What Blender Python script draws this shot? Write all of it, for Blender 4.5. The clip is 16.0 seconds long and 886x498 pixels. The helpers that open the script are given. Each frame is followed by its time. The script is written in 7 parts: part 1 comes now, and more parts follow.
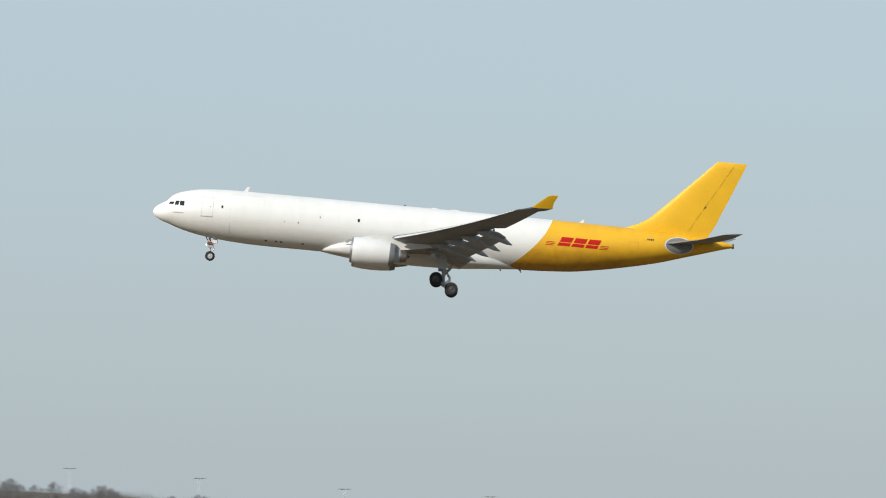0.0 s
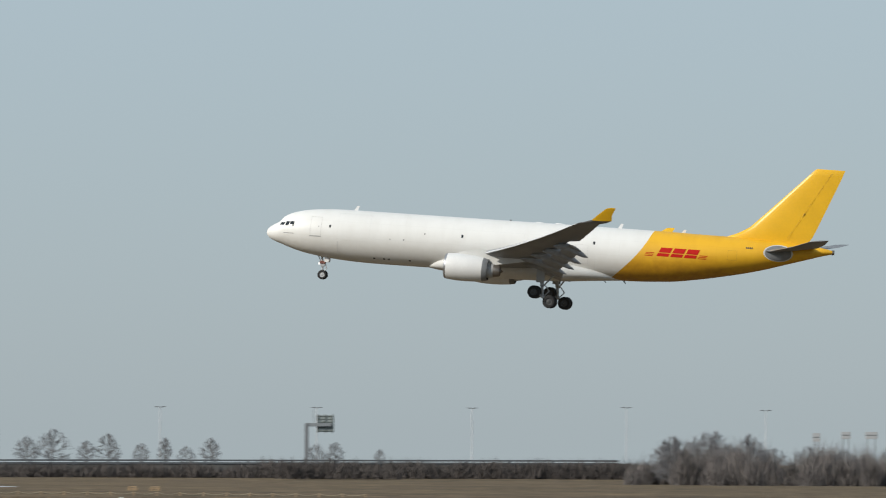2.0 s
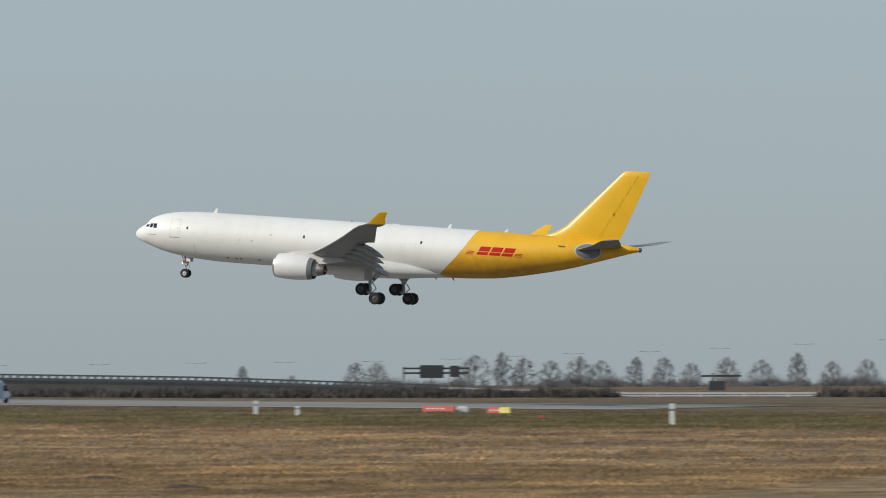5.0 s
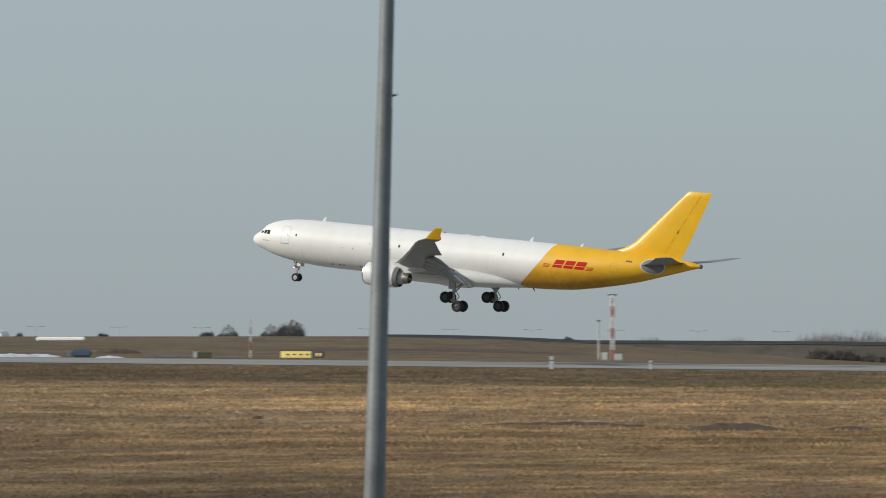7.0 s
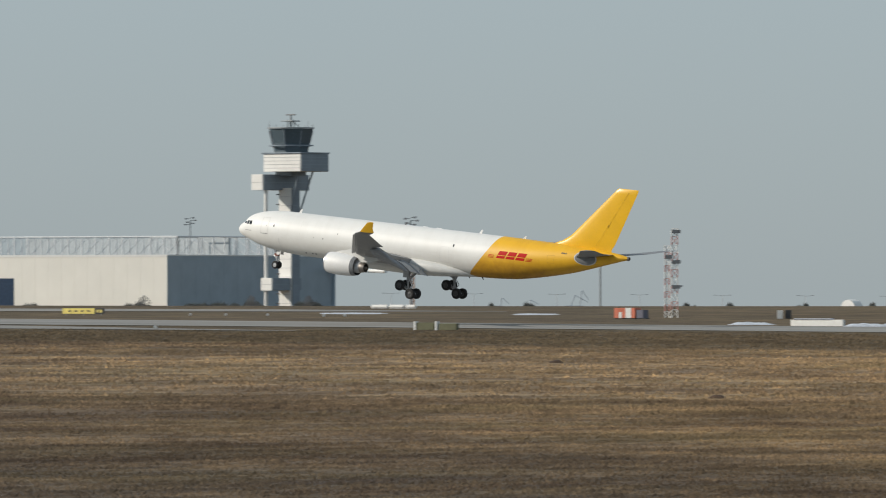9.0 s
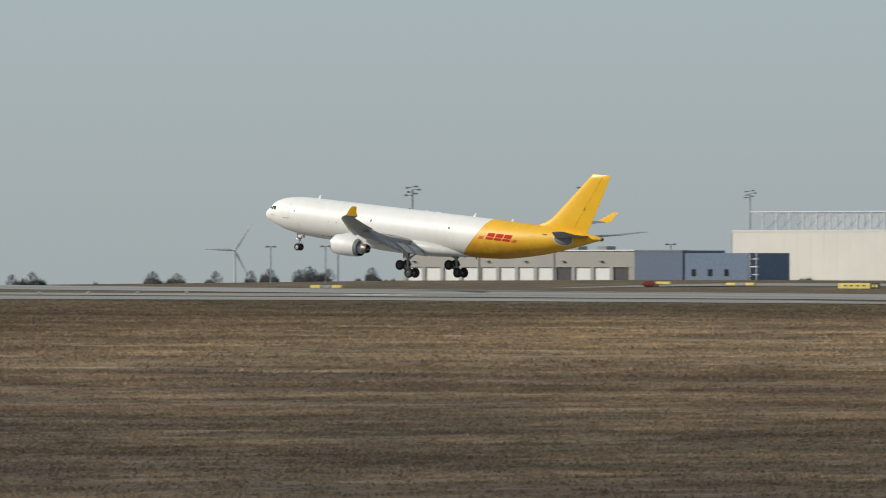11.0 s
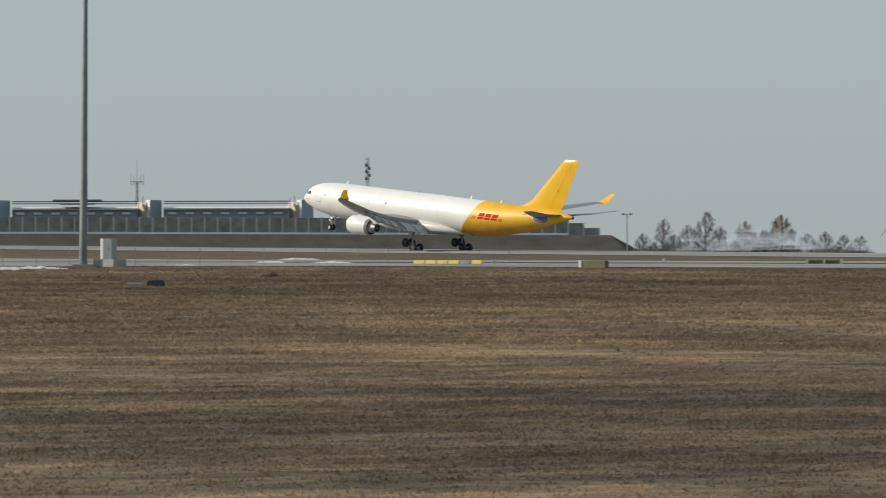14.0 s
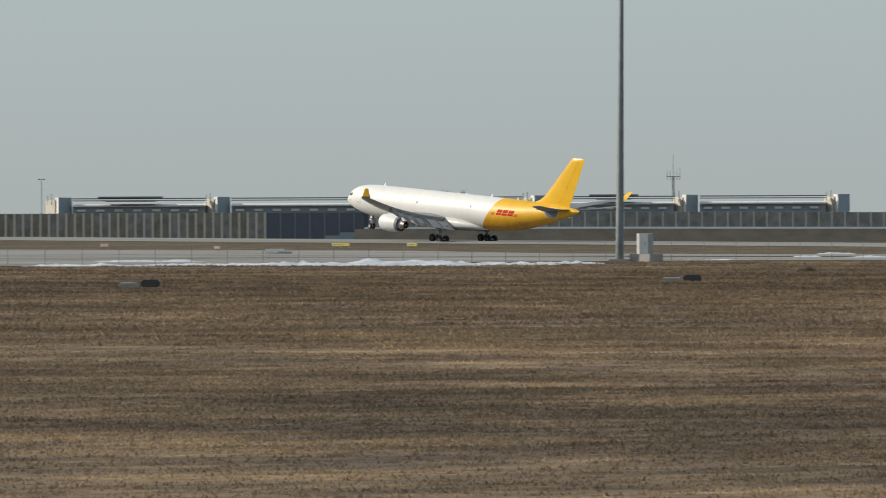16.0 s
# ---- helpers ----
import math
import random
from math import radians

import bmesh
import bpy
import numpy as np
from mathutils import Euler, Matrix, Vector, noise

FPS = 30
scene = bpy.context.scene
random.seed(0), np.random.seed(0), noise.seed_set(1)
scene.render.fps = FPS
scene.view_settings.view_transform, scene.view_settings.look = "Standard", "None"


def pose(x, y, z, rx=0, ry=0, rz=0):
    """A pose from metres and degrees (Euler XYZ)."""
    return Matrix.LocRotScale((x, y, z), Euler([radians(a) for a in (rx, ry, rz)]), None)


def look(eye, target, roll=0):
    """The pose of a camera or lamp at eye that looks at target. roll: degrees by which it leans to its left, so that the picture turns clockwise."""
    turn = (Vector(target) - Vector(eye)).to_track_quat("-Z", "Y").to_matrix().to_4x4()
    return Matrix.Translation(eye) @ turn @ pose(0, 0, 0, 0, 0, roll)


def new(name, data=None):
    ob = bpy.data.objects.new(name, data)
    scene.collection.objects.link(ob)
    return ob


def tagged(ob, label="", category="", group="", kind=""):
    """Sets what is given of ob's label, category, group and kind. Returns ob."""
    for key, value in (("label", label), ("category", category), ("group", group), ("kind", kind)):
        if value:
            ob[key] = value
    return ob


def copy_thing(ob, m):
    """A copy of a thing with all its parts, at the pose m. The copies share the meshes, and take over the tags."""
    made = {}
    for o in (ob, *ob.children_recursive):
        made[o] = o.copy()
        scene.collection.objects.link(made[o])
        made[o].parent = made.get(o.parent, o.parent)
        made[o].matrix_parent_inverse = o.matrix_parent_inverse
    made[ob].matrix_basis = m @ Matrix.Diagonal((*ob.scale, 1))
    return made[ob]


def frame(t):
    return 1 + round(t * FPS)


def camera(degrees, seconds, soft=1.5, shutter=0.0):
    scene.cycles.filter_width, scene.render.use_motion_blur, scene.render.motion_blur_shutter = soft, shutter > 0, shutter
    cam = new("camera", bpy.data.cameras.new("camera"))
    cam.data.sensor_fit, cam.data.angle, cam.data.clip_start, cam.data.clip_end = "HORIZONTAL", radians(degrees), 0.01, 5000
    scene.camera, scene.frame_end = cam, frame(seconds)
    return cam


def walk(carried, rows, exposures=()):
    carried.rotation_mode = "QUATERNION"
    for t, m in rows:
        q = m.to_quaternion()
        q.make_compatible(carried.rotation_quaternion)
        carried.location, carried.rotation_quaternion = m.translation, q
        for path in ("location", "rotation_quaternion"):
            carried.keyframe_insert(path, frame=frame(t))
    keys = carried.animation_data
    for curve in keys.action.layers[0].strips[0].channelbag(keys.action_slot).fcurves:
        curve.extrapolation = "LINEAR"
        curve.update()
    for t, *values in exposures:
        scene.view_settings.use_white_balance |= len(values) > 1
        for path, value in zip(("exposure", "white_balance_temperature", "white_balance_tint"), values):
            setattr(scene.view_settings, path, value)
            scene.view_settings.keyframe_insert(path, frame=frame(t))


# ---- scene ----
EYE = 8.8          # camera height above the grass at its foot
RUNWAY_Y = 869.3   # runway centre line, parallel to x; the aircraft flies towards -x

# camera turns on the spot: seconds, heading to the left of +y, tilt, roll
TURNS = [
    (0, 0.044, 1.465, 0.228), (0.5, 2.278, 1.435, 0.160), (1, 5.092, 1.404, 0.157), (1.5, 7.956, 1.329, 0.300),
    (2, 9.852, 1.266, 0.140), (2.5, 11.774, 1.207, 0.020), (3, 13.821, 1.149, -0.028), (3.2, 14.635, 1.117, -0.069),
    (3.9, 17.179, 0.976, -0.121), (4.6, 19.495, 0.791, -0.137), (5.3, 22.194, 0.650, -0.178), (5.5, 23.065, 0.617, -0.202),
    (6, 25.289, 0.560, -0.249), (6.5, 27.310, 0.517, -0.178), (7, 28.878, 0.492, -0.070), (7.5, 30.504, 0.444, -0.033),
    (8, 32.064, 0.387, -0.056), (8.5, 33.554, 0.332, -0.089), (9, 34.950, 0.285, -0.092), (9.5, 36.202, 0.243, -0.090),
    (10, 37.674, 0.203, -0.067), (10.2, 38.296, 0.189, -0.054), (10.9, 40.222, 0.121, -0.016), (11.6, 41.897, 0.044, 0.005),
    (12.3, 43.441, -0.013, -0.020), (12.5, 43.881, -0.025, -0.021), (13, 44.961, -0.051, -0.079), (13.5, 46.205, -0.082, -0.099),
    (14, 47.272, -0.102, -0.144), (14.5, 48.348, -0.127, -0.197), (15, 49.345, -0.141, -0.200), (15.5, 50.234, -0.139, -0.200),
    (16, 51.093, -0.127, -0.261),
]
cam = camera(6.308, 16.0, soft=1.05, shutter=0.2)
walk(cam, [(t, pose(0, 0, EYE, 90 + tilt, 0, yaw) @ pose(0, 0, 0, 0, 0, roll)) for t, yaw, tilt, roll in TURNS],
     [(0, 0.28, 6260, 10), (1.0, 0.18, 6260, 10), (3.0, 0.04, 6290, 10), (5.3, -0.05, 6310, 10), (8.0, -0.03, 6440, 10),
      (10.2, 0.0, 6500, 10), (13.0, 0.06, 6620, 10), (16.0, 0.10, 6700, 10)])

# ---- world and sun ----
SUN_LEFT, SUN_UP = 130.0, 29.0     # degrees to the left of +y, degrees of elevation
world = bpy.data.worlds.new("sky")
scene.world = world
world.use_nodes = True
wn, wl = world.node_tree.nodes, world.node_tree.links
sky = wn.new("ShaderNodeTexSky")
sky.sky_type = "NISHITA"
sky.sun_disc = False
sky.sun_elevation = radians(SUN_UP)
sky.sun_rotation = radians(-SUN_LEFT)
sky.air_density, sky.dust_density, sky.ozone_density, sky.altitude = 1.0, 0.3, 3.0, 120
haze = wn.new("ShaderNodeMix")       # thin winter haze whitens the clear sky all round
haze.data_type = "RGBA"
haze.inputs[0].default_value = 0.78
wl.new(sky.outputs[0], haze.inputs[6])
# the haze is dullest low over the horizon and clears within a few degrees
where, up_axis, rise = wn.new("ShaderNodeTexCoord"), wn.new("ShaderNodeSeparateXYZ"), wn.new("ShaderNodeValToRGB")
wl.new(where.outputs["Generated"], up_axis.inputs[0])
wl.new(up_axis.outputs["Z"], rise.inputs[0])
rise.color_ramp.elements[0].position, rise.color_ramp.elements[0].color = 0.0, (4.22, 5.06, 5.60, 1)
rise.color_ramp.elements[1].position, rise.color_ramp.elements[1].color = 0.06, (5.12, 6.10, 6.74, 1)
wl.new(rise.outputs[0], haze.inputs[7])
wl.new(haze.outputs[2], wn["Background"].inputs[0])
wn["Background"].inputs[1].default_value = 0.08

sun = new("sun", bpy.data.lights.new("sun", "SUN"))
sun.data.energy, sun.data.angle, sun.data.color = 3.9, radians(0.6), (1.0, 0.92, 0.80)
a, e = radians(SUN_LEFT), radians(SUN_UP)
sun.matrix_world = look((-math.sin(a) * math.cos(e) * 50, math.cos(a) * math.cos(e) * 50, math.sin(e) * 50), (0, 0, 0))


# ---- materials ----
def mat(name, color, rough=0.6, metal=0.0, vary=0.12, scale=2.0, bump=0.0, fine=12.0, tint=None, spec=0.5):
    """Paint, metal, stone: a base colour with two scales of variation, in metres."""
    m = bpy.data.materials.new(name)
    m.use_nodes = True
    n, l = m.node_tree.nodes, m.node_tree.links
    b = n["Principled BSDF"]
    b.inputs["Roughness"].default_value, b.inputs["Metallic"].default_value = rough, metal
    b.inputs["Specular IOR Level"].default_value = spec
    co = n.new("ShaderNodeTexCoord")
    n1, n2 = n.new("ShaderNodeTexNoise"), n.new("ShaderNodeTexNoise")
    n1.inputs["Scale"].default_value, n1.inputs["Detail"].default_value = scale, 4
    n2.inputs["Scale"].default_value, n2.inputs["Detail"].default_value = fine, 3
    for k in (n1, n2):
        l.new(co.outputs["Object"], k.inputs["Vector"])
    mix = n.new("ShaderNodeMath"); mix.operation = "MULTIPLY_ADD"
    mix.inputs[1].default_value, l_ = 0.5, l.new(n2.outputs[0], mix.inputs[0])
    l.new(n1.outputs[0], mix.inputs[2])
    ramp = n.new("ShaderNodeValToRGB")
    c2 = tint or tuple(c * (1 - 2 * vary) for c in color)
    ramp.color_ramp.elements[0].position, ramp.color_ramp.elements[1].position = 0.45, 1.0
    ramp.color_ramp.elements[0].color = (*c2, 1)
    ramp.color_ramp.elements[1].color = (*[min(1, c * (1 + vary * 0.4)) for c in color], 1)
    l.new(mix.outputs[0], ramp.inputs[0])
    l.new(ramp.outputs[0], b.inputs["Base Color"])
    if bump:
        bp = n.new("ShaderNodeBump")
        bp.inputs["Strength"].default_value, bp.inputs["Distance"].default_value = 0.6, bump
        l.new(mix.outputs[0], bp.inputs["Height"])
        l.new(bp.outputs[0], b.inputs["Normal"])
    return m


WHITE = mat("white_paint", (0.71, 0.71, 0.70), 0.5, vary=0.05, scale=0.6, fine=5)
YELLOW = mat("yellow_paint", (0.78, 0.44, 0.014), 0.32, vary=0.05, scale=0.4, fine=4)
RED = mat("red_paint", (0.50, 0.012, 0.008), 0.6, vary=0.08, spec=0.15)
DARK = mat("dark_grey_paint", (0.05, 0.052, 0.055), 0.5)
GREY = mat("light_grey_paint", (0.42, 0.43, 0.44), 0.4, vary=0.1, scale=0.8)
MIDGREY = mat("mid_grey_paint", (0.2, 0.21, 0.22), 0.5)
STEEL = mat("bare_steel", (0.55, 0.55, 0.56), 0.3, metal=0.9)
HOT = mat("heat_stained_metal", (0.24, 0.22, 0.20), 0.45, metal=0.8)
RUBBER = mat("tyre_rubber", (0.02, 0.02, 0.021), 0.85)
GLASS = mat("dark_glass", (0.02, 0.025, 0.03), 0.08)
LINE = mat("panel_gap", (0.28, 0.28, 0.28), 0.7)
GALV = mat("galvanised_steel", (0.34, 0.36, 0.37), 0.5, metal=0.5, scale=1.5)
CONCRETE = mat("concrete", (0.36, 0.35, 0.33), 0.9, vary=0.15, scale=0.3, fine=3)
SNOW = mat("old_snow", (0.57, 0.61, 0.68), 0.8, vary=0.22, scale=0.4, fine=2, bump=0.1)
SIGNYELLOW = mat("sign_yellow", (0.82, 0.68, 0.20), 0.5)
ORANGE = mat("orange_red_paint", (0.60, 0.17, 0.10), 0.5)
BLUE = mat("blue_paint", (0.10, 0.19, 0.34), 0.45)
OLIVE = mat("green_painted_box", (0.135, 0.135, 0.075), 0.7)
# twigs carry the distance haze in their grey-blue colour
BARK = mat("hazed_bare_twigs", (0.225, 0.225, 0.235), 0.9, vary=0.2, scale=0.5)
WILLOWBARK = mat("willow_twigs", (0.30, 0.235, 0.17), 0.9, vary=0.25, scale=0.5)
TRUNK = mat("bark", (0.17, 0.16, 0.155), 0.9, vary=0.2, bump=0.02)
EVERGREEN = mat("dark_leaves", (0.15, 0.16, 0.15), 0.8, vary=0.3)
CLAD = mat("pale_cladding", (0.74, 0.72, 0.66), 0.55, vary=0.05, scale=0.1)
CLADBLUE = mat("blue_grey_cladding", (0.27, 0.34, 0.40), 0.5, vary=0.06, scale=0.1)
TRIM = mat("trim_white", (0.72, 0.72, 0.70), 0.5, vary=0.05)


def skin_material():
    """White freighter skin with a yellow rear, divided by a slanting curve; dirt, and a darker tone towards the belly.
    """
    m = bpy.data.materials.new("freighter_skin")
    m.use_nodes = True
    n, l = m.node_tree.nodes, m.node_tree.links
    b = n["Principled BSDF"]
    b.inputs["Roughness"].default_value = 0.5
    co = n.new("ShaderNodeTexCoord")
    sep = n.new("ShaderNodeSeparateXYZ")
    l.new(co.outputs["Object"], sep.inputs[0])

    def math_node(op, x, y):
        k = n.new("ShaderNodeMath"); k.operation = op
        for i, v in enumerate((x, y)):
            if isinstance(v, (int, float)):
                k.inputs[i].default_value = v
            else:
                l.new(v, k.inputs[i])
        return k.outputs[0]
    z = sep.outputs["Z"]
    curve = math_node("ADD", math_node("ADD", math_node("MULTIPLY", z, 0.854), 41.46),
                      math_node("MULTIPLY", math_node("MULTIPLY", z, z), -0.098))
    side = math_node("GREATER_THAN", sep.outputs["X"], curve)
    # streaks that run down the sides, and cloudy dirt
    stretch = n.new("ShaderNodeMapping")
    stretch.inputs["Scale"].default_value = (0.8, 0.3, 0.3)
    l.new(co.outputs["Object"], stretch.inputs[0])
    n1, n2 = n.new("ShaderNodeTexNoise"), n.new("ShaderNodeTexNoise")
    n1.inputs["Scale"].default_value, n1.inputs["Detail"].default_value = 1.0, 5
    n2.inputs["Scale"].default_value, n2.inputs["Detail"].default_value = 0.35, 4
    l.new(stretch.outputs[0], n1.inputs["Vector"])
    l.new(co.outputs["Object"], n2.inputs["Vector"])
    dirt = math_node("MULTIPLY", math_node("ADD", n1.outputs[0], n2.outputs[0]), 0.5)
    white, yellow = n.new("ShaderNodeValToRGB"), n.new("ShaderNodeValToRGB")
    for r, lo, hi in ((white, (0.67, 0.665, 0.64), (0.73, 0.73, 0.71)), (yellow, (0.66, 0.345, 0.008), (0.76, 0.42, 0.012))):
        r.color_ramp.elements[0].position, r.color_ramp.elements[1].position = 0.28, 0.55
        r.color_ramp.elements[0].color, r.color_ramp.elements[1].color = (*lo, 1), (*hi, 1)
        l.new(dirt, r.inputs[0])
    mix = n.new("ShaderNodeMix"); mix.data_type = "RGBA"
    l.new(side, mix.inputs[0])
    l.new(white.outputs[0], mix.inputs[6]); l.new(yellow.outputs[0], mix.inputs[7])
    # dirt streaks that run aft, and a tone darkening by height towards the belly
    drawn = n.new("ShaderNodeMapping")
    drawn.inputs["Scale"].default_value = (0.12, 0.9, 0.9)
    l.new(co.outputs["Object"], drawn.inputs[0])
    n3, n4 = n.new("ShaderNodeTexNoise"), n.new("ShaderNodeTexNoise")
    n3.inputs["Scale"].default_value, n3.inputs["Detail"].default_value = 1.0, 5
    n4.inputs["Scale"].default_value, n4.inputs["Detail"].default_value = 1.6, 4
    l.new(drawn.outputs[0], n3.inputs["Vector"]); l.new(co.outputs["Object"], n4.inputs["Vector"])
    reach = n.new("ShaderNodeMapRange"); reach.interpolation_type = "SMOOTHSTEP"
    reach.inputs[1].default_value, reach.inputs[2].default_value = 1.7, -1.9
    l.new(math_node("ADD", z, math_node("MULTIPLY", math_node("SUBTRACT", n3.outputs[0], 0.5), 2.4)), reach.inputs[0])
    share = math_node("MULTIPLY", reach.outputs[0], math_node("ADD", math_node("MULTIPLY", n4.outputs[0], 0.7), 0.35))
    belly_tone = n.new("ShaderNodeMix"); belly_tone.data_type = "RGBA"
    belly_tone.inputs[6].default_value, belly_tone.inputs[7].default_value = (0.62, 0.605, 0.565, 1), (0.33, 0.145, 0.008, 1)
    l.new(side, belly_tone.inputs[0])
    belly_toned = n.new("ShaderNodeMix"); belly_toned.data_type = "RGBA"
    l.new(share, belly_toned.inputs[0]); l.new(mix.outputs[2], belly_toned.inputs[6]); l.new(belly_tone.outputs[2], belly_toned.inputs[7])
    # skin panels: fine joints every few metres
    w = n.new("ShaderNodeTexBrick")
    w.inputs["Scale"].default_value = 1.0
    w.inputs["Brick Width"].default_value, w.inputs["Row Height"].default_value = 5.3, 1.7
    w.inputs["Mortar Size"].default_value = 0.018
    w.inputs["Color1"].default_value = w.inputs["Color2"].default_value = (1, 1, 1, 1)
    w.inputs["Mortar"].default_value = (0.955, 0.955, 0.955, 1)
    flat = n.new("ShaderNodeCombineXYZ")
    l.new(sep.outputs["X"], flat.inputs[0]); l.new(z, flat.inputs[1])
    l.new(flat.outputs[0], w.inputs["Vector"])
    mul = n.new("ShaderNodeMix"); mul.data_type = "RGBA"; mul.blend_type = "MULTIPLY"
    mul.inputs[0].default_value = 1.0
    l.new(belly_toned.outputs[2], mul.inputs[6]); l.new(w.outputs[0], mul.inputs[7])
    l.new(mul.outputs[2], b.inputs["Base Color"])
    return m


SKIN = skin_material()


def grass_material(name, lo, mid, hi, straw, blades=False):
    """Dry winter grass: broad patches, drifts along the field, tufts; a greener mown band beside the runway."""
    m = bpy.data.materials.new(name)
    m.use_nodes = True
    n, l = m.node_tree.nodes, m.node_tree.links
    b = n["Principled BSDF"]
    b.inputs["Roughness"].default_value = 0.95
    b.inputs["Specular IOR Level"].default_value = 0.08
    co = n.new("ShaderNodeTexCoord")

    def field(scale, detail, sx=1.0, sy=1.0, rough=0.6, turn=0.05):
        mp = n.new("ShaderNodeMapping")
        mp.inputs["Scale"].default_value = (sx, sy, 1)
        mp.inputs["Rotation"].default_value = (0, 0, turn)
        k = n.new("ShaderNodeTexNoise")
        k.inputs["Scale"].default_value, k.inputs["Detail"].default_value = scale, detail
        k.inputs["Roughness"].default_value = rough
        l.new(co.outputs["Object"], mp.inputs[0]); l.new(mp.outputs[0], k.inputs["Vector"])
        return k.outputs[0]

    def mad(x, k, y):
        q = n.new("ShaderNodeMath"); q.operation = "MULTIPLY_ADD"
        l.new(x, q.inputs[0]); q.inputs[1].default_value = k
        if isinstance(y, float):
            q.inputs[2].default_value = y
        else:
            l.new(y, q.inputs[2])
        return q.outputs[0]

    def ramp(v, *stops):
        r = n.new("ShaderNodeValToRGB")
        els = r.color_ramp.elements
        els[0].position, els[0].color = stops[0][0], (*stops[0][1], 1)
        els[1].position, els[1].color = stops[-1][0], (*stops[-1][1], 1)
        for p, c in stops[1:-1]:
            els.new(p).color = (*c, 1)
        l.new(v, r.inputs[0])
        return r.outputs[0]
    broad = field(0.012, 3, 1.0, 1.0)
    drift = field(0.06, 6, 1.0, 0.8, 0.68, -0.6)
    patch = field(0.33, 4, 1.0, 0.45, 0.65, -0.6)
    tuft = field(2.4, 4, 1.0, 0.33, 0.75, -0.6)
    v = mad(broad, 0.45, mad(drift, 1.0, mad(patch, 0.75, mad(tuft, 0.25, -0.725))))
    colour = ramp(v, (0.30, lo), (0.46, tuple((p + q) / 2 for p, q in zip(lo, mid))), (0.54, mid), (0.66, hi), (0.78, straw))
    # greener and heather-grey patches among the straw
    green = ramp(field(0.07, 4, 1.0, 0.45, 0.7, -0.6), (0.45, (0.0, 0.0, 0.0)), (0.72, (0.30, 0.30, 0.30)))
    grey = ramp(field(0.11, 4, 1.0, 0.4, 0.7, -0.5), (0.50, (0.0, 0.0, 0.0)), (0.75, (0.8, 0.8, 0.8)))
    for share, tone in ((green, (0.125, 0.115, 0.062)), (grey, (0.13, 0.105, 0.090))):
        blend = n.new("ShaderNodeMix"); blend.data_type = "RGBA"
        l.new(share, blend.inputs[0]); l.new(colour, blend.inputs[6]); blend.inputs[7].default_value = (*tone, 1)
        colour = blend.outputs[2]
    sep = n.new("ShaderNodeSeparateXYZ")
    l.new(co.outputs["Object"], sep.inputs[0])
    # a drier, straw-coloured field to the right of a slanting boundary
    cross = mad(sep.outputs["X"], -1.0, mad(sep.outputs["Y"], -0.64, mad(drift, 90.0, -45.0)))
    dry = n.new("ShaderNodeMapRange")
    dry.interpolation_type = "SMOOTHSTEP"
    dry.inputs[1].default_value, dry.inputs[2].default_value = 60, -70
    l.new(cross, dry.inputs[0])
    straw_mix = n.new("ShaderNodeMix"); straw_mix.data_type = "RGBA"; straw_mix.blend_type = "MULTIPLY"
    straw_mix.inputs[7].default_value = (1.37, 1.30, 1.16, 1)
    l.new(dry.outputs[0], straw_mix.inputs[0]); l.new(colour, straw_mix.inputs[6])
    colour = straw_mix.outputs[2]
    # stretches where the sward is thinner or thicker: centre, reach, tone
    flat = n.new("ShaderNodeCombineXYZ")
    l.new(sep.outputs["X"], flat.inputs[0]); l.new(sep.outputs["Y"], flat.inputs[1])
    for cx, cy, reach, tone in ((-195, 235, 85, (0.70, 0.72, 0.76)), (-165, 400, 120, (1.08, 1.06, 0.98)),
                                (-390, 540, 150, (1.40, 1.38, 1.28)), (-590, 500, 190, (0.80, 0.79, 0.80))):
        away = n.new("ShaderNodeVectorMath"); away.operation = "DISTANCE"
        l.new(flat.outputs[0], away.inputs[0]); away.inputs[1].default_value = (cx, cy, 0)
        fade = n.new("ShaderNodeMapRange"); fade.interpolation_type = "SMOOTHSTEP"
        fade.inputs[1].default_value, fade.inputs[2].default_value = reach * 1.3, reach * 0.5
        l.new(mad(drift, 60.0, mad(away.outputs["Value"], 1.0, -30.0)), fade.inputs[0])
        sward = n.new("ShaderNodeMix"); sward.data_type = "RGBA"; sward.blend_type = "MULTIPLY"
        l.new(fade.outputs[0], sward.inputs[0]); l.new(colour, sward.inputs[6]); sward.inputs[7].default_value = (*tone, 1)
        colour = sward.outputs[2]
    edge = mad(drift, 50.0, mad(sep.outputs["Y"], 1.0, -25.0))
    band = n.new("ShaderNodeMapRange")
    band.interpolation_type = "SMOOTHSTEP"
    band.inputs[1].default_value, band.inputs[2].default_value = 662, 690
    l.new(edge, band.inputs[0])
    band2 = n.new("ShaderNodeMapRange")
    band2.interpolation_type = "SMOOTHSTEP"
    band2.inputs[1].default_value, band2.inputs[2].default_value = 2900, 2300
    l.new(edge, band2.inputs[0])
    both = n.new("ShaderNodeMath"); both.operation = "MULTIPLY"
    l.new(band.outputs[0], both.inputs[0]); l.new(band2.outputs[0], both.inputs[1])
    amount = n.new("ShaderNodeMath"); amount.operation = "MULTIPLY"
    amount.inputs[1].default_value = 0.65
    l.new(both.outputs[0], amount.inputs[0])
    dull = ramp(patch, (0.35, (0.066, 0.056, 0.040)), (0.65, (0.128, 0.104, 0.070)))
    fresh = ramp(patch, (0.35, (0.050, 0.056, 0.024)), (0.65, (0.105, 0.104, 0.046)))
    east = n.new("ShaderNodeMapRange"); east.interpolation_type = "SMOOTHSTEP"
    east.inputs[1].default_value, east.inputs[2].default_value = -400, -325
    l.new(sep.outputs["X"], east.inputs[0])
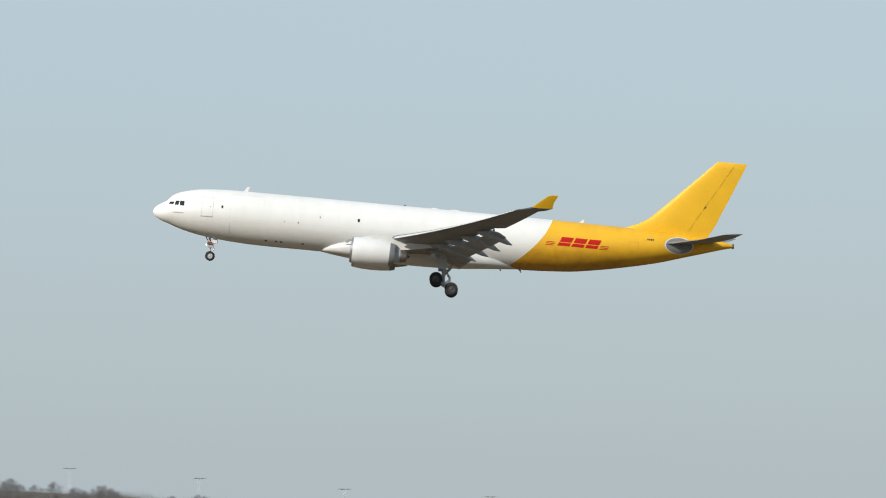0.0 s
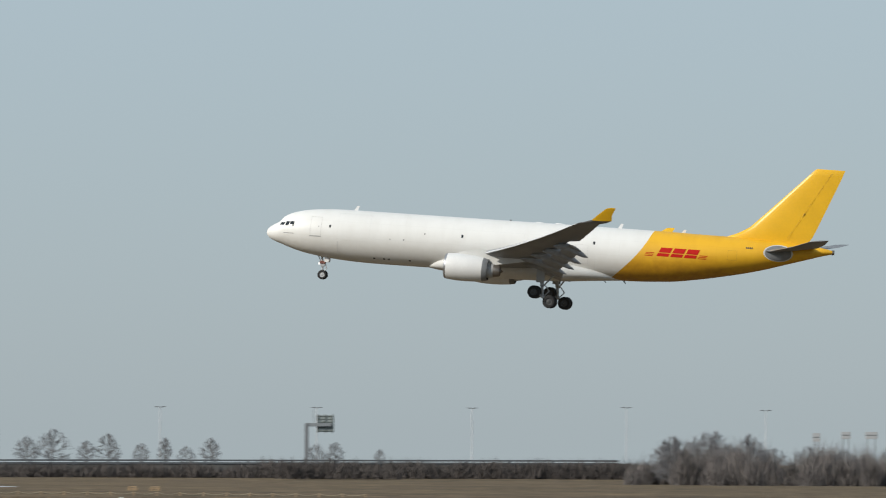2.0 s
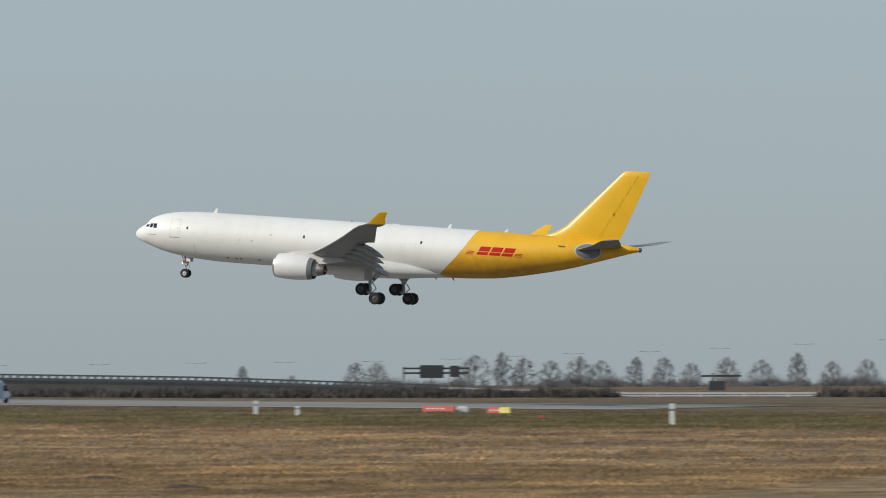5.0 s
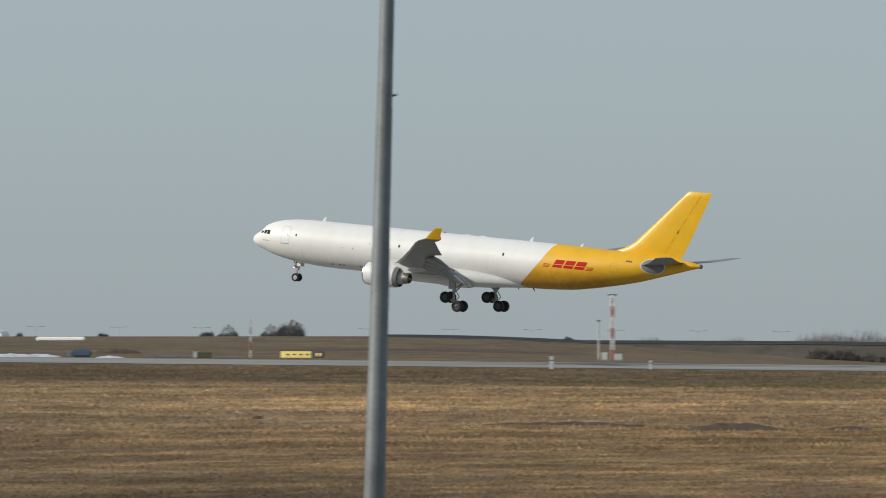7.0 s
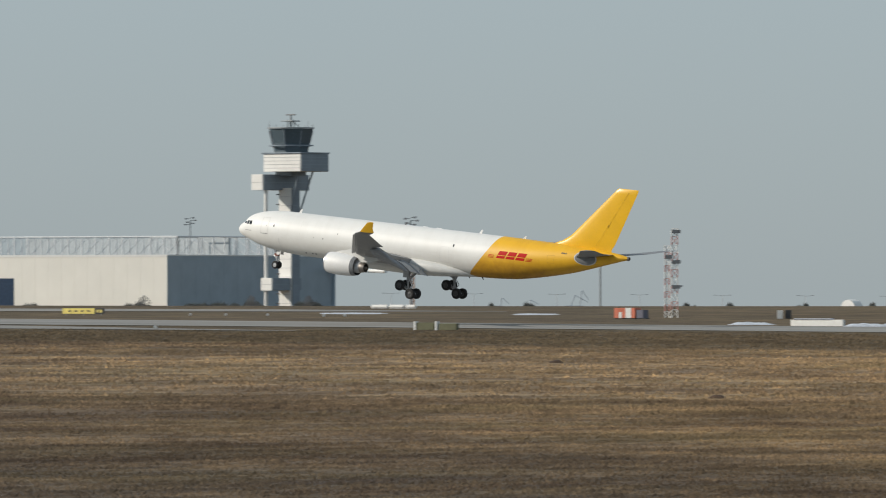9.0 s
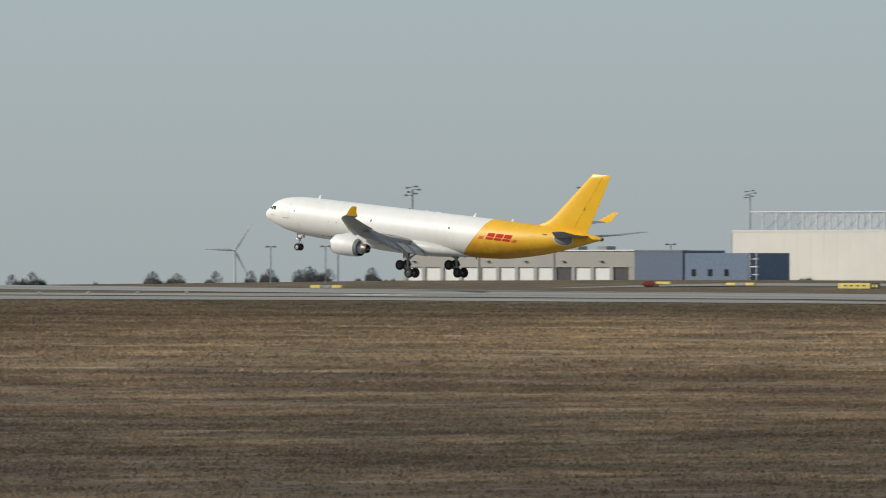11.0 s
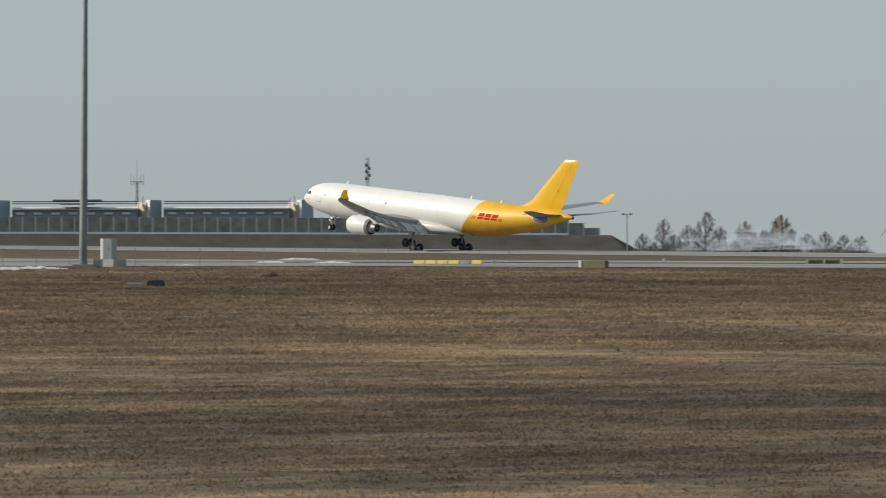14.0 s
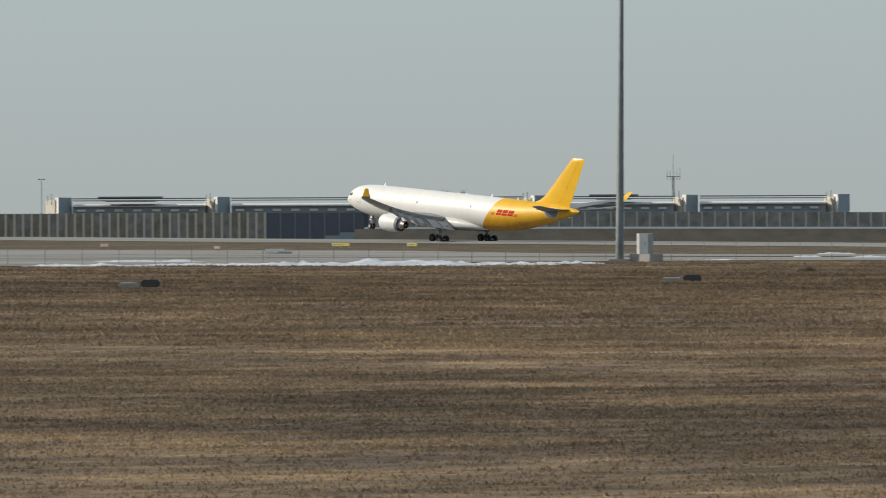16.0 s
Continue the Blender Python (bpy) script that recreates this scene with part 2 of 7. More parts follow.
    near_side = n.new("ShaderNodeMapRange"); near_side.interpolation_type = "SMOOTHSTEP"
    near_side.inputs[1].default_value, near_side.inputs[2].default_value = 812, 780
    l.new(edge, near_side.inputs[0])
    fresh_share = n.new("ShaderNodeMath"); fresh_share.operation = "MULTIPLY"
    l.new(east.outputs[0], fresh_share.inputs[0]); l.new(near_side.outputs[0], fresh_share.inputs[1])
    sown = n.new("ShaderNodeMix"); sown.data_type = "RGBA"
    l.new(fresh_share.outputs[0], sown.inputs[0]); l.new(dull, sown.inputs[6]); l.new(fresh, sown.inputs[7])
    mown = sown.outputs[2]
    mix = n.new("ShaderNodeMix"); mix.data_type = "RGBA"
    l.new(amount.outputs[0], mix.inputs[0]); l.new(colour, mix.inputs[6]); l.new(mown, mix.inputs[7])
    if blades:
        g = n.new("ShaderNodeNewGeometry")
        shade = ramp(g.outputs["Random Per Island"], (0.0, (0.90, 0.88, 0.85)), (0.35, (1.25, 1.22, 1.17)), (1.0, (1.75, 1.66, 1.52)))
        mul = n.new("ShaderNodeMix"); mul.data_type = "RGBA"; mul.blend_type = "MULTIPLY"
        mul.inputs[0].default_value = 1.0
        l.new(mix.outputs[2], mul.inputs[6]); l.new(shade, mul.inputs[7])
        l.new(mul.outputs[2], b.inputs["Base Color"])
        glow, both_ways = n.new("ShaderNodeBsdfTranslucent"), n.new("ShaderNodeMixShader")
        l.new(mul.outputs[2], glow.inputs[0])
        both_ways.inputs[0].default_value = 0.45
        l.new(b.outputs[0], both_ways.inputs[1]); l.new(glow.outputs[0], both_ways.inputs[2])
        l.new(both_ways.outputs[0], n["Material Output"].inputs[0])
        return m
    l.new(mix.outputs[2], b.inputs["Base Color"])
    bp = n.new("ShaderNodeBump")
    bp.inputs["Strength"].default_value, bp.inputs["Distance"].default_value = 1.0, 0.35
    l.new(mad(patch, 1.0, mad(tuft, 0.5, 0.0)), bp.inputs["Height"]); l.new(bp.outputs[0], b.inputs["Normal"])
    return m


STRAWS = ((0.088, 0.065, 0.049), (0.182, 0.136, 0.094), (0.258, 0.188, 0.122), (0.37, 0.268, 0.162))
GRASS = grass_material("winter_grass", *STRAWS)
BLADES = grass_material("grass_blades", *STRAWS, blades=True)


# ---- small building kit ----
def mesh_of(bm, name, mats, smooth=False):
    me = bpy.data.meshes.new(name)
    bmesh.ops.recalc_face_normals(bm, faces=bm.faces)
    bm.to_mesh(me); bm.free()
    for m in (mats if isinstance(mats, (list, tuple)) else [mats]):
        me.materials.append(m)
    if smooth:
        me.polygons.foreach_set("use_smooth", [True] * len(me.polygons))
        me.set_sharp_from_angle(angle=radians(38))
    return me


def part(name, bm, material, parent=None, label="", smooth=False, at=None):
    ob = new(name, mesh_of(bm, name, material, smooth))
    ob.parent = parent
    if at is not None:
        ob.matrix_basis = at
    return tagged(ob, label)


def sliver_mesh(name, corners, material):
    """A mesh of loose triangles from rows of three corners."""
    v = np.asarray(corners, dtype=np.float32).reshape(-1, 3)
    k = len(v) // 3
    me = bpy.data.meshes.new(name)
    me.vertices.add(len(v)); me.loops.add(len(v)); me.polygons.add(k)
    me.vertices.foreach_set("co", v.ravel())
    me.loops.foreach_set("vertex_index", np.arange(len(v), dtype=np.int32))
    me.polygons.foreach_set("loop_start", np.arange(0, len(v), 3, dtype=np.int32))
    me.update(calc_edges=True)
    me.materials.append(material)
    return me


def thing(name, at, label, category, group="", kind=""):
    ob = new(name)
    ob.matrix_basis = at
    return tagged(ob, label, category, group, kind)


def box(bm, x0, x1, y0, y1, z0, z1, bevel=0.0, mi=0):
    r = bmesh.ops.create_cube(bm, size=1, matrix=Matrix.LocRotScale(((x0 + x1) / 2, (y0 + y1) / 2, (z0 + z1) / 2), None,
                                                                      (x1 - x0, y1 - y0, z1 - z0)))
    vs = r["verts"]
    fs = {f for v in vs for f in v.link_faces}
    for f in fs:
        f.material_index = mi
    if bevel:
        bmesh.ops.bevel(bm, geom=list({e for v in vs for e in v.link_edges}), offset=bevel, segments=2, affect="EDGES", material=-1)
    return bm


def rod(bm, p, q, r0, r1=None, seg=8, mi=0, caps=True):
    p, q = Vector(p), Vector(q)
    d = q - p
    m = Matrix.Translation((p + q) / 2) @ d.to_track_quat("Z", "Y").to_matrix().to_4x4()
    r = bmesh.ops.create_cone(bm, cap_ends=caps, segments=seg, radius1=r0, radius2=r0 if r1 is None else r1, depth=d.length, matrix=m)
    for f in {f for v in r["verts"] for f in v.link_faces}:
        f.material_index = mi
    return bm


def loft(bm, rings, close=True, cap0=False, cap1=False, mi=0):
    """Joins rings of points of equal count into a skin."""
    vv = [[bm.verts.new(p) for p in ring] for ring in rings]
    k = len(rings[0])
    for a, b in zip(vv, vv[1:]):
        for i in range(k if close else k - 1):
            j = (i + 1) % k
            bm.faces.new((a[i], a[j], b[j], b[i])).material_index = mi
    if cap0:
        bm.faces.new(vv[0]).material_index = mi
    if cap1:
        bm.faces.new(vv[-1]).material_index = mi
    return vv


def spin(bm, profile, axis="X", seg=28, at=(0, 0, 0), mi=0, cap0=False, cap1=False):
    """A body of revolution about the x axis (or y, z) from rows of (along, radius)."""
    rings = []
    for s, r in profile:
        ring = []
        for i in range(seg):
            w = 2 * math.pi * i / seg
            c, d = r * math.cos(w), r * math.sin(w)
            p = {"X": (s, c, d), "Y": (c, s, d), "Z": (c, d, s)}[axis]
            ring.append((p[0] + at[0], p[1] + at[1], p[2] + at[2]))
        rings.append(ring)
    return loft(bm, rings, True, cap0, cap1, mi)


def ground_z(x, y):
    """Height of the airfield: it climbs gently to the left, crowns at the runway and falls away slowly behind."""
    b = min(7.9, max(-0.7, -0.0063 * x))
    c = max(0, 1 - abs(y - RUNWAY_Y) / 75)
    c = 0.3 * c * c * (3 - 2 * c) * min(1, max(0, (-x - 350) / 300))
    w = min(1, max(0, (-x / max(y, 1) - 0.46) / 0.10))
    w = w * w * (3 - 2 * w)
    dip = (1 - w) * min(1, max(0, (y - 930) / 380))
    b = b * (1 - dip) - 0.3 * dip
    left = math.degrees(math.atan2(-x, max(y, 1)))
    v = min(1, max(0, (left - 38) / 2.5))
    v = v * v * (3 - 2 * v)
    f = v * min(1, max(0, (y - 908) / 120))
    b = b * (1 - f) + (EYE - 0.00315 * math.hypot(x, y)) * f
    h = min(1, max(0, (y - 1090) / 140))
    h = h * h * (3 - 2 * h) * v * np.interp(left, [38, 40.8, 42.5, 44.5, 45.5], [0.00115, 0.00115, 0.00035, 0.00035, 0.0]) * math.hypot(x, y)
    k = min(1, max(0, (y - 1310 + 370 * w) / (500 + 100 * w)))
    if k <= 0:
        return b + c + h
    k = k * k * (3 - 2 * k)
    q = min(1, max(0, (3.5 - left) / 3.5))
    far = EYE - (0.0047 - 0.00245 * w + 0.0009 * v + 0.0026 * q * q * (3 - 2 * q)) * math.hypot(x, y)
    return (b + c) * (1 - k) + far * k + h


def at(left, dist):
    """Ground place at a heading (degrees to the left of +y) and a distance from the camera's foot."""
    x, y = -math.sin(radians(left)) * dist, math.cos(radians(left)) * dist
    return x, y, ground_z(x, y)


def facing(left, dist, turn=0.0, z=None, lift=0.0):
    """Pose on the ground there, whose -y side faces the camera's foot."""
    x, y, g = at(left, dist)
    return pose(x, y, (g if z is None else z) + lift, 0, 0, left + turn)


# ---- ground ----
def sheet(name, xs, ys, lift, material, label, category, inside=None):
    verts, faces, ids = [], [], {}
    for i, x in enumerate(xs):
        for j, y in enumerate(ys):
            ids[i, j] = len(verts)
            verts.append((x, y, ground_z(x, y) + lift))
    for i in range(len(xs) - 1):
        for j in range(len(ys) - 1):
            faces.append((ids[i, j], ids[i + 1, j], ids[i + 1, j + 1], ids[i, j + 1]))
    me = bpy.data.meshes.new(name)
    me.from_pydata(verts, [], faces)
    me.materials.append(material)
    me.polygons.foreach_set("use_smooth", [True] * len(me.polygons))
    return tagged(new(name, me), label, category, kind="structure")


def spread(*marks):
    out = []
    for lo, hi, step in marks:
        out += list(np.arange(lo, hi, step))
    return out + [marks[-1][1]]


sheet("ground", spread((-4900, -1400, 250), (-1400, 200, 20), (200, 4900, 235)),
      spread((-600, 0, 100), (0, 760, 20), (760, 1000, 10), (1000, 2000, 25), (2000, 4950, 227)), 0, GRASS,
      "brown winter grass of a wide airfield", "ground")


def asphalt(name, lo, hi, streak):
    m = mat(name, hi, 0.95, vary=0.1, scale=0.08, fine=0.9, tint=lo, spec=0.1)
    n, l = m.node_tree.nodes, m.node_tree.links
    mp = n.new("ShaderNodeMapping")
    mp.inputs["Scale"].default_value = streak
    co = [k for k in n if k.type == "TEX_COORD"][0]
    l.new(co.outputs["Object"], mp.inputs[0])
    for k in n:
        if k.type == "TEX_NOISE":
            l.new(mp.outputs[0], k.inputs["Vector"])
    return m


RUNWAY = asphalt("runway_concrete", (0.185, 0.182, 0.174), (0.29, 0.285, 0.27), (0.15, 1.0, 1.0))
TAXIWAY = asphalt("taxiway_concrete", (0.18, 0.175, 0.165), (0.285, 0.278, 0.26), (0.3, 0.6, 1.0))
sheet("runway", spread((-2600, -300, 20)), spread((RUNWAY_Y - 32, RUNWAY_Y + 32, 8)), 0.05, RUNWAY,
      "grey concrete runway with pale shoulders", "runway")


def strip(name, near, far, lift, material, label, category):
    """A paved band between two edges, each a row of corners."""
    bm = bmesh.new()
    k = 40

    def along(pts):
        pts = [Vector(p) for p in pts]
        lens = [0]
        for p, q in zip(pts, pts[1:]):
            lens.append(lens[-1] + (q - p).length)
        out = []
        for i in range(k + 1):
            s = lens[-1] * i / k
            j = max(q for q in range(len(pts) - 1) if lens[q] <= s + 1e-6)
            out.append(pts[j].lerp(pts[j + 1], (s - lens[j]) / (lens[j + 1] - lens[j])))
        return out
    rows = []
    for p, q in zip(along(near), along(far)):
        rows.append([(*r, ground_z(*r) + lift) for r in (p.lerp(q, w / 6) for w in range(7))])
    loft(bm, rows, close=False)
    me = mesh_of(bm, name, material)
    return tagged(new(name, me), label, category, kind="structure")


def ring(*rows):
    return [at(left, d)[:2] for left, d in rows]


# two lanes with a narrow grass strip between, opening into the apron
strip("taxiway_far_lane", ring((33.5, 1005), (38, 1052), (41, 1075), (44, 1084), (46, 1086), (48.5, 1090), (50.3, 1085), (51.4, 1075), (54, 1065), (58, 1060)),
      ring((33.5, 1006), (38, 1064), (41, 1105), (44, 1117), (46, 1120), (48.5, 1124), (50.3, 1140), (51.4, 1195), (54, 1222), (58, 1260)), 0.06, TAXIWAY,
      "pale concrete taxiway lane joining the runway", "taxiway")
strip("taxiway_near_lane", ring((36, 985), (38, 1005), (41, 1020), (44, 1012), (46, 1014), (48.5, 1026), (50.3, 1008), (51.4, 990), (54, 956), (58, 920)),
      ring((36, 988), (38, 1042), (41, 1062), (44, 1069), (46, 1072), (48.5, 1076), (50.3, 1078), (51.4, 1070), (54, 1060), (58, 1055)), 0.06, TAXIWAY,
      "pale concrete taxiway lane beside the grass", "taxiway")
strip("far_apron", ring((34.5, 1340), (36, 1335), (38, 1330), (40, 1330), (42, 1335), (43.5, 1345)),
      ring((34.5, 1345), (36, 1385), (38, 1400), (40, 1405), (42, 1395), (43.5, 1350)), 0.06, TAXIWAY,
      "pale concrete apron edge beyond the runway", "apron")


# ---- the aircraft: x runs aft from the nose tip, -y is the port side, z up ----
def smooth_rows(rows, step):
    """Monotone-ish cubic through rows of (s, a, b, c)."""
    r = np.array(rows, float)
    s, v = r[:, 0], r[:, 1:]
    d = np.diff(v, axis=0) / np.diff(s)[:, None]
    m = np.vstack([d[:1], np.where(d[1:] * d[:-1] > 0, 2 * d[1:] * d[:-1] / (d[1:] + d[:-1] + 1e-12), 0), d[-1:]])
    out = []
    for i in range(len(s) - 1):
        h = s[i + 1] - s[i]
        k = max(1, int(math.ceil(h / step)))
        for j in range(k):
            w = j / k
            p = ((2 * w**3 - 3 * w * w + 1) * v[i] + (w**3 - 2 * w * w + w) * h * m[i]
                 + (-2 * w**3 + 3 * w * w) * v[i + 1] + (w**3 - w * w) * h * m[i + 1])
            out.append((s[i] + w * h, *p))
    out.append((s[-1], *v[-1]))
    return out


# station, crown, keel, half width
HULL = smooth_rows([
    (0.0, 0.02, -0.02, 0.02), (0.12, 0.36, -0.33, 0.36), (0.4, 0.66, -0.60, 0.66), (0.9, 0.99, -0.86, 1.02),
    (1.4, 1.26, -1.04, 1.32), (1.95, 1.87, -1.22, 1.60), (2.6, 2.24, -1.45, 1.86), (3.4, 2.51, -1.70, 2.10),
    (4.8, 2.81, -2.02, 2.42), (6.4, 2.97, -2.27, 2.64), (8.5, 3.06, -2.48, 2.77), (11.0, 3.07, -2.62, 2.82),
    (14.0, 3.07, -2.66, 2.82), (30.0, 3.07, -2.66, 2.82), (40.0, 3.05, -2.66, 2.82), (45.1, 3.02, -2.42, 2.77),
    (48.0, 2.97, -2.02, 2.62), (51.0, 2.94, -1.46, 2.34), (54.4, 2.86, -0.70, 1.88), (58.2, 2.68, 0.42, 1.22),
    (60.2, 2.52, 1.02, 0.88), (62.0, 2.30, 1.56, 0.54), (62.77, 2.14, 1.74, 0.30)], 0.5)


def hull_at(s):
    for p, q in zip(HULL, HULL[1:]):
        if p[0] <= s <= q[0]:
            w = (s - p[0]) / (q[0] - p[0])
            return [p[i] + (q[i] - p[i]) * w for i in (1, 2, 3)]
    return HULL[-1][1:]


def hull_point(s, z, side=-1, off=0.02):
    top, bot, wide = hull_at(s)
    c, h = (top + bot) / 2, (top - bot) / 2
    t = max(-0.999, min(0.999, (z - c) / h))
    y = wide * math.sqrt(1 - t * t)
    nrm = Vector((0, y / wide**2, (z - c) / h**2)).normalized()
    return Vector((s, side * (y + off * nrm.y), z + off * nrm.z))


def hull_patch(bm, corner, side=-1, off=0.02, nu=6, nv=4, mi=0):
    """A patch that hugs the hull; corner(u, v) gives station and height for u, v in 0..1."""
    rows = []
    for i in range(nu + 1):
        rows.append([hull_point(*corner(i / nu, j / nv), side, off) for j in range(nv + 1)])
    loft(bm, rows, close=False, mi=mi)


def quad_on_hull(bm, s0, s1, z0, z1, lean=0.0, side=-1, off=0.02, mi=0):
    hull_patch(bm, lambda u, v: (s0 + (s1 - s0) * u + lean * (z0 + (z1 - z0) * v), z0 + (z1 - z0) * v), side, off,
               max(1 if s1 - s0 < 0.15 else 3, int((s1 - s0) / 0.5)), max(1 if z1 - z0 < 0.15 else 3, int((z1 - z0) / 0.2)), mi)


def outline_on_hull(bm, s0, s1, z0, z1, w=0.05, side=-1, off=0.012):
    for q in ((s0, s0 + w, z0, z1), (s1 - w, s1, z0, z1), (s0, s1, z0, z0 + w), (s0, s1, z1 - w, z1)):
        quad_on_hull(bm, *q, side=side, off=off)


def foil(s_le, chord, y, z, thick, twist=0.0, cut=1.0, k=9, vertical=False):
    """A closed aerofoil ring. cut: how much of the chord is kept."""
    pts = []
    xs = [0.5 - 0.5 * math.cos(math.pi * i / k) for i in range(k + 1)]

    def t(x):
        return 5 * thick * (0.2969 * math.sqrt(x) - 0.126 * x - 0.3516 * x * x + 0.2843 * x**3 - 0.1015 * x**4)
    up = [(x * cut, t(x * cut) + 0.02 * math.sin(math.pi * x * cut) * (not vertical)) for x in xs]
    lo = [(x * cut, -t(x * cut) * (1.0 if vertical else 0.9)) for x in reversed(xs[1:] if cut == 1.0 else xs[1:])]
    for x, h in up + lo:
        dx, dz = x * chord, h * chord
        dx, dz = dx * math.cos(twist) + dz * math.sin(twist), -dx * math.sin(twist) + dz * math.cos(twist)
        pts.append((s_le + dx, y + dz, z) if vertical else (s_le + dx, y, z + dz))
    return pts


def wing_le(y):
    return 21.4 + (y - 2.82) * 0.695


def wing_chord(y):
    te = 33.6 + max(0, y - 9.4) * 0.412 if y > 9.4 else 33.2 + (y - 2.82) * 0.06
    return te - wing_le(y)


def wing_z(y):
    w = max(0, y - 2.82)
    return -1.45 + 0.085 * w + 0.0034 * w * w


def settle(bm, side):
    """The far wing flexes less: it hangs a little lower towards its tip."""
    if side > 0:
        for v in bm.verts:
            w = max(0, (v.co.y - 2.82) / 27.0)
            v.co.z -= 0.75 * w * w
            v.co.x -= 2.3 * w


def build_aircraft():
    root = thing("cargo_aircraft", pose(-32, RUNWAY_Y, 35), "white twin-engine cargo jet with yellow tail, landing gear down", "aircraft")
    # fuselage
    bm = bmesh.new()
    seg = 48
    rings = []
    for s, top, bot, wide in HULL:
        c, h = (top + bot) / 2, (top - bot) / 2
        rings.append([(s, wide * math.sin(2 * math.pi * i / seg), c + h * math.cos(2 * math.pi * i / seg)) for i in range(seg)])
    loft(bm, rings, True, True, True)
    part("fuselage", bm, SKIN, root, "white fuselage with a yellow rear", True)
    # tail cone outlet
    bm = bmesh.new()
    spin(bm, [(62.74, 0.30), (62.95, 0.24), (62.95, 0.12), (62.8, 0.1)], "X", 16, (0, 0, 1.94))
    part("exhaust_outlet", bm, HOT, root, "dark auxiliary power outlet", True)
    # belly fairing
    bm = bmesh.new()
    rings = []
    for s, wide, top, bot in smooth_rows([(18.4, 0.9, -2.3, -2.65), (19.6, 2.0, -1.6, -2.85), (21.5, 2.75, -1.0, -3.1), (24, 3.15, -0.8, -3.25),
                                          (29, 3.25, -0.8, -3.3), (33, 3.1, -0.9, -3.2), (36, 2.6, -1.3, -2.95), (38.6, 1.5, -1.9, -2.75), (39.6, 0.6, -2.4, -2.68)], 0.8):
        c, h = (top + bot) / 2, (top - bot) / 2
        ring = []
        for i in range(32):
            w = 2 * math.pi * i / 32
            cs, sn = math.cos(w), math.sin(w)
            ring.append((s, wide * math.copysign(abs(sn) ** 0.75, sn), c + h * math.copysign(abs(cs) ** 0.75, cs)))
        rings.append(ring)
    loft(bm, rings, True, True, True)
    part("belly_fairing", bm, GREY_WHITE, root, "pale grey belly fairing", True)

    # fin with rudder
    bm = bmesh.new()
    rings = []
    for z, le, te, th in ((2.2, 50.5, 60.0, 0.07), (2.9, 51.0, 60.1, 0.075), (3.4, 52.3, 60.45, 0.085), (4.1, 53.5, 60.78, 0.095),
                          (5.5, 54.95, 61.35, 0.09), (8.0, 57.45, 62.4, 0.085), (10.2, 59.65, 63.3, 0.08), (10.82, 60.27, 63.52, 0.07), (10.93, 60.5, 63.55, 0.02)):
        rings.append(foil(le, te - le, 0, z, th, vertical=True, k=10))
    loft(bm, rings, True, True, True)
    part("fin", bm, YELLOW, root, "yellow swept tail fin", True)
    bm = bmesh.new()
    for side in (-1, 1):
        for f0, f1, w in ((0.02, 0.16, 0.017), (0.18, 0.30, 0.017), (0.33, 0.46, 0.017), (0.49, 0.62, 0.017), (0.66, 0.80, 0.017), (0.83, 0.97, 0.017), (0.36, 0.39, 0.08)):
            p0 = Vector((57.65, side * 0.33, 3.0)).lerp(Vector((62.25, side * 0.13, 10.75)), f0)
            p1 = Vector((57.65, side * 0.33, 3.0)).lerp(Vector((62.25, side * 0.13, 10.75)), f1)
            rod(bm, p0, p1, w * 0.6, seg=6)
    part("rudder_hinge", bm, HINGE, root, "dark hinge line of the rudder")

    # tailplanes
    for side in (-1, 1):
        bm = bmesh.new()
        rings = []
        for y, le, ch, z in ((0.6, 54.6, 6.2, 1.50), (2.5, 56.3, 5.1, 1.62), (6.0, 59.0, 3.6, 2.15), (9.2, 61.25, 2.2, 2.78), (9.7, 61.9, 1.55, 2.88)):
            rings.append(foil(le, ch, side * y, z, 0.055, twist=-0.125, k=8))
        loft(bm, rings, True, True, True)
        part("tailplane", bm, WING, root, "dark grey horizontal tailplane", True)
        for nm, grow, off, material, label in (("tailplane_seal", 1.0, 0.025, GREY_WHITE, "pale oval seal plate at the tailplane root"),
                                               ("seal_gap", 0.9, 0.05, MIDGREY, "dark slot behind the seal plate")):
            bm = bmesh.new()
            rings = []
            for k in (1.0, 0.8, 0.55, 0.3, 0.05):
                rings.append([hull_point(57.0 + 1.6 * grow * k * math.cos(2 * math.pi * i / 24), 1.45 + 0.9 * grow * k * math.sin(2 * math.pi * i / 24), side, off) for i in range(24)])
            loft(bm, rings, True, False, True)
            part(nm, bm, material, root, label)

    # wings
    for side in (-1, 1):
        bm = bmesh.new()
        rings = [foil(wing_le(y), wing_chord(y), side * y, wing_z(y), 0.125 - 0.0015 * y, twist=0.035 - 0.002 * y, cut=0.76) for y in (1.5, 2.82, 6, 9.4, 12, 15, 18, 20.2)]
        loft(bm, rings, True, True, True)
        rings = [foil(wing_le(y), wing_chord(y), side * y, wing_z(y), 0.125 - 0.0015 * y, twist=0.035 - 0.002 * y) for y in (20.2, 22, 24, 26, 28.3)]
        loft(bm, rings, True, True, True)
        settle(bm, side)
        part("wing", bm, WING, root, "grey wing with dark underside", True)
        # winglet: a grey root that bends up, then the yellow blade
        z0 = wing_z(28.3)
        bend = [(28.3, 39.1, 2.3, z0, 0.09), (28.8, 39.75, 2.35, z0 + 0.12, 0.085), (29.2, 40.6, 2.15, z0 + 0.38, 0.075)]
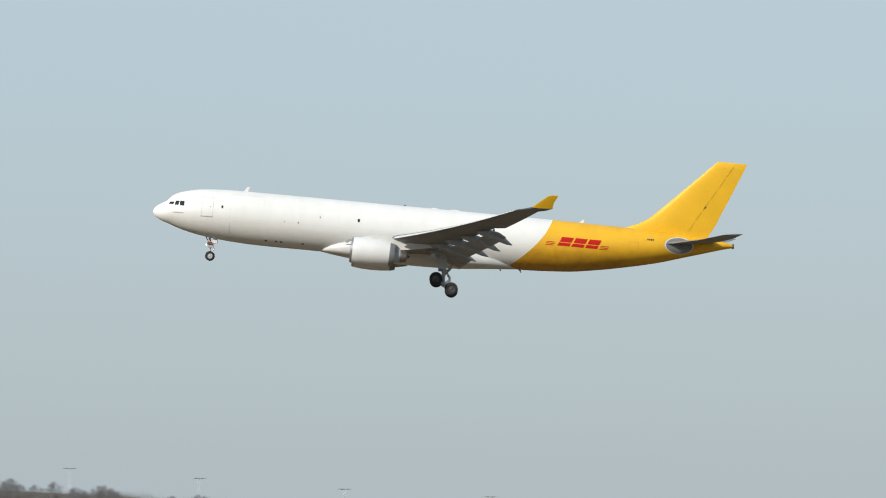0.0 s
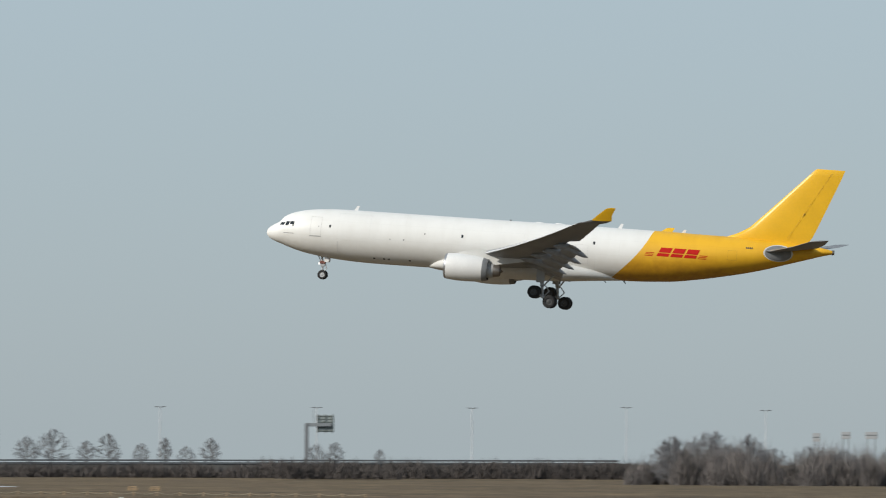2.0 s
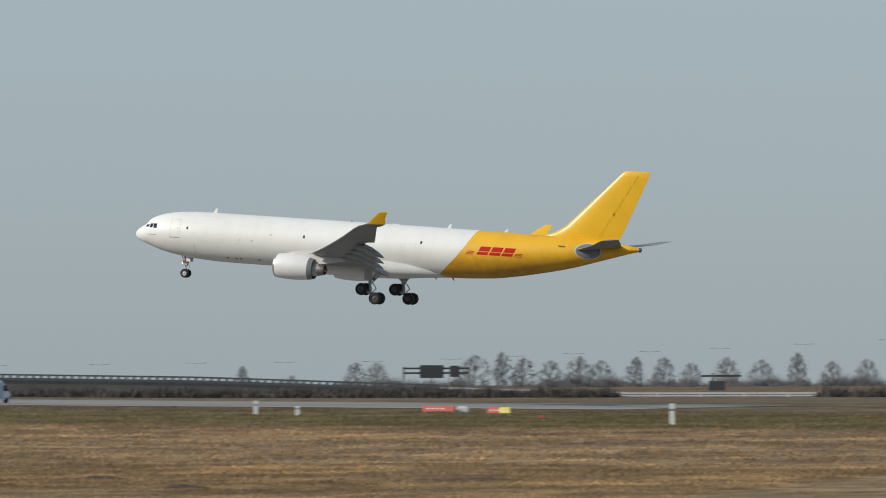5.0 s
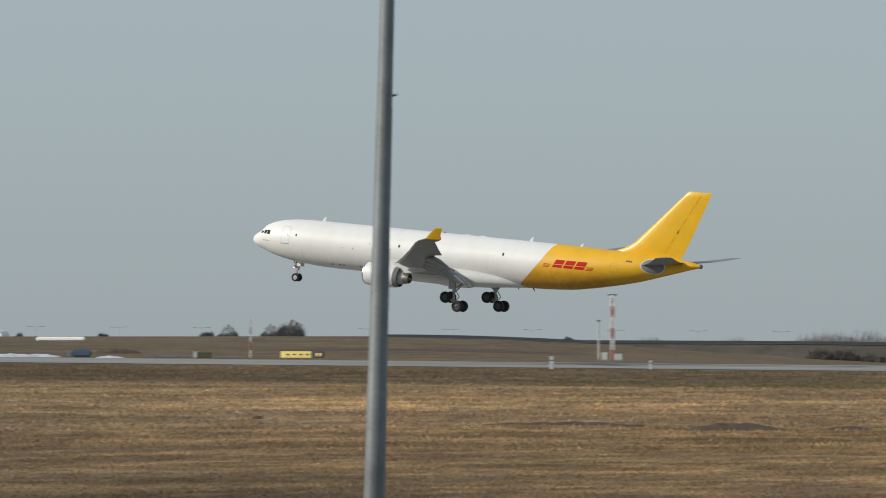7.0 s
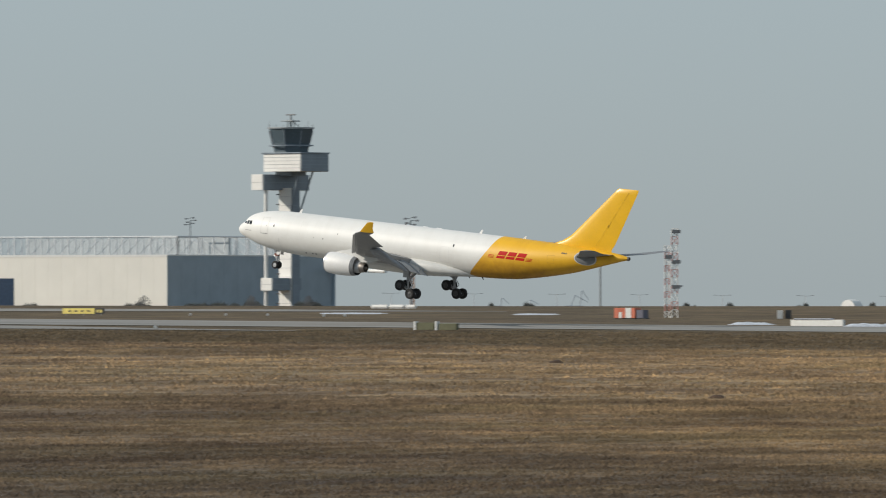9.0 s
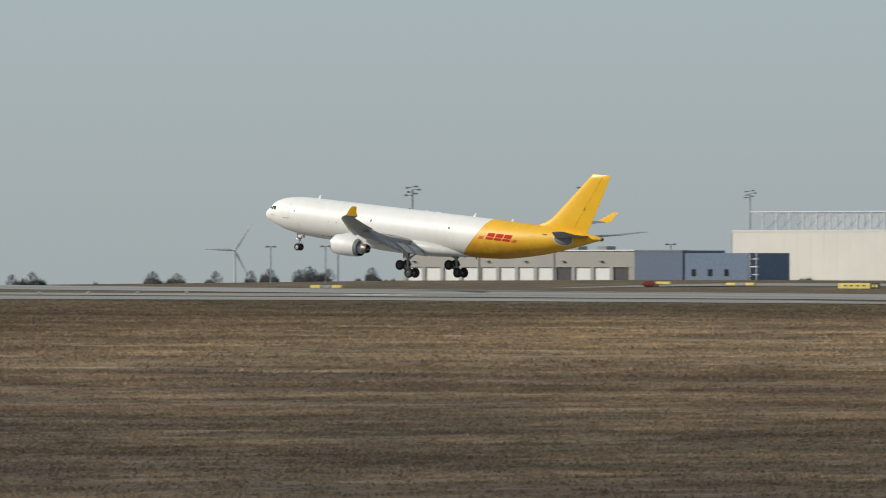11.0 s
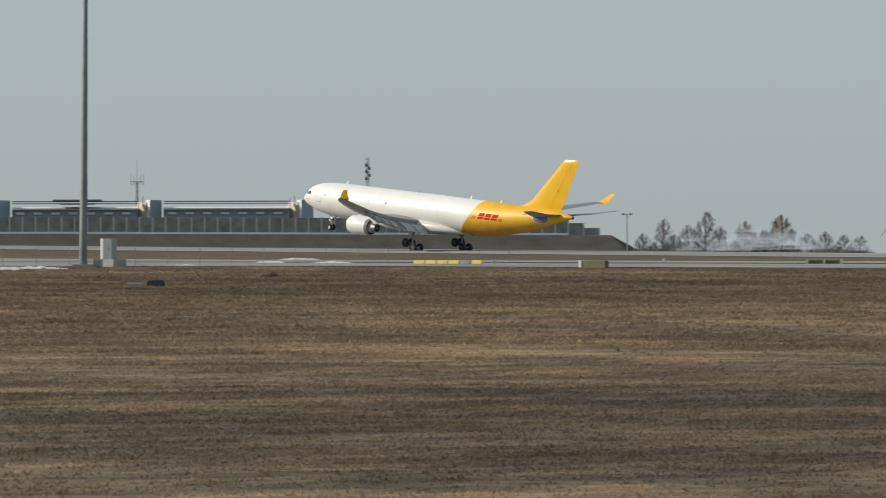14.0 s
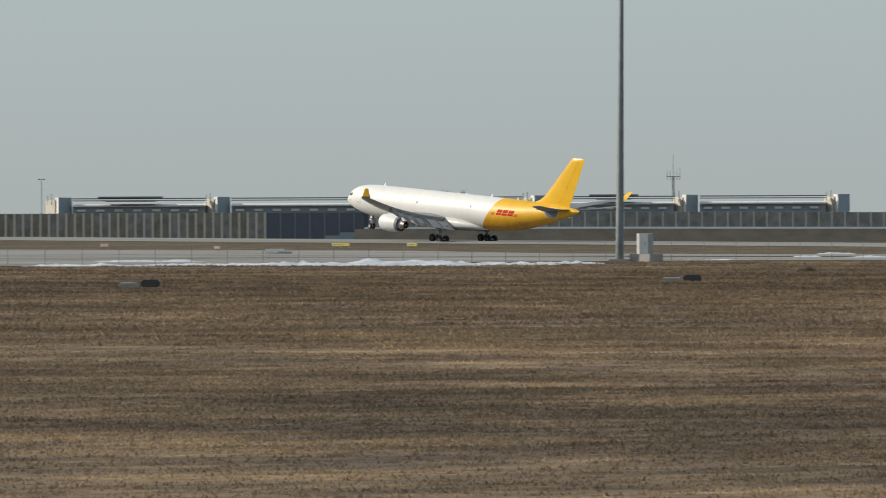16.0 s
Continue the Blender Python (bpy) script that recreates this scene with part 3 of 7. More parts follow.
        blade = (bend[1:] if side > 0 else bend[2:]) + [(29.6, 41.3, 1.5, z0 + 0.95, 0.065), (30.05, 42.2, 0.98, z0 + 1.65, 0.06), (30.12, 42.6, 0.6, z0 + 1.75, 0.04)]
        for rows, nm, material, label in ((bend[:2] if side > 0 else bend, "wing_tip", WING, "grey upswept wing tip"), (blade, "winglet", YELLOW, "yellow upturned winglet")):
            bm = bmesh.new()
            loft(bm, [foil(le, ch, side * y, z, th, k=8) for y, le, ch, z, th in rows], True, True, True)
            settle(bm, side)
            part(nm, bm, material, root, label, True)
        # slats
        for y0, y1 in ((3.6, 8.2), (10.6, 16.2), (16.4, 22.2), (22.4, 27.8)):
            bm = bmesh.new()
            rings = []
            for i in range(4):
                y = y0 + (y1 - y0) * i / 3
                c = wing_chord(y)
                rings.append(foil(wing_le(y) - 0.055 * c - 0.15, c * 0.17, side * y, wing_z(y) - 0.028 * c - 0.05, 0.16, twist=-0.38, k=6))
            loft(bm, rings, True, True, True)
            settle(bm, side)
            part("slat", bm, SLAT, root, "pale extended leading-edge slat", True)
        # flaps
        for y0, y1 in ((3.1, 9.0), (9.7, 14.6), (14.7, 20.0)):
            bm = bmesh.new()
            rings = []
            for i in range(4):
                y = y0 + (y1 - y0) * i / 3
                c = wing_chord(y)
                fc = c * 0.30 if y > 9.4 else 3.1
                rings.append(foil(wing_le(y) + c * 0.79, fc, side * y, wing_z(y) - 0.055 * c * (1 if y > 9.4 else 0.55) - 0.12, 0.13, twist=0.42, k=7))
            loft(bm, rings, True, True, True)
            settle(bm, side)
            part("flap", bm, FLAP, root, "lowered grey trailing-edge flap", True)
        # flap track fairings
        for y, length in ((6.2, 4.6), (10.2, 5.2), (13.2, 4.8), (16.2, 4.3), (19.2, 3.8)):
            bm = bmesh.new()
            c = wing_chord(y)
            x0 = wing_le(y) + c * (0.48 if y > 9 else 0.62)
            prof = [(0, 0.03), (0.5, 0.24), (1.5, 0.34), (length * 0.6, 0.34), (length * 0.85, 0.22), (length, 0.04)]
            rings = []
            for s, r in prof:
                drop = 0.45 + 0.02 * s + max(0, s - length * 0.42) * 0.42
                rings.append([(x0 + s, side * y + 0.75 * r * math.cos(2 * math.pi * i / 12), wing_z(y) - drop + 1.25 * r * math.sin(2 * math.pi * i / 12)) for i in range(12)])
            loft(bm, rings, True, True, True)
            settle(bm, side)
            part("flap_track_fairing", bm, FLAP, root, "grey canoe-shaped flap fairing", True)

    # engines
    for side in (-1, 1):
        tilt = Matrix.Translation((21.82, side * 9.37, -2.40)) @ pose(0, 0, 0, 0, 2.0, 0) @ Matrix.Scale(0.93, 4)
        bm = bmesh.new()
        spin(bm, [(3.75, 1.16), (2.2, 1.2), (1.0, 1.18), (0.25, 1.2), (0.04, 1.28), (0.0, 1.36), (0.06, 1.44), (0.4, 1.52), (1.3, 1.585),
                  (2.4, 1.585), (3.4, 1.53), (4.5, 1.40)], "X", 40)
        cowl = part("engine_cowl", bm, WHITE, root, "white engine cowl", True, tilt)
        bm = bmesh.new()
        spin(bm, [(0.0, 1.365), (-0.012, 1.38), (0.05, 1.455), (0.22, 1.49)], "X", 40)
        part("intake_lip", bm, STEEL, cowl, "polished metal intake lip", True)
        bm = bmesh.new()
        spin(bm, [(1.15, 0.02), (1.15, 1.19)], "X", 32)
        for i in range(24):
            w = 2 * math.pi * i / 24
            rod(bm, (1.1, 0.3 * math.cos(w), 0.3 * math.sin(w)), (1.05, 1.15 * math.cos(w + 0.25), 1.15 * math.sin(w + 0.25)), 0.05, 0.09, seg=4)
        spin(bm, [(0.55, 0.02), (0.75, 0.2), (1.1, 0.36)], "X", 20)
        part("fan", bm, DARK, cowl, "dark fan blades and spinner")
        bm = bmesh.new()
        spin(bm, [(4.48, 1.38), (4.5, 1.402), (4.8, 1.34), (5.1, 1.26), (5.1, 1.22), (4.4, 1.2), (3.7, 1.12)], "X", 40)
        part("thrust_nozzle", bm, MIDGREY, cowl, "dark grey fan nozzle ring", True)
        bm = bmesh.new()
        spin(bm, [(3.0, 1.05), (4.6, 1.0), (5.3, 0.90), (5.75, 0.80), (5.75, 0.74)], "X", 32)
        part("core_cowl", bm, GREY, cowl, "pale metal core cowl", True)
        bm = bmesh.new()
        spin(bm, [(5.6, 0.74), (5.74, 0.79), (6.5, 0.62), (6.5, 0.54), (5.6, 0.5)], "X", 32)
        spin(bm, [(5.5, 0.42), (6.4, 0.34), (6.85, 0.06)], "X", 20, cap1=True)
        part("core_exhaust", bm, HOT, cowl, "dark heat-stained core exhaust", True)
        # pylon
        bm = bmesh.new()
        rings = []
        for s, zb, zt, w in ((1.0, 1.35, 1.55, 0.1), (2.2, 1.3, 1.95, 0.22), (4.0, 1.0, 2.35, 0.27), (6.0, 0.7, 2.25, 0.25), (8.0, 1.1, 2.0, 0.18), (10.0, 1.55, 1.9, 0.05)):
            rings.append([(s, -w, zb), (s, w, zb), (s, w, zt), (s, -w, zt)])
        loft(bm, rings, True, True, True)
        part("engine_pylon", bm, GREY_WHITE, root, "pale engine pylon", False, tilt)

    # nose gear
    bm = bmesh.new()
    rod(bm, (6.35, 0, -1.9), (6.59, 0, -4.25), 0.13, 0.10, 12)
    rod(bm, (5.95, 0, -2.1), (6.48, 0, -3.2), 0.06)
    rod(bm, (6.75, 0, -2.9), (6.98, 0, -3.5), 0.05); rod(bm, (6.98, 0, -3.5), (6.62, 0, -4.0), 0.05)
    rod(bm, (6.59, -0.4, -4.25), (6.59, 0.4, -4.25), 0.08)
    box(bm, 6.3, 6.75, -0.16, 0.16, -3.35, -3.1, 0.03)
    gear = part("nose_gear", bm, GREY, root, "grey nose landing gear leg", True)
    for y in (-0.34, 0.34):
        wheel_part(gear, (6.59, y, -4.25), 0.525, 0.4, GREY)
    for y in (-0.45, 0.45):
        bm = bmesh.new()
        box(bm, 6.75, 7.25, y - 0.02, y + 0.02, -2.85, -2.2, 0.01)
        part("gear_door", bm, WHITE, root, "white nose gear door")
    bm = bmesh.new()
    box(bm, 6.18, 6.85, -0.22, 0.22, -3.05, -2.72, 0.04)
    part("steering_unit", bm, mat("gear_brown_red", (0.20, 0.07, 0.05), 0.6), gear, "brown-red steering unit on the nose leg")
    bm = bmesh.new()
    rod(bm, (6.15, 0, -3.05), (6.05, 0, -3.05), 0.12, 0.12, 10)
    part("landing_light", bm, LAMP, root, "bright landing light on the nose leg")

    # main gear
    bogies = []
    for side in (-1, 1):
        y = side * 5.34
        bm = bmesh.new()
        rod(bm, (31.6, side * 4.7, -1.7), (31.95, y, -3.9), 0.24, 0.22, 14)
        rod(bm, (31.95, y, -3.9), (32.05, y, -5.05), 0.15, 0.15, 12)
        rod(bm, (31.7, side * 2.6, -2.7), (31.9, y, -3.6), 0.10)
        rod(bm, (33.4, side * 4.6, -2.2), (32.05, y, -3.9), 0.09)
        rod(bm, (32.3, y, -3.8), (32.75, y, -4.4), 0.06); rod(bm, (32.75, y, -4.4), (32.2, y, -4.95), 0.06)
        part("main_gear", bm, GREY, root, "grey main landing gear leg", True)
        bm = bmesh.new()
        box(bm, 31.3, 32.2, side * 5.62 - 0.04, side * 5.62 + 0.04, -3.5, -1.9, 0.02)
        part("gear_door", bm, GREY, root, "pale main gear door")
        bm = bmesh.new()
        rod(bm, (-0.99, 0, 0), (0.99, 0, 0), 0.15, 0.15, 10)
        for s in (-0.99, 0.99):
            rod(bm, (s, -0.75, 0), (s, 0.75, 0), 0.11, 0.11, 10)
        rod(bm, (-0.6, 0.2, 0.12), (0.9, 0.2, 0.12), 0.04)
        bogie = part("bogie", bm, GREY, root, "four-wheel main gear bogie", True)
        for s in (-0.99, 0.99):
            for w in (-0.70, 0.70):
                wheel_part(bogie, (s, w, 0), 0.715, 0.5, DARK)
        bogies.append((bogie, y))

    # port and starboard details
    for side in (-1, 1):
        bm = bmesh.new()
        for s0, s1, z0, z1, lean in ((1.66, 2.16, 0.92, 1.20, 0.6), (2.33, 2.74, 0.88, 1.34, 0.25), (2.90, 3.38, 0.86, 1.37, 0.0)):
            quad_on_hull(bm, s0 - lean * z0, s1 - lean * z0, z0, z1, lean, side, 0.015)
        part("cockpit_window", bm, GLASS, root, "dark cockpit side windows")
        bm = bmesh.new()
        outline_on_hull(bm, 5.3, 6.55, -0.05, 2.05, 0.035, side)
        door = part("crew_door", bm, PALELINE, root, "outlined forward crew door")
        bm = bmesh.new()
        quad_on_hull(bm, 5.25, 6.6, -0.12, -0.06, 0, side, 0.014)
        part("door_sill", bm, LINE, door, "dark sill line of the crew door")
        bm = bmesh.new()
        quad_on_hull(bm, 6.2, 6.3, 0.95, 1.05, 0, side, 0.014)
        part("door_handle", bm, LINE, door)
        if side < 0:
            bm = bmesh.new()
            outline_on_hull(bm, 8.4, 12.0, -0.35, 2.6, 0.01, side)
            quad_on_hull(bm, 8.4, 8.5, -1.75, -0.5, 0, side, 0.012)
            part("cargo_door", bm, FAINTLINE, root, "outlined main-deck cargo door")
        for s, z, w in ((7.42, 0.95, 0.2), (22.2, 0.8, 0.22), (36.8, 1.05, 0.22), (18.1, 0.86, 0.1), (15.8, 0.05, 0.1), (14.3, 0.06, 0.07)):
            bm = bmesh.new()
            quad_on_hull(bm, s, s + w, z, z + w * 1.5, 0, side, 0.012)
            part("fuselage_window", bm, GLASS, root, "small dark window")
        for q in ((34.9, 36.3, -1.1, 0.95), (51.6, 52.6, 0.35, 1.4)):
            bm = bmesh.new()
            outline_on_hull(bm, *q, 0.02, side)
            part("rear_door", bm, PALELINE if q[0] < 42 else HINGE, root, "outlined rear door")
        for s in (12.4, 13.5, 14.05, 16.4):
            bm = bmesh.new()
            quad_on_hull(bm, s, s + 0.22, -2.15, -2.0, 0, side, 0.012)
            part("drain_port", bm, DARK, root, "small dark vent low on the hull")
        # airline mark as plain slanted red blocks with thin bars beside it
        for i in range(3):
            s0 = 43.75 + 1.5 * i
            bm = bmesh.new()
            for q in ((s0, s0 + 1.3, 0.26, 0.60), (s0 + 0.02, s0 + 1.3, 0.68, 1.22)):
                quad_on_hull(bm, *q, 0.45, side)
            part("painted_block", bm, RED, root, "plain red slanted block on the yellow")
        for s0 in (42.45, 48.3):
            for i in range(3):
                bm = bmesh.new()
                quad_on_hull(bm, s0, s0 + 0.9, 0.24 + 0.16 * i, 0.31 + 0.16 * i, 0.4, side)
                part("painted_bar", bm, RED, root, "thin red bar on the yellow")
        for i in range(4):
            bm = bmesh.new()
            quad_on_hull(bm, 53.5 + 0.2 * i, 53.63 + 0.2 * i, 1.72, 1.90, 0, side)
            part("dark_bar", bm, DARK, root, "small dark bar on the yellow")
        bm = bmesh.new()
        quad_on_hull(bm, 2.2, 3.4, 0.05, 0.11, 0, side, 0.012)
        part("name_bar", bm, LINE, root, "tiny grey bar under the cockpit")

    # aerials
    for s, h, up in ((9.6, 0.5, 1), (39.0, 0.5, 1), (46.0, 0.35, 1), (19.1, 0.22, -1), (35.0, 0.25, -1), (37.7, 0.34, -1), (39.9, 0.34, -1)):
        top, bot, _ = hull_at(s)
        bm = bmesh.new()
        z = top if up > 0 else bot
        w = 0.45 if up > 0 else 0.26
        rings = [[(s, -0.04, z - 0.05 * up), (s + w, -0.02, z - 0.05 * up), (s + w, 0.02, z - 0.05 * up), (s, 0.04, z - 0.05 * up)],
                 [(s + 0.35, -0.02, z + h * up), (s + 0.15 + w, -0.01, z + h * up), (s + 0.15 + w, 0.01, z + h * up), (s + 0.35, 0.02, z + h * up)]]
        loft(bm, rings, True, True, True)
        part("aerial", bm, WHITE if up > 0 or s < 20 else DARK, root, "small blade aerial")
    for s, w in ((29.8, 1.0), (31.9, 1.2)):
        bm = bmesh.new()
        spin(bm, [(0, 0.02), (0.25 * w, 0.14), (w * 0.8, 0.14), (w * 1.2, 0.02)], "X", 12, (s, 0, 3.0))
        part("aerial_dome", bm, WHITE, root, "low white aerial dome", True)
    bm = bmesh.new()
    spin(bm, [(3.0, 0.12), (3.15, 0.1), (3.2, 0.02)], "Z", 10, (27.1, 0, 0))
    part("beacon", bm, DARK, root, "small dark beacon on the crown", True)
    return root, bogies


def wheel_part(parent, at, r, w, rim):
    bm = bmesh.new()
    h = w / 2
    spin(bm, [(-h, r * 0.55), (-h * 0.98, r * 0.85), (-h * 0.7, r * 0.97), (0, r), (h * 0.7, r * 0.97), (h * 0.98, r * 0.85), (h, r * 0.55)], "Y", 24, at, 0)
    spin(bm, [(-h, r * 0.56), (-h * 0.7, r * 0.45), (-h * 0.75, r * 0.15), (-h * 0.9, 0.02)], "Y", 20, at, 1)
    spin(bm, [(h * 0.9, 0.02), (h * 0.75, r * 0.15), (h * 0.7, r * 0.45), (h, r * 0.56)], "Y", 20, at, 1)
    return part("wheel", bm, [RUBBER, rim], parent, "black tyre on a grey rim", True)


HINGE = mat("yellow_brown_gap", (0.50, 0.29, 0.03), 0.6)
GREY_WHITE = mat("off_white_paint", (0.62, 0.62, 0.60), 0.4, vary=0.08, scale=0.5)
FAINTLINE = mat("faint_panel_gap", (0.66, 0.655, 0.63), 0.6)
PALELINE = mat("pale_panel_gap", (0.62, 0.61, 0.59), 0.6)
SLAT = mat("slat_grey", (0.58, 0.585, 0.59), 0.35)
FLAP = mat("flap_grey", (0.29, 0.295, 0.305), 0.5)
WING = mat("wing_grey", (0.20, 0.205, 0.215), 0.45, vary=0.12, scale=0.4)
LAMP = bpy.data.materials.new("landing_light_glow")
LAMP.use_nodes = True
LAMP.node_tree.nodes["Principled BSDF"].inputs["Emission Color"].default_value = (1, 0.95, 0.85, 1)
LAMP.node_tree.nodes["Principled BSDF"].inputs["Emission Strength"].default_value = 1.0
aircraft, bogies = build_aircraft()


# ---- trees ----
def tree_meshes(seed, height, crown_w, limbs=9, droop=0.0, twigs=6, low=0.12, bark=None):
    """A bare tree with a domed crown: one mesh for trunk and limbs, one for the fine twigs."""
    rng = random.Random(seed)
    wood, fine = ([], []), ([], [])

    def prism(p, q, r0, r1):
        v, f = wood
        d = (q - p).normalized()
        u = d.orthogonal().normalized()
        w = d.cross(u)
        i = len(v)
        for c, r in ((p, r0), (q, r1)):
            for k in range(3):
                a = k * 2.0944
                v.append(c + u * (r * math.cos(a)) + w * (r * math.sin(a)))
        for k in range(3):
            j = (k + 1) % 3
            f.append((i + k, i + j, i + 3 + j, i + 3 + k))

    def blade(p, q, w):
        v, f = fine
        side = (q - p).cross(Vector((rng.uniform(-1, 1), rng.uniform(-1, 1), rng.uniform(-1, 1)))).normalized() * w
        i = len(v)
        v.extend((p - side, p + side, q))
        f.append((i, i + 1, i + 2))

    bulge = [rng.uniform(0.82, 1.12) for _ in range(7)]

    def dome(a, t, k):
        """A point of the crown: bearing, share of its height, share of its radius."""
        t = max(0.0, min(0.995, t))
        r = crown_w * math.sqrt(1 - t ** 1.8) * min(1, 0.62 + 1.3 * t) * bulge[int(a * 1.114) % 7]
        return Vector((math.cos(a) * r * k, math.sin(a) * r * k, height * (low + (1 - low) * t * (0.96 + 0.04 * bulge[int(a) % 7]))))
    top = Vector((rng.uniform(-0.3, 0.3), rng.uniform(-0.3, 0.3), height * 0.86))
    prism(Vector((0, 0, 0)), top * 0.5, height * 0.024, height * 0.016)
    prism(top * 0.5, top, height * 0.016, height * 0.004)
    for k in range(limbs):
        t = (k + rng.random() * 0.7) / limbs
        a = (k * 2.4 + rng.uniform(-0.4, 0.4)) % 6.283
        p = top * (low + (0.92 - low) * t * 0.7)
        q = dome(a, t, rng.uniform(0.7, 0.9))
        prism(p, q, height * 0.007, height * 0.0025)
        for m in range(12):
            b = p.lerp(q, rng.uniform(0.2, 1.0))
            e = dome((a + rng.uniform(-0.65, 0.65)) % 6.283, t + rng.uniform(-0.16, 0.2), rng.uniform(0.62, 1.0))
            prism(b, e, height * 0.0026, height * 0.001)
            for j in range(twigs):
                c = b.lerp(e, rng.uniform(0.2, 1.0))
                out = Vector((e.x, e.y, 0)) * 0.05 * rng.random()
                blade(c, c + out + Vector((rng.uniform(-1, 1) * 0.055, rng.uniform(-1, 1) * 0.055, rng.uniform(-0.015, 0.085) - droop)) * height, 0.010 + 0.0006 * height)
    made = []
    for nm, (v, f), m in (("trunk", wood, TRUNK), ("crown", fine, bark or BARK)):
        me = bpy.data.meshes.new(nm)
        me.from_pydata(v, [], f)
        me.materials.append(m)
        made.append(me)
    return made


BARE = [tree_meshes(11 + i, 6.2, 3.5 + 0.2 * i, 17, 0.0, 30, 0.08) for i in range(5)]
SPIRE = [tree_meshes(31 + i, 7.0, 2.9, 17, 0.0, 28, 0.08) for i in range(2)]
TALL = [tree_meshes(41 + i, 12.0, 4.3 + 0.3 * i, 16, 0.0, 26, 0.14) for i in range(3)]
WILLOW = [tree_meshes(51 + i, 10.6, 4.8, 14, 0.15, 30, 0.16, WILLOWBARK) for i in range(2)]


def tree(kind, pick, left, dist, scale, label, group, turn=0.0, sink=0.0):
    ob = thing("tree", facing(left, dist, turn, lift=-sink), label, "tree", group)
    ob.scale = (scale, scale, scale)
    for nm, me in zip(("trunk", "crown"), kind[pick % len(kind)]):
        q = new(nm, me)
        q.parent = ob
    return ob


rng = random.Random(5)
# the avenue along the motorway, seen beyond its guard rail
for i, (left, s) in enumerate(((17.73, 1.0), (17.48, 1.1), (17.19, 0.85), (16.86, 1.05), (16.51, 1.0), (16.18, 1.0), (15.83, 1.15), (15.44, 1.0), (15.1, 0.95),
                               (14.72, 1.05), (14.50, 0.6), (14.34, 0.9), (14.27, 1.1), (13.98, 0.85), (13.88, 1.2), (13.6, 1.0), (13.47, 1.3), (13.18, 1.05),
                               (12.81, 1.0), (12.63, 1.25), (12.39, 0.85), (12.23, 1.1), (12.0, 0.75), (11.83, 1.05), (11.68, 0.65), (11.5, 0.95),
                               (10.3, 0.55), (10.62, 0.8), (10.75, 0.75))):
    kind = SPIRE if i in (12, 23) else BARE
    tree(kind, i, left, 1850, s * (0.8 if i in (12, 23) else 1.0), "bare winter tree beside the motorway", "trees along the motorway", rng.uniform(0, 360), 0.0)
for i, (left, s) in enumerate(((22.4, 0.75), (22.05, 0.5), (21.6, 0.95), (21.44, 0.95), (20.75, 1.2), (20.55, 1.15), (20.4, 1.1), (20.2, 1.0), (20.0, 1.15), (19.85, 1.0),
                               (19.6, 1.0), (19.4, 1.1), (19.2, 0.9), (18.95, 1.1), (18.7, 1.0), (18.45, 1.1), (18.2, 0.95), (17.95, 1.0))):
    tree(BARE if i % 5 else SPIRE, i, left, 1720, s * 0.95, "bare winter tree beside the motorway", "trees along the motorway", rng.uniform(0, 360), 0.3)
# the grove beyond the end of the runway
for i, (left, s, kind) in enumerate(((45.85, 0.62, TALL), (45.70, 0.85, TALL), (45.52, 0.75, TALL), (45.40, 1.0, TALL), (45.12, 0.92, WILLOW), (44.86, 1.05, WILLOW),
                                     (44.98, 0.7, WILLOW), (45.62, 0.6, TALL), (45.3, 0.7, TALL), (44.68, 0.55, TALL), (44.55, 0.6, TALL), (44.42, 0.52, TALL), (44.3, 0.5, TALL))):
    if s <= 0.62:
        kind, s = BARE, s * 1.75
    tree(kind, i, left, 1900, s * 0.95, "bare brown drooping willow tree" if kind is WILLOW else "tall bare grey winter tree", "grove beyond the runway", rng.uniform(0, 360), 0.4)


# bare trees that show over the noise wall and the terminal
for i, (left, d, up) in enumerate(((46.82, 2440, 0.178), (50.95, 2800, 0.275), (51.08, 2820, 0.285), (51.2, 2800, 0.28), (51.31, 2830, 0.265))):
    x, y, z = at(left, d)
    tree(BARE if i == 0 else TALL, i, left, d, (EYE + math.tan(radians(up)) * d - z) / (6.2 if i == 0 else 12.0), "bare winter tree behind the wall", "trees behind the wall", rng.uniform(0, 360))


def scrub(name, places, label, density, material, w=0.09, sway=0.4):
    """Twiggy bushes as one mass: many thin upright slivers."""
    rng = random.Random(len(places))
    v, f = [], []
    for x, y, z, r, h in places:
        for _ in range(int(density * r * h)):
            a, q = rng.uniform(0, 6.283), math.sqrt(rng.random())
            px, py = x + math.cos(a) * q * r, y + math.sin(a) * q * r * 0.6
            top = h * math.sqrt(max(0.02, 1 - q * q * 0.8)) * (rng.uniform(0.45, 0.95) if rng.random() < 0.85 else rng.uniform(0.9, 1.25))
            z0 = z + top * rng.uniform(0, 0.7)
            lean = Vector((rng.uniform(-1, 1), rng.uniform(-1, 1), 0)) * (z + top - z0) * sway
            i = len(v)
            ww = w * rng.uniform(0.6, 1.5)
            b = rng.uniform(0, 3.14)
            v.extend(((px - ww * math.cos(b), py - ww * math.sin(b), z0), (px + ww * math.cos(b), py + ww * math.sin(b), z0), (px + lean.x, py + lean.y, z + top)))
            f.append((i, i + 1, i + 2))
    me = bpy.data.meshes.new(name)
    me.from_pydata(v, [], f)
    me.materials.append(material)
    return tagged(new(name, me), label, name.replace("_", " "), kind="stuff")


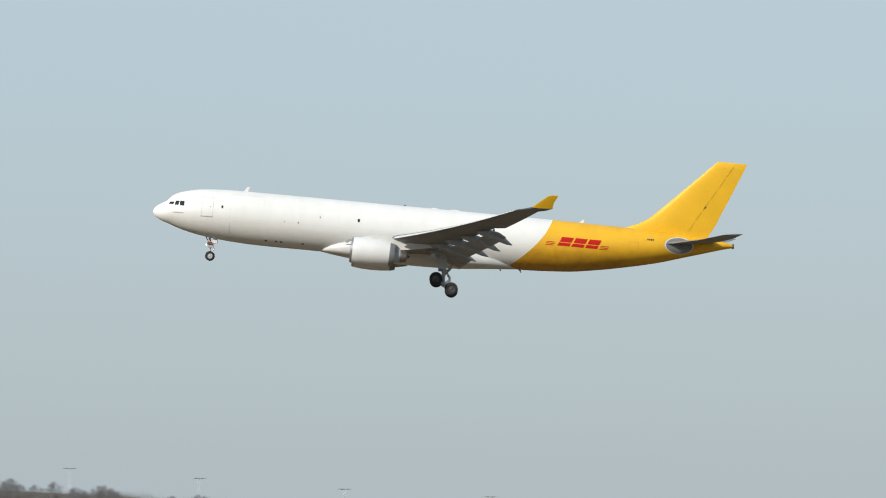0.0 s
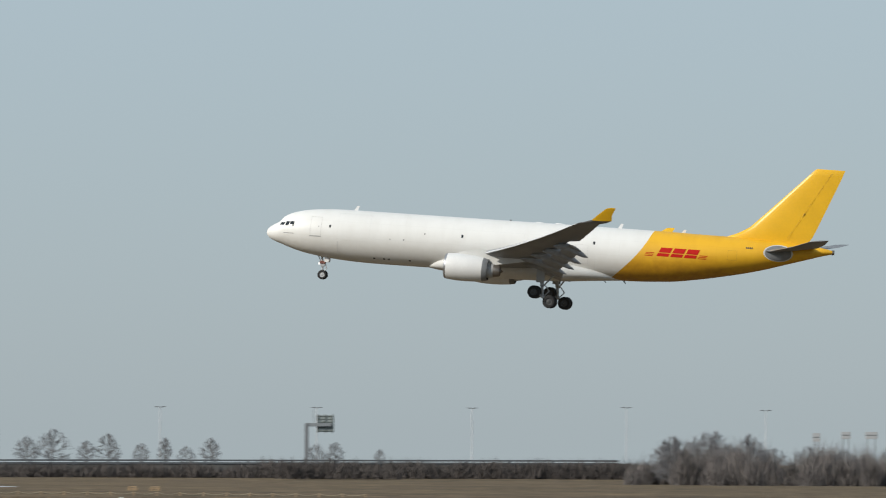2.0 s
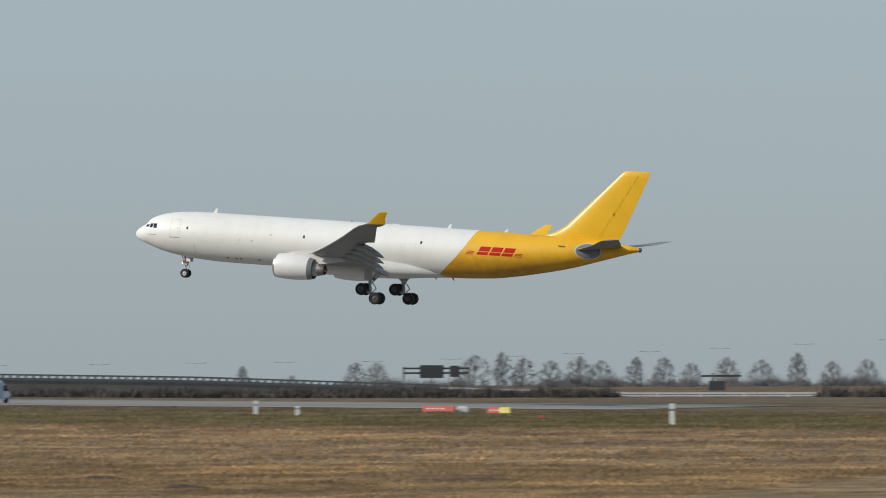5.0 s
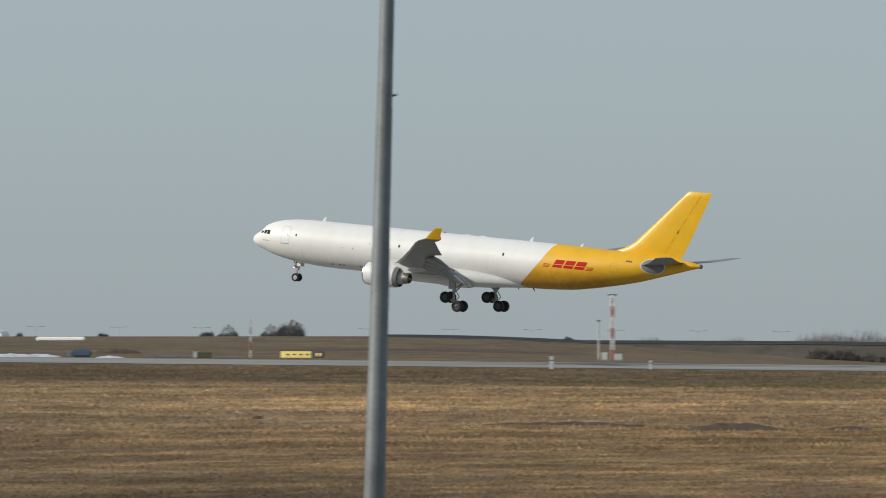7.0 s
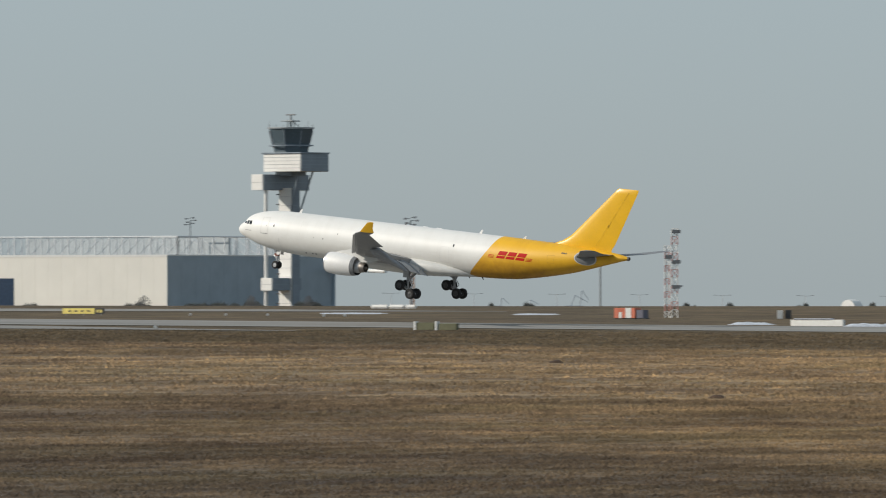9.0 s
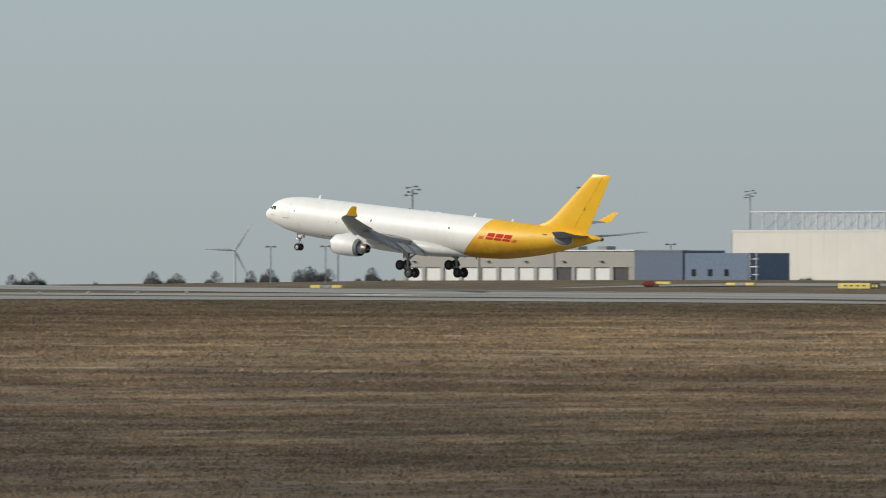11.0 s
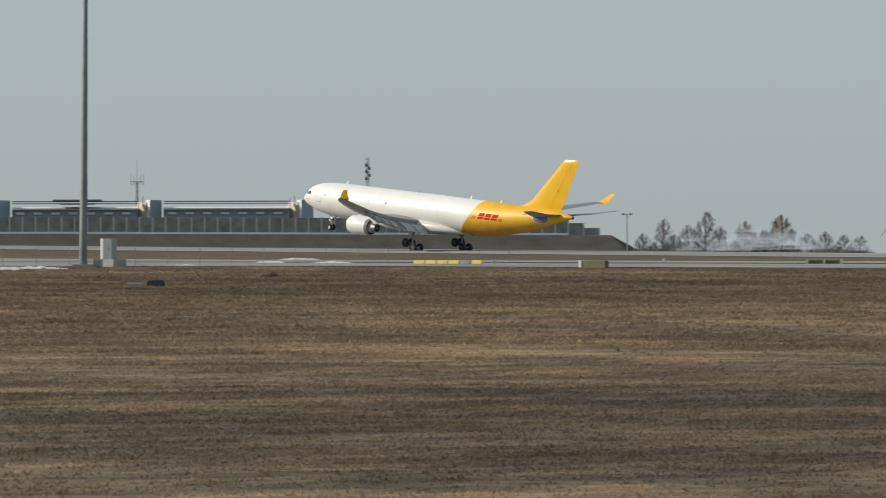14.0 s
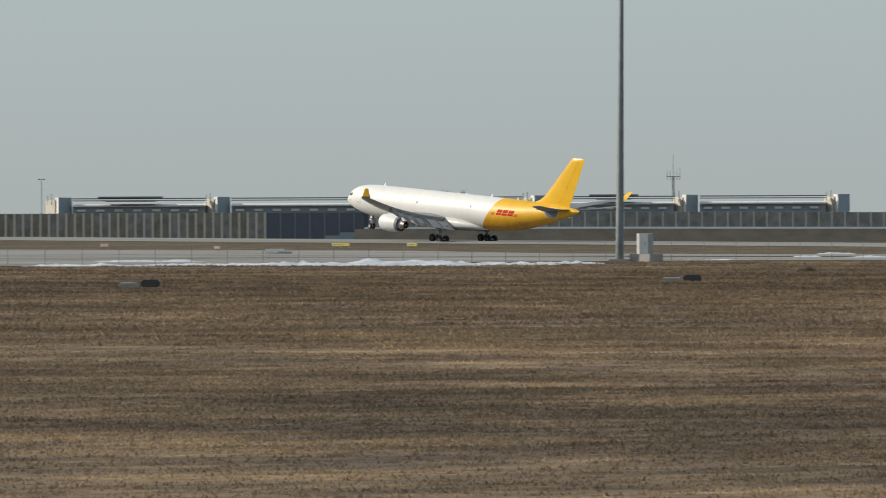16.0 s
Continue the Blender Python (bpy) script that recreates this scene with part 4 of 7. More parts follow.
SCRUB = mat("bare_scrub", (0.20, 0.18, 0.17), 0.9, vary=0.35, scale=0.25, fine=1.2)
places = []
for i in range(460):
    left = rng.uniform(-0.6, 8.52)
    d = rng.uniform(1195, 1270)
    up = np.interp(left, [-1, 0.5, 1.5, 2.3, 3.2, 4.2, 5.5, 6.5, 7.4, 8.1, 8.3, 8.5], [-0.41, -0.37, -0.34, -0.275, -0.225, -0.195, -0.175, -0.145, -0.11, -0.10, -0.15, -0.24])
    x, y, z = at(left, d)
    top = EYE + math.tan(radians(up)) * d * 1.0
    places.append((x, y, z - 0.5, rng.uniform(1.2, 2.6), max(0.8, (top - z + 0.5) * rng.uniform(0.62, 1.05))))
for i in range(100):
    left = rng.uniform(0.6, 8.35)
    up = np.interp(left, [-1, 0.5, 1.5, 2.3, 3.2, 4.2, 5.5, 6.5, 7.4, 8.0, 8.7], [-0.41, -0.37, -0.34, -0.275, -0.22, -0.19, -0.17, -0.14, -0.10, -0.10, -0.17])
    d = rng.uniform(1200, 1260)
    x, y, z = at(left, d)
    s = max(0.3, (EYE + math.tan(radians(up)) * d - z) / 6.2 * rng.uniform(0.8, 1.22))
    tree(BARE, i, left, d, s, "bare young tree in the hedgerow wood", "trees of the hedgerow wood", rng.uniform(0, 360))
scrub("hedgerow_wood", places, "dense bare brown wood of bushes and saplings", 75, SCRUB, 0.04)
# brush on the motorway bank and under its bridge
places = []
for i in range(1300):
    left = rng.uniform(8.2, 26.2)
    d = 1400 + (left - 8.5) * 6.0 - rng.uniform(8, 20)
    x, y, z = at(left, d)
    lift = 0.0 if 18.3 < left < 19.8 else 1.0
    if lift:
        places.append((x, y, z - 0.2, rng.uniform(2, 4), rng.uniform(2.2, 3.7) if left < 11.1 else rng.uniform(1.5, 3.0) if left < 13.4 else rng.uniform(1.2, 2.6)))
for i in range(18):
    x, y, z = at(rng.uniform(10.2, 11.0), rng.uniform(1370, 1385))
    places.append((x, y, z, rng.uniform(1.5, 3), rng.uniform(1.5, 4.0)))
scrub("bank_brush", places, "dark leafless brush on the motorway bank", 22, mat("dark_brush", (0.092, 0.080, 0.074), 0.9, vary=0.3, scale=0.3), 0.10)
places = []
for i in range(60):
    left = rng.uniform(44.25, 45.95)
    x, y, z = at(left, rng.uniform(1880, 1960))
    places.append((x, y, z - 0.3, rng.uniform(3, 5), rng.uniform(1.6, 4.2) * (1.15 if left > 44.7 else 0.8)))
# haze is mixed into this thicket's grey
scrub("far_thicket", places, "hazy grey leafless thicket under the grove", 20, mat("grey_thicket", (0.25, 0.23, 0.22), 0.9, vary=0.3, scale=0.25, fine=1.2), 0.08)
# low thicket between the trees behind the motorway
places = []
for i in range(150):
    left = rng.uniform(17.7, 23.4)
    x, y, z = at(left, rng.uniform(1690, 1760))
    places.append((x, y, z - 0.5, rng.uniform(1.5, 3.5), rng.uniform(1.4, 3.6) * (1.0 if left < 21.5 else 0.75)))
# the violet grey stands for haze over these twigs
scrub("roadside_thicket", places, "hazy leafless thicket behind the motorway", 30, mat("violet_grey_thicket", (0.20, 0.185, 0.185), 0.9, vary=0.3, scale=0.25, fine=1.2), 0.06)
# clipped evergreen bushes far behind the runway
places = []
for left, r, h in ((43.4, 3.2, 3.0), (43.52, 2.6, 2.2), (42.53, 4.0, 3.2), (42.36, 4.0, 2.4), (42.12, 2.6, 2.8), (41.83, 2.4, 2.6), (41.7, 2.4, 3.0), (41.48, 3.0, 2.6), (41.4, 3.0, 3.4),
                   (41.3, 3.2, 2.6), (40.98, 2.6, 2.6), (41.1, 2, 1.2), (40.85, 2, 1.3), (42.95, 1.2, 1.4), (42.75, 1.5, 1.2), (29.98, 3.8, 3.4), (29.9, 3.0, 2.6), (30.12, 2.4, 2.2), (30.4, 3.2, 2.0),
                   (30.55, 2.6, 1.6), (28.0, 2.0, 1.0), (31.9, 1.5, 1.3), (32.4, 1.4, 1.1), (32.9, 1.6, 1.2), (33.2, 1.4, 1.2), (31.3, 1.4, 1.1), (34.35, 1.8, 1.5), (34.6, 1.4, 1.2), (37.1, 3.0, 2.0), (37.2, 2.6, 1.4), (37.9, 2.6, 1.4),
                   (36.3, 4.0, 2.0), (36.5, 4.0, 1.8), (36.7, 3.6, 1.6), (35.9, 3.4, 2.0), (40.5, 3.5, 2.6), (40.62, 2.6, 1.8)):
    x, y, z = at(left, 2280)
    z = min(z, EYE - 0.00228 * 2280)
    for k in range(4):
        places.append((x + rng.uniform(-0.7, 0.7) * r, y + rng.uniform(-2, 2), z - 0.4, r * rng.uniform(0.4, 0.75), (h + 0.6) * rng.uniform(0.55, 1.05)))
    if h > 1.9:
        tree(BARE, len(places) // 4, left + rng.uniform(-0.03, 0.03), 2275, (h + 2.2) / 6.6, "small round bare tree on the far side", "bushes on the far side", rng.uniform(0, 360), 0.6)
scrub("far_bushes", places, "dark evergreen bushes on the far side", 190, EVERGREEN, 0.06)
places = []
for left, r, h in ((26.25, 8, 3.0), (26.1, 10, 4.4), (25.85, 9, 4.2), (25.6, 8, 3.2), (25.45, 7, 3.0), (25.25, 6, 2.0), (27.4, 6, 2.2), (24.7, 6, 2.0), (26.8, 7, 1.4),
                   (29.1, 6, 2.2), (45.2, 5, 3), (50.8, 9, 7.5), (50.6, 9, 8.5), (50.95, 8, 6.5), (50.45, 6, 6.5), (46.6, 6, 5.5), (46.5, 5, 4.5), (53.9, 7, 6)):
    x, y, z = at(left, 2900)
    places.append((x, y, EYE - 0.00232 * 2900 + (3.0 if left > 46 else -4.0), r, h * (1.0 if left > 46 else 0.75) + (0 if left > 46 else 3.2)))
# clumps are paled in the colour itself for haze
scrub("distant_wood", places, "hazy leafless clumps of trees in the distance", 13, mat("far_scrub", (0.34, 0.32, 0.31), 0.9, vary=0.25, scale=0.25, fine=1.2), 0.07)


# ---- the motorway bank, its rail and lamps ----
def bank_line(left):
    d = 1400 + (left - 8.5) * 6.0
    up = np.interp(left, [7.8, 8.5, 13, 16, 17.8, 19, 21.2, 22.7, 26.2, 28, 33.5], [-0.226, -0.226, -0.23, -0.252, -0.30, -0.332, -0.262, -0.208, -0.150, -0.140, -0.13])
    x, y, z = at(left, d)
    return x, y, max(z + 0.05, EYE + math.tan(radians(up)) * d - 0.95), z


def build_motorway():
    made = []
    dry = mat("slope_turf", (0.088, 0.074, 0.058), 0.95, vary=0.25, scale=0.15, fine=1.2)
    turf = mat("bank_turf", (0.052, 0.050, 0.046), 0.95, vary=0.25, scale=0.2, fine=1.5)
    for nm, l0, l1, material, label in (("motorway_bank", 8.5, 25.2, turf, "dark grassy bank that carries the motorway"),
                                        ("motorway_slope", 25.2, 29.5, dry, "brown grass slope beside the motorway")):
        bm = bmesh.new()
        rows = []
        for i in range(61):
            left = l0 + (l1 - l0) * i / 60
            x, y, top, z = bank_line(left)
            ux, uy = -math.sin(radians(left)), math.cos(radians(left))
            run = 2.2 * (top - z) + 1.0
            prof = [(-6 - run, z - 0.3), (-6, top - 0.05), (-5, top), (14, top), (15, top - 0.1), (15 + run, z - 3)]
            rows.append([(x + ux * q, y + uy * q, h) for q, h in prof])
        loft(bm, rows, close=False)
        made.append(tagged(new(nm, mesh_of(bm, nm, material)), label, "embankment", kind="structure"))
    bank = made[0]
    # bridge deck shadow gap and abutment
    for left0, left1 in ((8.95, 9.12),):
        bm = bmesh.new()
        rows = []
        for i in range(13):
            left = left0 + (left1 - left0) * i / 12
            x, y, top, z = bank_line(left)
            ux, uy = -math.sin(radians(left)), math.cos(radians(left))
            rows.append([(x - ux * 9 + ux * s, y - uy * 9 + uy * s, top + h) for s, h in ((0, 0.1), (5.5, 0.15), (5.5, -0.4), (0.6, -0.4), (0.6, -0.75), (0, -0.75))])
        loft(bm, rows, True, True, True)
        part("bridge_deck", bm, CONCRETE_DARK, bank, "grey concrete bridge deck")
        for i in range(2):
            left = left0 + (left1 - left0) * (i + 0.5) / 2
            x, y, top, z = bank_line(left)
            ux, uy = -math.sin(radians(left)), math.cos(radians(left))
            bm = bmesh.new()
            rod(bm, (x - ux * 7.5, y - uy * 7.5, z - 0.5), (x - ux * 7.5, y - uy * 7.5, top - 0.6), 0.45, 0.45, 10)
            part("bridge_pier", bm, CONCRETE_DARK, bank, "round concrete bridge pier")
    # the viaduct's edge beam and wall, shade under the parapet painted in as near-black
    for k in range(14):
        l0, l1 = 21.0 + 0.3 * k, min(25.18, 21.0 + 0.3 * (k + 1))
        bm = bmesh.new()
        rows = []
        for left in (l0, l1 - 0.004):
            x, y, top, z = bank_line(left)
            ux, uy = -math.sin(radians(left)), math.cos(radians(left))
            rows.append([(x + ux * q, y + uy * q, top + h) for q, h in ((-7.2, 0.05), (-6.2, 0.05), (-6.2, -4.5), (-6.9, -4.5), (-6.9, -0.75), (-7.2, -0.75))])
        loft(bm, rows, True, True, True)
        part("viaduct_wall", bm, VIADUCT, bank, "viaduct wall coloured dark blue-grey for shade")
    return bank


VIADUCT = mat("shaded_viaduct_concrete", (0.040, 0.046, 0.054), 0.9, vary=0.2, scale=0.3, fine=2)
CONCRETE_DARK = mat("dark_concrete", (0.07, 0.073, 0.078), 0.9, vary=0.15, scale=0.2)
RAIL = mat("guard_rail_zinc", (0.5, 0.52, 0.54), 0.45, metal=0.4)
RAILDARK = mat("dark_parapet", (0.05, 0.06, 0.07), 0.6)
build_motorway()


def railing(left0, left1, step, posts, material, label, h):
    """Guard rail in straight lengths, each length one piece on two posts."""
    root = thing("guard_rail", pose(0, 0, 0), label, "guard rail")
    left = left0
    while left < left1 - 1e-6:
        nxt = min(left1, left + step)
        p, q = bank_line(left), bank_line(nxt)
        a = (p[0] + math.sin(radians(left)) * 6.5, p[1] - math.cos(radians(left)) * 6.5, p[2])
        b = (q[0] + math.sin(radians(nxt)) * 6.5, q[1] - math.cos(radians(nxt)) * 6.5, q[2])
        bm = bmesh.new()
        for z0, z1, w in ((h - 0.3, h, 0.08), (-0.6 if posts > 1 else 0.0, 0.5 if posts > 1 else 0.28, 0.1)):
            rings = [[(c[0], c[1] - w, c[2] + z0), (c[0], c[1] + w, c[2] + z0), (c[0], c[1] + w, c[2] + z1), (c[0], c[1] - w, c[2] + z1)] for c in (a, b)]
            loft(bm, rings, True, True, True)
        part("rail", bm, material, root)
        for k in range(posts):
            w = (k + 0.5) / posts
            c = [a[i] + (b[i] - a[i]) * w for i in range(3)]
            bm = bmesh.new()
            box(bm, c[0] - (0.24 if posts > 1 else 0.14), c[0] + (0.24 if posts > 1 else 0.14), c[1] - 0.1, c[1] + 0.1, c[2] - 0.2, c[2] + h - 0.02)
            part("post", bm, material, root)
        left = nxt
    return root


railing(8.6, 13.4, 0.31, 1, RAILDARK, "dark guard rail along the motorway", 0.75)
railing(13.4, 21.0, 0.31, 1, RAIL, "pale zinc guard rail along the motorway", 0.75)
railing(21.0, 25.18, 0.22, 4, RAILDARK, "dark bridge parapet with close posts", 1.2)
railing(25.18, 29.4, 0.3, 1, RAILDARK, "dark guard rail along the motorway", 0.5)


def street_lamp(arm):
    root = thing("street_lamp", pose(0, 0, 0), "slim grey street lamp with two arms", "street lamp", "motorway lamps")
    bm = bmesh.new()
    rod(bm, (0, 0, 0), (0, 0, 11.9), 0.15, 0.10, 8)
    part("pole", bm, PALEZINC, root)
    for side in (-1, 1):
        bm = bmesh.new()
        rod(bm, (0, 0, 11.85), (side * arm, 0, 12.05), 0.06, 0.05, 6)
        part("arm", bm, GALV, root)
        bm = bmesh.new()
        box(bm, side * arm - 0.55, side * arm + 0.55, -0.18, 0.18, 11.96, 12.14, 0.05)
        part("lamp_head", bm, MIDGREY, root)
    return root


PALEZINC = mat("pale_zinc", (0.58, 0.61, 0.64), 0.5)
spots = [(left, 1850, up) for left, up in ((2.695, -0.11), (1.771, -0.177), (0.739, -0.25), (4.417, -0.002), (3.618, -0.06), (6.644, 0.099), (5.766, 0.065), (9.642, 0.132), (8.543, 0.138),
                                            (11.864, 0.136), (14.221, 0.124), (13.075, 0.131), (15.96, 0.106), (17.02, 0.09), (7.55, 0.12), (-0.3, -0.3), (10.75, 0.134))]
spots += [(left, 2900, up) for left, up in ((24.14, -0.116), (23.42, -0.112), (22.73, -0.104), (22.10, -0.10), (21.47, -0.096), (20.91, -0.08), (20.46, -0.06), (20.04, -0.043), (19.5, -0.03), (19.0, -0.01), (18.4, 0.02), (17.8, 0.05))]
spots += [(24.7 + 0.59 * i, 3300, -0.112 + 0.0046 * i) for i in range(24)]
short, wide = street_lamp(0.75), street_lamp(3.0)
for kind, far in ((short, False), (wide, True)):
    for i, (left, d, up) in enumerate([q for q in spots if (q[1] > 2000) is far]):
        x, y, _ = at(left, d)
        m = pose(x, y, EYE + math.tan(radians(up)) * d - 12, 0, 0, left)
        if i == 0:
            kind.matrix_basis = m
        else:
            copy_thing(kind, m)


# ---- signs and small things along the motorway ----
def boxes(name, m, label, category, pieces, group=""):
    """A thing of a few boxy parts: (part name, material, x0, x1, y0, y1, z0, z1, bevel)."""
    root = thing(name, m, label, category, group)
    for nm, material, *q in pieces:
        bm = bmesh.new()
        box(bm, *q)
        part(nm, bm, material, root)
    return root


def on_ray(left, dist, up):
    x, y, _ = at(left, dist)
    return x, y, EYE + math.tan(radians(up)) * dist


def cantilever_sign(left, dist, base_up):
    x, y, z = on_ray(left, dist, base_up)
    root = thing("road_sign", pose(x, y, z - 3.5, 0, 0, left), "grey cantilever road sign seen from behind", "road sign")
    bm = bmesh.new(); box(bm, -0.35, 0.35, -0.35, 0.35, 0, 9.6, 0.05); part("post", bm, MIDGREY, root)
    bm = bmesh.new(); box(bm, -0.35, 4.4, -0.25, 0.25, 9.2, 9.8, 0.05); part("arm", bm, GALV, root)
    bm = bmesh.new(); box(bm, 1.8, 4.8, 0.3, 0.45, 8.2, 11.2, 0.02); part("panel", bm, SIGNBACK, root)
    for k in range(6):
        bm = bmesh.new(); box(bm, 1.8, 4.8, 0.2, 0.3, 8.35 + 0.52 * k, 8.5 + 0.52 * k); part("rib", bm, SIGNEDGE, root)
    for k in range(3):
        bm = bmesh.new(); box(bm, 1.9 + 1.3 * k, 2.05 + 1.3 * k, 0.1, 0.2, 8.0, 11.4); part("strut", bm, SIGNEDGE, root)
    bm = bmesh.new(); rod(bm, (1.2, 0, 9.8), (1.2, 0, 12.4), 0.06); part("aerial", bm, GALV, root)


SIGNEDGE = mat("grey_green_sign_frame", (0.16, 0.18, 0.17), 0.6)
SIGNBACK = mat("sign_back_aluminium", (0.33, 0.37, 0.36), 0.5)
cantilever_sign(10.82, 1425, -0.23)


def gantry():
    x, y, z = on_ray(21.02, 1560, -0.27)
    root = thing("sign_gantry", pose(x, y, z - 4.0, 0, 0, 21.0), "dark motorway sign gantry with two panels", "sign gantry")
    for sx in (-6.3, 6.3):
        bm = bmesh.new(); box(bm, sx - 0.2, sx + 0.2, -0.2, 0.2, 0, 7.7); part("post", bm, MIDGREY, root)
    for z0 in (6.3, 7.2):
        bm = bmesh.new(); box(bm, -6.4, 6.4, -0.2, 0.2, z0, z0 + 0.35); part("beam", bm, DARK, root)
    for x0, x1, z0, z1 in ((-3.2, 1.4, 5.5, 8.0), (2.6, 4.5, 5.7, 7.9)):
        bm = bmesh.new(); box(bm, x0, x1, -0.45, -0.25, z0, z1, 0.03); part("panel", bm, DARK, root)
    x, y, z = on_ray(19.05, 1560, -0.33)
    root = thing("sign_gantry", pose(x, y, z - 2, 0, 0, 19.0), "dark motorway sign gantry with one panel", "sign gantry")
    bm = bmesh.new(); box(bm, -0.2, 0.2, -0.2, 0.2, 0, 6); part("post", bm, MIDGREY, root)
    bm = bmesh.new(); box(bm, -2.2, 5.5, -0.2, 0.2, 5.2, 5.6); part("beam", bm, DARK, root)
    bm = bmesh.new(); box(bm, -0.8, 2.4, -0.4, -0.22, 2.6, 4.4, 0.03); part("panel", bm, DARK, root)


gantry()
for left, d, up, w, h, material, label in ((6.98, 1500, -0.055, 1.7, 1.3, GREY, "grey roadside board"), (6.80, 1500, -0.055, 2.3, 1.3, GREY, "grey roadside board"),
                                           (5.94, 1500, -0.165, 3.4, 1.2, BLUE, "blue motorway sign"), (3.48, 1500, -0.29, 2.6, 1.4, BLUE, "blue motorway sign"), (7.19, 1500, -0.07, 1.4, 1.6, GREY, "grey roadside board")):
    x, y, z = on_ray(left, d, up)
    boxes("road_sign", pose(x, y, z - 6, 0, 0, left), label + " on two posts", "road sign",
          (("post", GALV, -w * 0.35, -w * 0.35 + 0.16, 0.02, 0.18, 0, 6 + h * 0.4, 0.01), ("post", GALV, w * 0.35 - 0.16, w * 0.35, 0.02, 0.18, 0, 6 + h * 0.4, 0.01),
           ("panel", material, -w / 2, w / 2, -0.1, 0.0, 6 - h / 2, 6 + h / 2, 0.02), ("stripe", MIDGREY, -w / 2 + 0.1, w / 2 - 0.1, -0.115, -0.1, 5.9, 6.15, 0.0)))
x, y, z = on_ray(6.52, 1480, -0.26)
boxes("cabin", pose(x, y, z - 4, 0, 0, 6.5), "small grey flat-roofed cabin behind bushes", "cabin",
      (("wall", MIDGREY, -2.6, 2.6, 0, 3, 0, 6.2, 0.05), ("roof", GREY, -2.8, 2.8, -0.2, 3.2, 6.2, 6.4, 0.05)))
x, y, z = on_ray(16.97, 1700, -0.27)
boxes("signal_hut", pose(x, y, z - 2, 0, 0, 17), "red and white hut beside the motorway", "hut",
      (("wall", TRIM, -3.0, 0.6, 0, 3, 0, 4.4, 0.05), ("tower", TRIM, -0.8, 2.2, 0.2, 3, 0.0, 7.2, 0.05), ("band", mat("brick_red", (0.24, 0.10, 0.085), 0.8), -0.85, 2.25, 0.12, 3.05, 4.6, 6.3, 0.02), ("band", DARK, -0.84, 2.24, 0.13, 3.04, 3.2, 3.9, 0.02), ("roof", DARK, -1.4, 2.8, -0.2, 3.4, 7.2, 7.6, 0.05)))


def lattice(name, m, height, w0, w1, bays, label, bands, category="mast", group="", bar=None, r=0.05):
    """Lattice mast: each bay is one part, painted in turn with the materials of bands."""
    root = thing(name, m, label, category, group)
    for k in range(bays):
        z0, z1 = height * k / bays, height * (k + 1) / bays
        a, b = w0 + (w1 - w0) * k / bays, w0 + (w1 - w0) * (k + 1) / bays
        bm = bmesh.new()
        c0 = [(a * s, a * t, z0) for s, t in ((-1, -1), (1, -1), (1, 1), (-1, 1))]
        c1 = [(b * s, b * t, z1) for s, t in ((-1, -1), (1, -1), (1, 1), (-1, 1))]
        for i in range(4):
            j = (i + 1) % 4
            rod(bm, c0[i], c1[i], r, seg=5)
            rod(bm, c0[i], c1[j], r * 0.7, seg=4)
            rod(bm, c1[i], c1[j], r * 0.7, seg=4)
        part("lattice_bay", bm, bands[k % len(bands)], root)
    if bar:
        bm = bmesh.new()
        box(bm, -bar / 2, bar / 2, -0.12, 0.12, height, height + 0.2, 0.02)
        part("crossarm", bm, MIDGREY, root)
    return root


x, y, _ = on_ray(13.03, 1850, -0.1)
lattice("radio_mast", pose(x, y, -1.5, 0, 0, 13), 9.5, 0.55, 0.55, 8, "grey lattice mast among the trees", (MIDGREY,), r=0.1)
REDWHITE = (TRIM, mat("faded_red", (0.50, 0.24, 0.21), 0.6))
x, y, z = on_ray(25.255, 1565, -0.2)
lattice("airfield_mast", pose(x, y, z, 0, 0, 25), EYE + math.tan(radians(0.205)) * 1565 - z, 0.42, 0.42, 8, "faded red and white banded mast with a crossarm", (TRIM, mat("bleached_red", (0.58, 0.42, 0.40), 0.6)), bar=3.9, r=0.13)
x, y, z = at(27.671, 1075)
mh = EYE + math.tan(radians(0.158)) * 1075 - z
lattice("airfield_mast", facing(27.671, 1075), mh, 0.2, 0.2, 6, "slim red and white mast with a crossarm", REDWHITE[::-1], bar=1.25, r=0.09)
lattice("airfield_mast", facing(27.77, 1078), mh * 0.6, 0.1, 0.06, 4, "thin white mast with a small sensor", (TRIM,), bar=0.5, r=0.05)
short_mast = lattice("airfield_mast", facing(30.25, 1085), 5.2, 0.13, 0.11, 5, "short red and white lattice mast", REDWHITE, r=0.035)
bm = bmesh.new()
box(bm, -2.6, 5.8, -0.05, 0.05, 2.35, 2.47)
part("crossarm", bm, MIDGREY, short_mast)
for left, d, w, h in ((27.728, 1070, 0.8, 1.1), (27.63, 1068, 1.05, 0.95)):
    boxes("equipment_cabinet", facing(left, d), "white equipment box at a mast foot", "cabinet", (("body", TRIM, -w / 2, w / 2, 0, 0.8, 0.15, h, 0.04), ("plinth", CONCRETE, -w / 2 - 0.1, w / 2 + 0.1, -0.1, 0.9, -0.3, 0.15, 0.02)))
